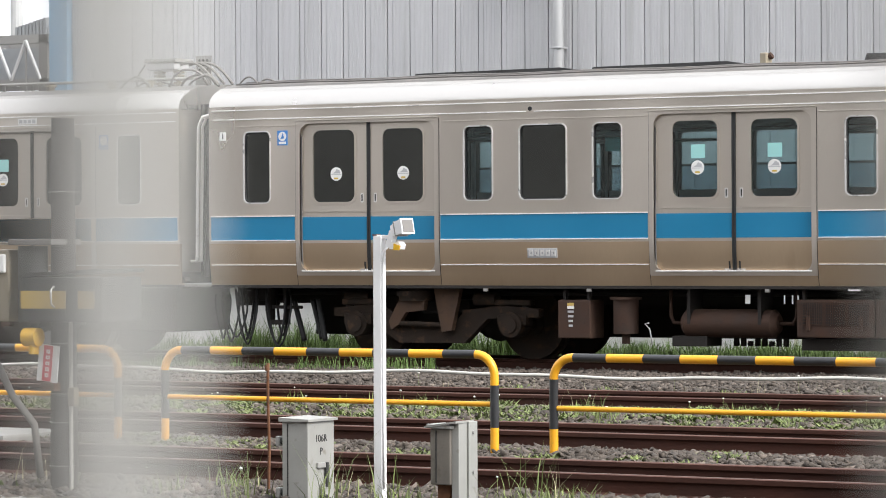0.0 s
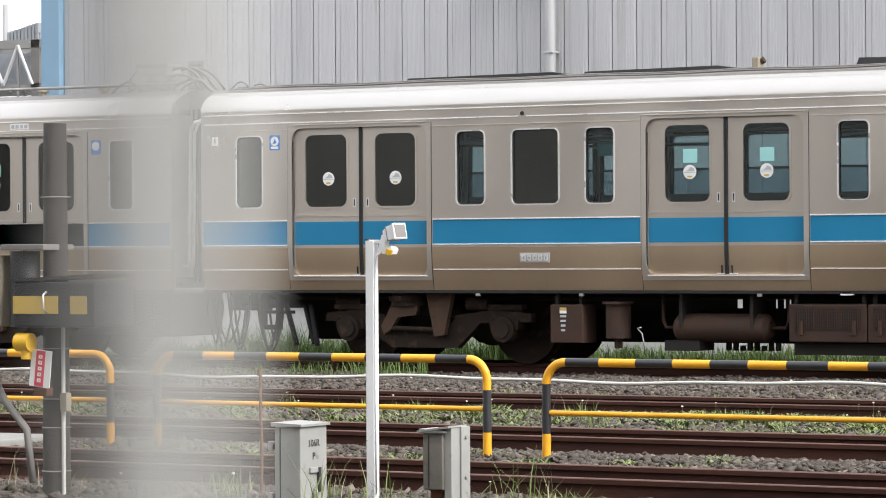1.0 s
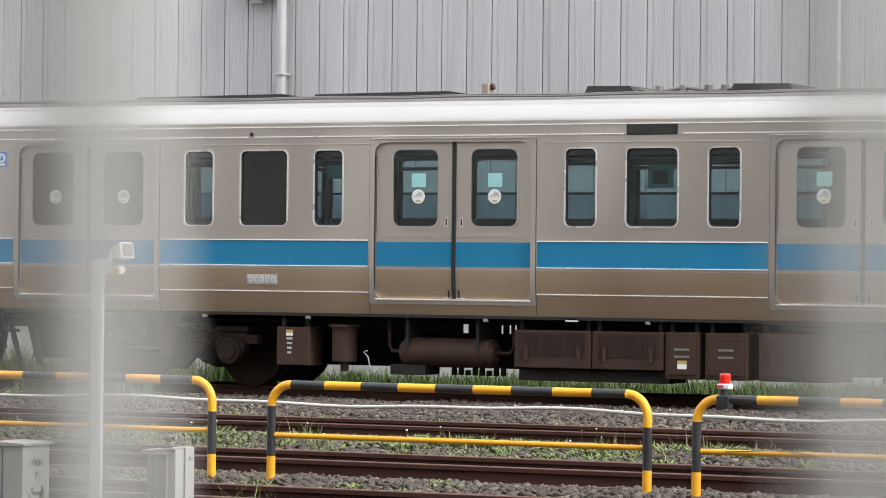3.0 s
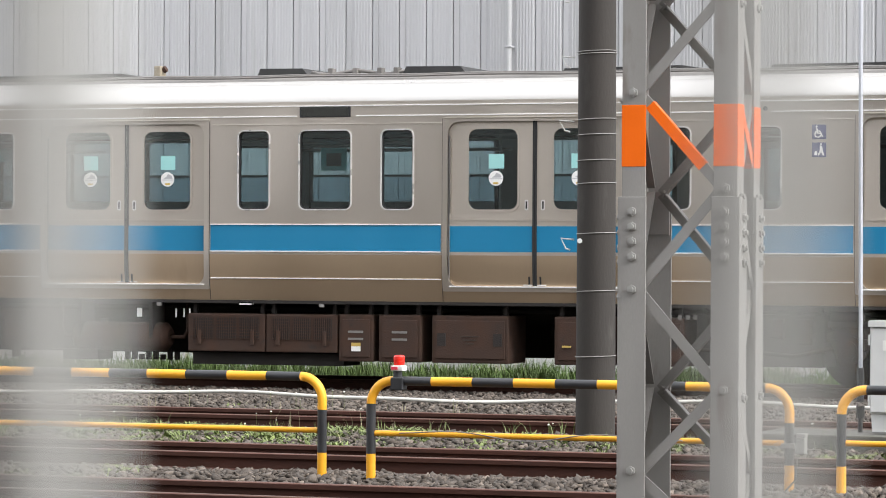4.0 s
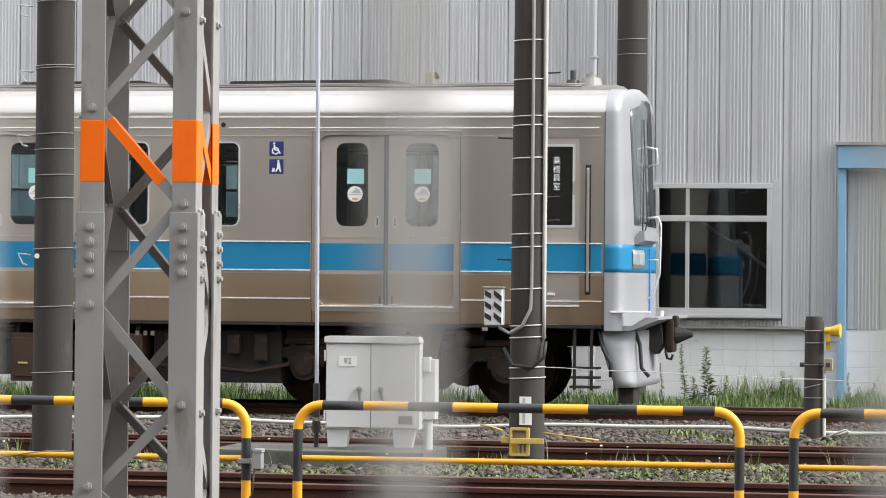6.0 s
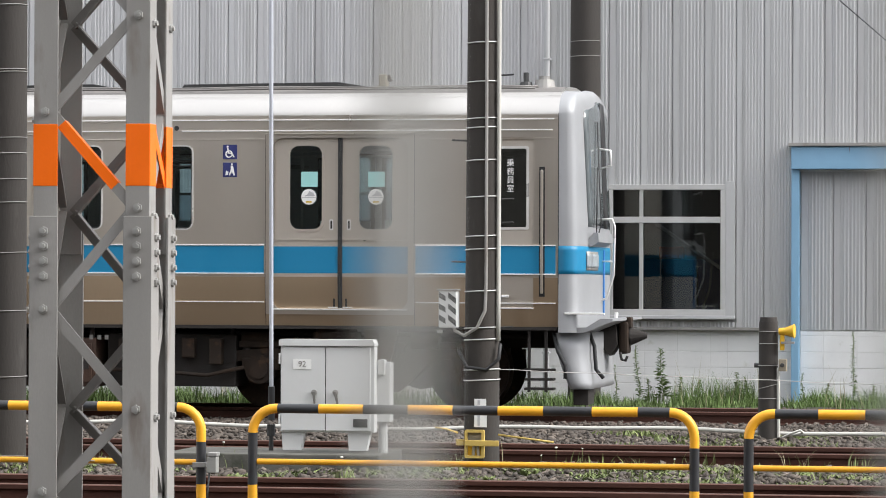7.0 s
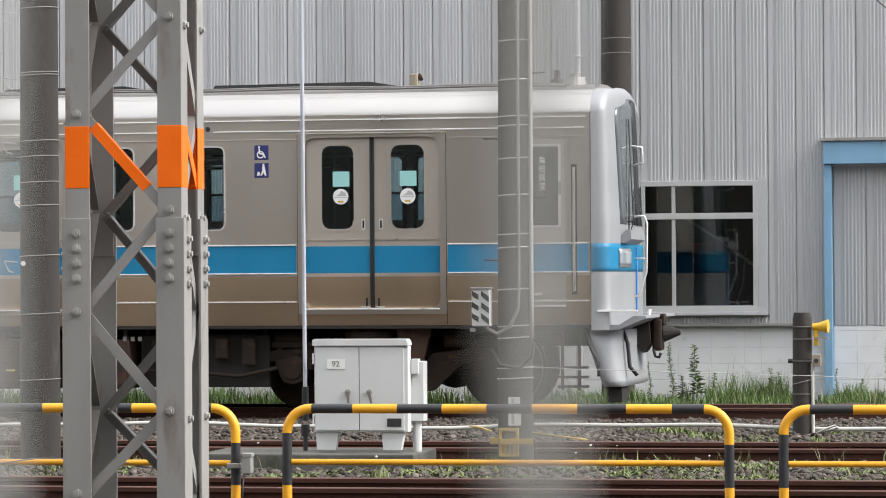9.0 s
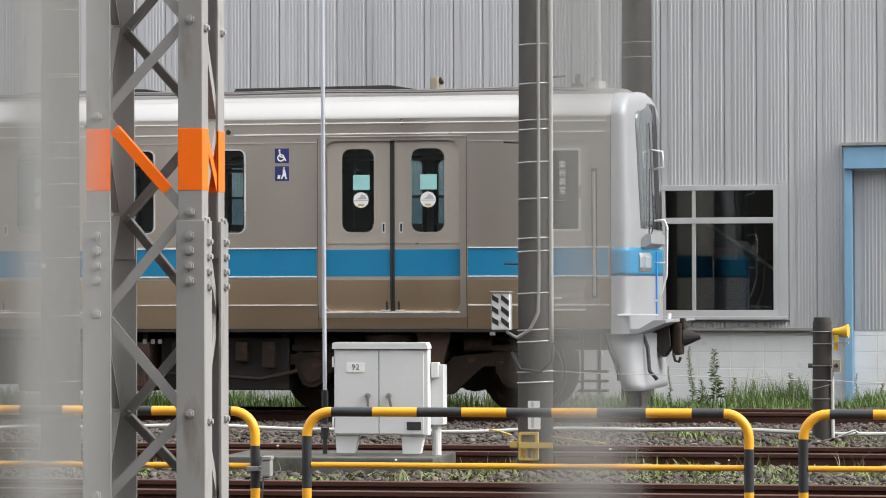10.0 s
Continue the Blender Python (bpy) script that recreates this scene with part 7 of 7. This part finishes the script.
scatter_stones("ballast", [
    (-26, 1, 28.0, 34.5, 60000, 0.042, 0.03), (-26, 1, 36.2, 37.5, 2500, 0.06, 0.02),
    (-21, 1, 22.6, 26.3, 24000, 0.046, 0.02), (-17, 1, 18.65, 21.1, 26000, 0.042, 0.025),
    (-15, 1, 15.9, 17.25, 9000, 0.046, 0.02), (-14, -6, 14.0, 15.9, 6000, 0.05, 0.02),
    (-17, 1, 17.5, 18.4, 2500, 0.05, 0.0), (-20, 1, 21.4, 22.2, 2500, 0.05, 0.0), (-24, 1, 26.6, 27.5, 2500, 0.05, 0.0)], 3,
    "grey brown crushed stone ballast between the rails")


def scatter_blades(name, material, patches, seed, label):
    """Bent grass blades: patches of (x0, x1, y0, y1, count, height, width, clump)."""
    rng = np.random.default_rng(seed)
    allv, n = [], 0
    for x0, x1, y0, y1, count, h, w, clump in patches:
        k = max(1, int(count / clump))
        cx, cy = rng.uniform(x0, x1, k), rng.uniform(y0, y1, k)
        ch = rng.uniform(0.35, 1.4, k)
        i = rng.integers(0, k, count)
        x, y = cx[i] + rng.normal(0, 0.07, count), cy[i] + rng.normal(0, 0.07, count)
        z = np.array([ground_height(a, b) for a, b in zip(x, y)]) - 0.01
        hh = h * ch[i] * rng.uniform(0.45, 1.2, count)
        ww = w * rng.uniform(0.6, 1.4, count)
        a = rng.uniform(0, 6.28, count)
        lean = rng.uniform(0.1, 0.9, count) * hh * (2.6 if w > 0.35 * h else 1.0)
        dx, dy = np.cos(a), np.sin(a)
        p = np.stack([x, y, z], 1)
        side = np.stack([-dy, dx, 0 * a], 1) * (ww / 2)[:, None]
        mid = p + np.stack([dx * lean * 0.35, dy * lean * 0.35, hh * 0.6], 1)
        tip = p + np.stack([dx * lean, dy * lean, hh], 1)
        allv.append(np.stack([p - side, p + side, mid + side * 0.8, mid - side * 0.8, tip], 1).reshape(-1, 3))
        n += count
    verts = np.concatenate(allv)
    loops = np.array([0, 1, 2, 3, 3, 2, 4])
    idx = (loops[None] + 5 * np.arange(n)[:, None]).ravel()
    starts = (np.array([0, 4])[None] + 7 * np.arange(n)[:, None]).ravel()
    me = bpy.data.meshes.new(name)
    me.vertices.add(len(verts))
    me.vertices.foreach_set("co", verts.ravel())
    me.loops.add(len(idx))
    me.loops.foreach_set("vertex_index", idx)
    me.polygons.add(len(starts))
    me.polygons.foreach_set("loop_start", starts)
    me.update(calc_edges=True)
    me.materials.append(material)
    return tagged(new(name, me), label, "grass", kind="stuff")


scatter_blades("wall_grass", GRASS, [(-28, 2, 37.4, 39.8, 17000, 0.10, 0.010, 20), (-25, -5, 37.3, 38.8, 20000, 0.20, 0.010, 20), (-26, -20.5, 37.2, 38.4, 4500, 0.38, 0.011, 22), (-28, 2, 38.4, 40.0, 6000, 0.16, 0.008, 60), (-5, 2, 38.6, 40.2, 5000, 0.17, 0.007, 70), (-4.0, -3.1, 39.2, 39.9, 1400, 0.30, 0.007, 60), (-2.6, -1.0, 39.2, 40.0, 900, 0.22, 0.006, 40), (-27, -17, 36.9, 38.2, 6000, 0.22, 0.010, 20), (-25, -20, 33.2, 33.8, 700, 0.2, 0.010, 12)],
    5, "green grass in uneven tufts along the depot wall")
scatter_blades("track_weeds", WEED, [(-19, -9, 23.0, 25.9, 40000, 0.045, 0.026, 90), (-19, -9, 24.2, 25.9, 15000, 0.06, 0.028, 130), (-9, -6.5, 23.2, 25.9, 4500, 0.05, 0.03, 50), (-6.5, -4.4, 23.2, 24.0, 1200, 0.045, 0.03, 60), (-4.4, 0.6, 23.0, 25.8, 21000, 0.045, 0.026, 90), (-16, -9.5, 19.2, 20.6, 8000, 0.045, 0.026, 100), (-19, 0, 23.2, 25.8, 1500, 0.13, 0.010, 14),
    (-12.5, -8.3, 15.3, 16.7, 380, 0.14, 0.010, 20), (-24, -12, 28.2, 29.4, 1500, 0.06, 0.018, 40), (-4, 0.5, 29.0, 30.8, 2200, 0.07, 0.024, 50), (-13.2, -12.3, 14.9, 15.9, 260, 0.14, 0.03, 30), (-9.95, -9.45, 15.1, 15.7, 48, 0.36, 0.006, 12), (-10.7, -10.3, 15.2, 15.7, 30, 0.24, 0.007, 12), (-9.05, -8.7, 15.2, 15.7, 36, 0.3, 0.006, 12)], 6, "low green weeds and clover in the ballast")


def tall_weed(x, y, h, leaf, seed):
    """One upright weed: a bent stem with narrow leaves all the way up."""
    rng = random.Random(seed)
    z0 = ground_height(x, y) - 0.01
    t = thing("tall_weed", (x, y, z0), "tall thin green weed with narrow leaves by the wall", "weed", "weeds by the wall")
    bend = rng.uniform(-0.06, 0.06)
    at = lambda k: Vector((x + bend * k * k * h + 0.012 * math.sin(7 * k + seed), y, z0 + h * k))
    part("stem", tube(bmesh.new(), [at(k / 8) for k in range(9)], 0.0045, 5), WEED, t)
    bm = bmesh.new()
    n = int(230 * h)
    for i in range(n):
        k = 0.15 + 0.85 * i / n
        p, a = at(k), rng.uniform(0, 6.28)
        l = leaf * rng.uniform(0.6, 1.3) * (1.15 - 0.7 * k)
        d = Vector((math.cos(a), math.sin(a), rng.uniform(0.1, 0.9))).normalized()
        side = d.cross(Vector((0, 0, 1))).normalized() * l * 0.15
        vs = [bm.verts.new(q) for q in (p, p + d * l * 0.5 + side, p + d * l + Vector((0, 0, -0.25 * l)), p + d * l * 0.5 - side)]
        bm.faces.new(vs)
    part("leaves", bm, GRASS, t)


for k, (x, h, leaf) in enumerate(((-4.75, 0.5, 0.05), (-4.48, 0.74, 0.07), (-4.2, 0.7, 0.12), (-3.97, 0.36, 0.08), (-3.75, 0.34, 0.07), (-3.3, 0.42, 0.09), (-3.17, 0.36, 0.07), (-2.5, 0.42, 0.05), (-2.2, 0.3, 0.07), (-1.87, 0.92, 0.06), (-1.66, 0.3, 0.06), (-4.38, 0.34, 0.08))):
    tall_weed(x, 39.6 + 0.1 * (k % 3), h, leaf, 30 + k)
scatter_blades("dry_stalks", STRAW, [(-19, 0, 23.3, 25.8, 160, 0.18, 0.004, 5), (-13, -8, 15.2, 16.8, 40, 0.26, 0.005, 5), (-18, -9, 28.0, 28.6, 90, 0.2, 0.004, 4), (-28, 1, 38.0, 39.8, 400, 0.45, 0.006, 5)], 7, "thin dry stalks among the weeds")


def seed_heads():
    rng = np.random.default_rng(8)
    bm = bmesh.new()
    for x0, x1, y0, y1, c, h in ((-19, 0, 23.3, 25.8, 46, 0.17), (-23, -10, 28.1, 29.5, 18, 0.2), (-13, -8.5, 15.4, 16.7, 6, 0.2)):
        for _ in range(c):
            x, y = rng.uniform(x0, x1), rng.uniform(y0, y1)
            z = ground_height(x, y) + h * rng.uniform(0.5, 1.1)
            bmesh.ops.create_icosphere(bm, subdivisions=1, radius=rng.uniform(0.005, 0.012), matrix=Matrix.Translation((x, y, z)) @ Matrix.Diagonal((1.2, 1, 0.8, 1)))
            rod(bm, (x, y, ground_height(x, y)), (x, y, z), 0.0012, 3, None, 1)
    return tagged(part("seed_heads", bm, [BLOOM, WEED]), "small pale seed heads on thin stems", "flower", kind="stuff")


seed_heads()


# ---- pieces of the wall last ----
def wall_pieces():
    regions = [(WALL_X0 + 0.285, -13.95, [(0.828, WALL_TOP)], True, SIDING), (-13.95, -5.70, [(0.828, WALL_TOP)], False, SIDING), (-5.70, BWIN[0] - 0.032, [(0.828, WALL_TOP)], False, SIDING_OLD),
               (BWIN[0] - 0.032, BWIN[1] + 0.152, [(0.828, BWIN[2] - 0.105), (BWIN[3] + 0.022, WALL_TOP)], False, SIDING_OLD),
               (BWIN[1] + 0.152, BDOOR[0] - 0.088, [(0.828, WALL_TOP)], False, SIDING_OLD), (BDOOR[0] - 0.088, WALL_X1, [(BDOOR[2] + 0.347, WALL_TOP)], False, SIDING_OLD)]
    for x0, x1, spans, plain, m in regions:
        n = max(1, round((x1 - x0) / 0.77))
        w = (x1 - x0) / n
        for sp in spans:
            o = part("siding_sheet", siding_sheet(sp[0], sp[1], w, 2, plain), m)
            me = o.data
            for k in range(n):
                if k:
                    o = new("siding_sheet", me)
                under(o, wall)
                o.matrix_basis = pose(x0 + k * w, WALL_Y + 0.02, 0)
    # white block base: stack bond, with one half column
    bw, bh, z0 = 0.411, 0.20, -0.073
    cols = [(-4.508 + bw * k, bw) for k in range(-38, 2)] + [(-3.686, 0.206), (-3.48, bw), (-3.069, 0.381)]
    shapes = {}

    def block(x, w, z, h, y, parent):
        key = (round(w, 3), round(h, 3))
        if key not in shapes:
            ob = part("block", B(0.004, w - 0.004, 0, 0.03, 0.004, h - 0.004, 0.003), BLOCK)
            shapes[key] = ob.data
        else:
            ob = new("block", shapes[key])
        under(ob, parent)
        ob.matrix_basis = pose(x, y, z)

    kick = [q for q in scene.objects if q.name == "kick_plate"][0]
    door_cols = [(-2.584, 0.28)] + [(-2.304 + bw * k, bw) for k in range(9)]
    for r in range(-1, 5):
        z, h = z0 + bh * r, bh if r < 4 else 0.058
        if r == -1:
            z, h = z0 - 0.1, 0.1
        for x, w in cols:
            block(x, w, z, h, WALL_Y + 0.055, wall)
        for x, w in door_cols:
            block(x, w, z, h, WALL_Y + 0.095, kick)


wall_pieces()
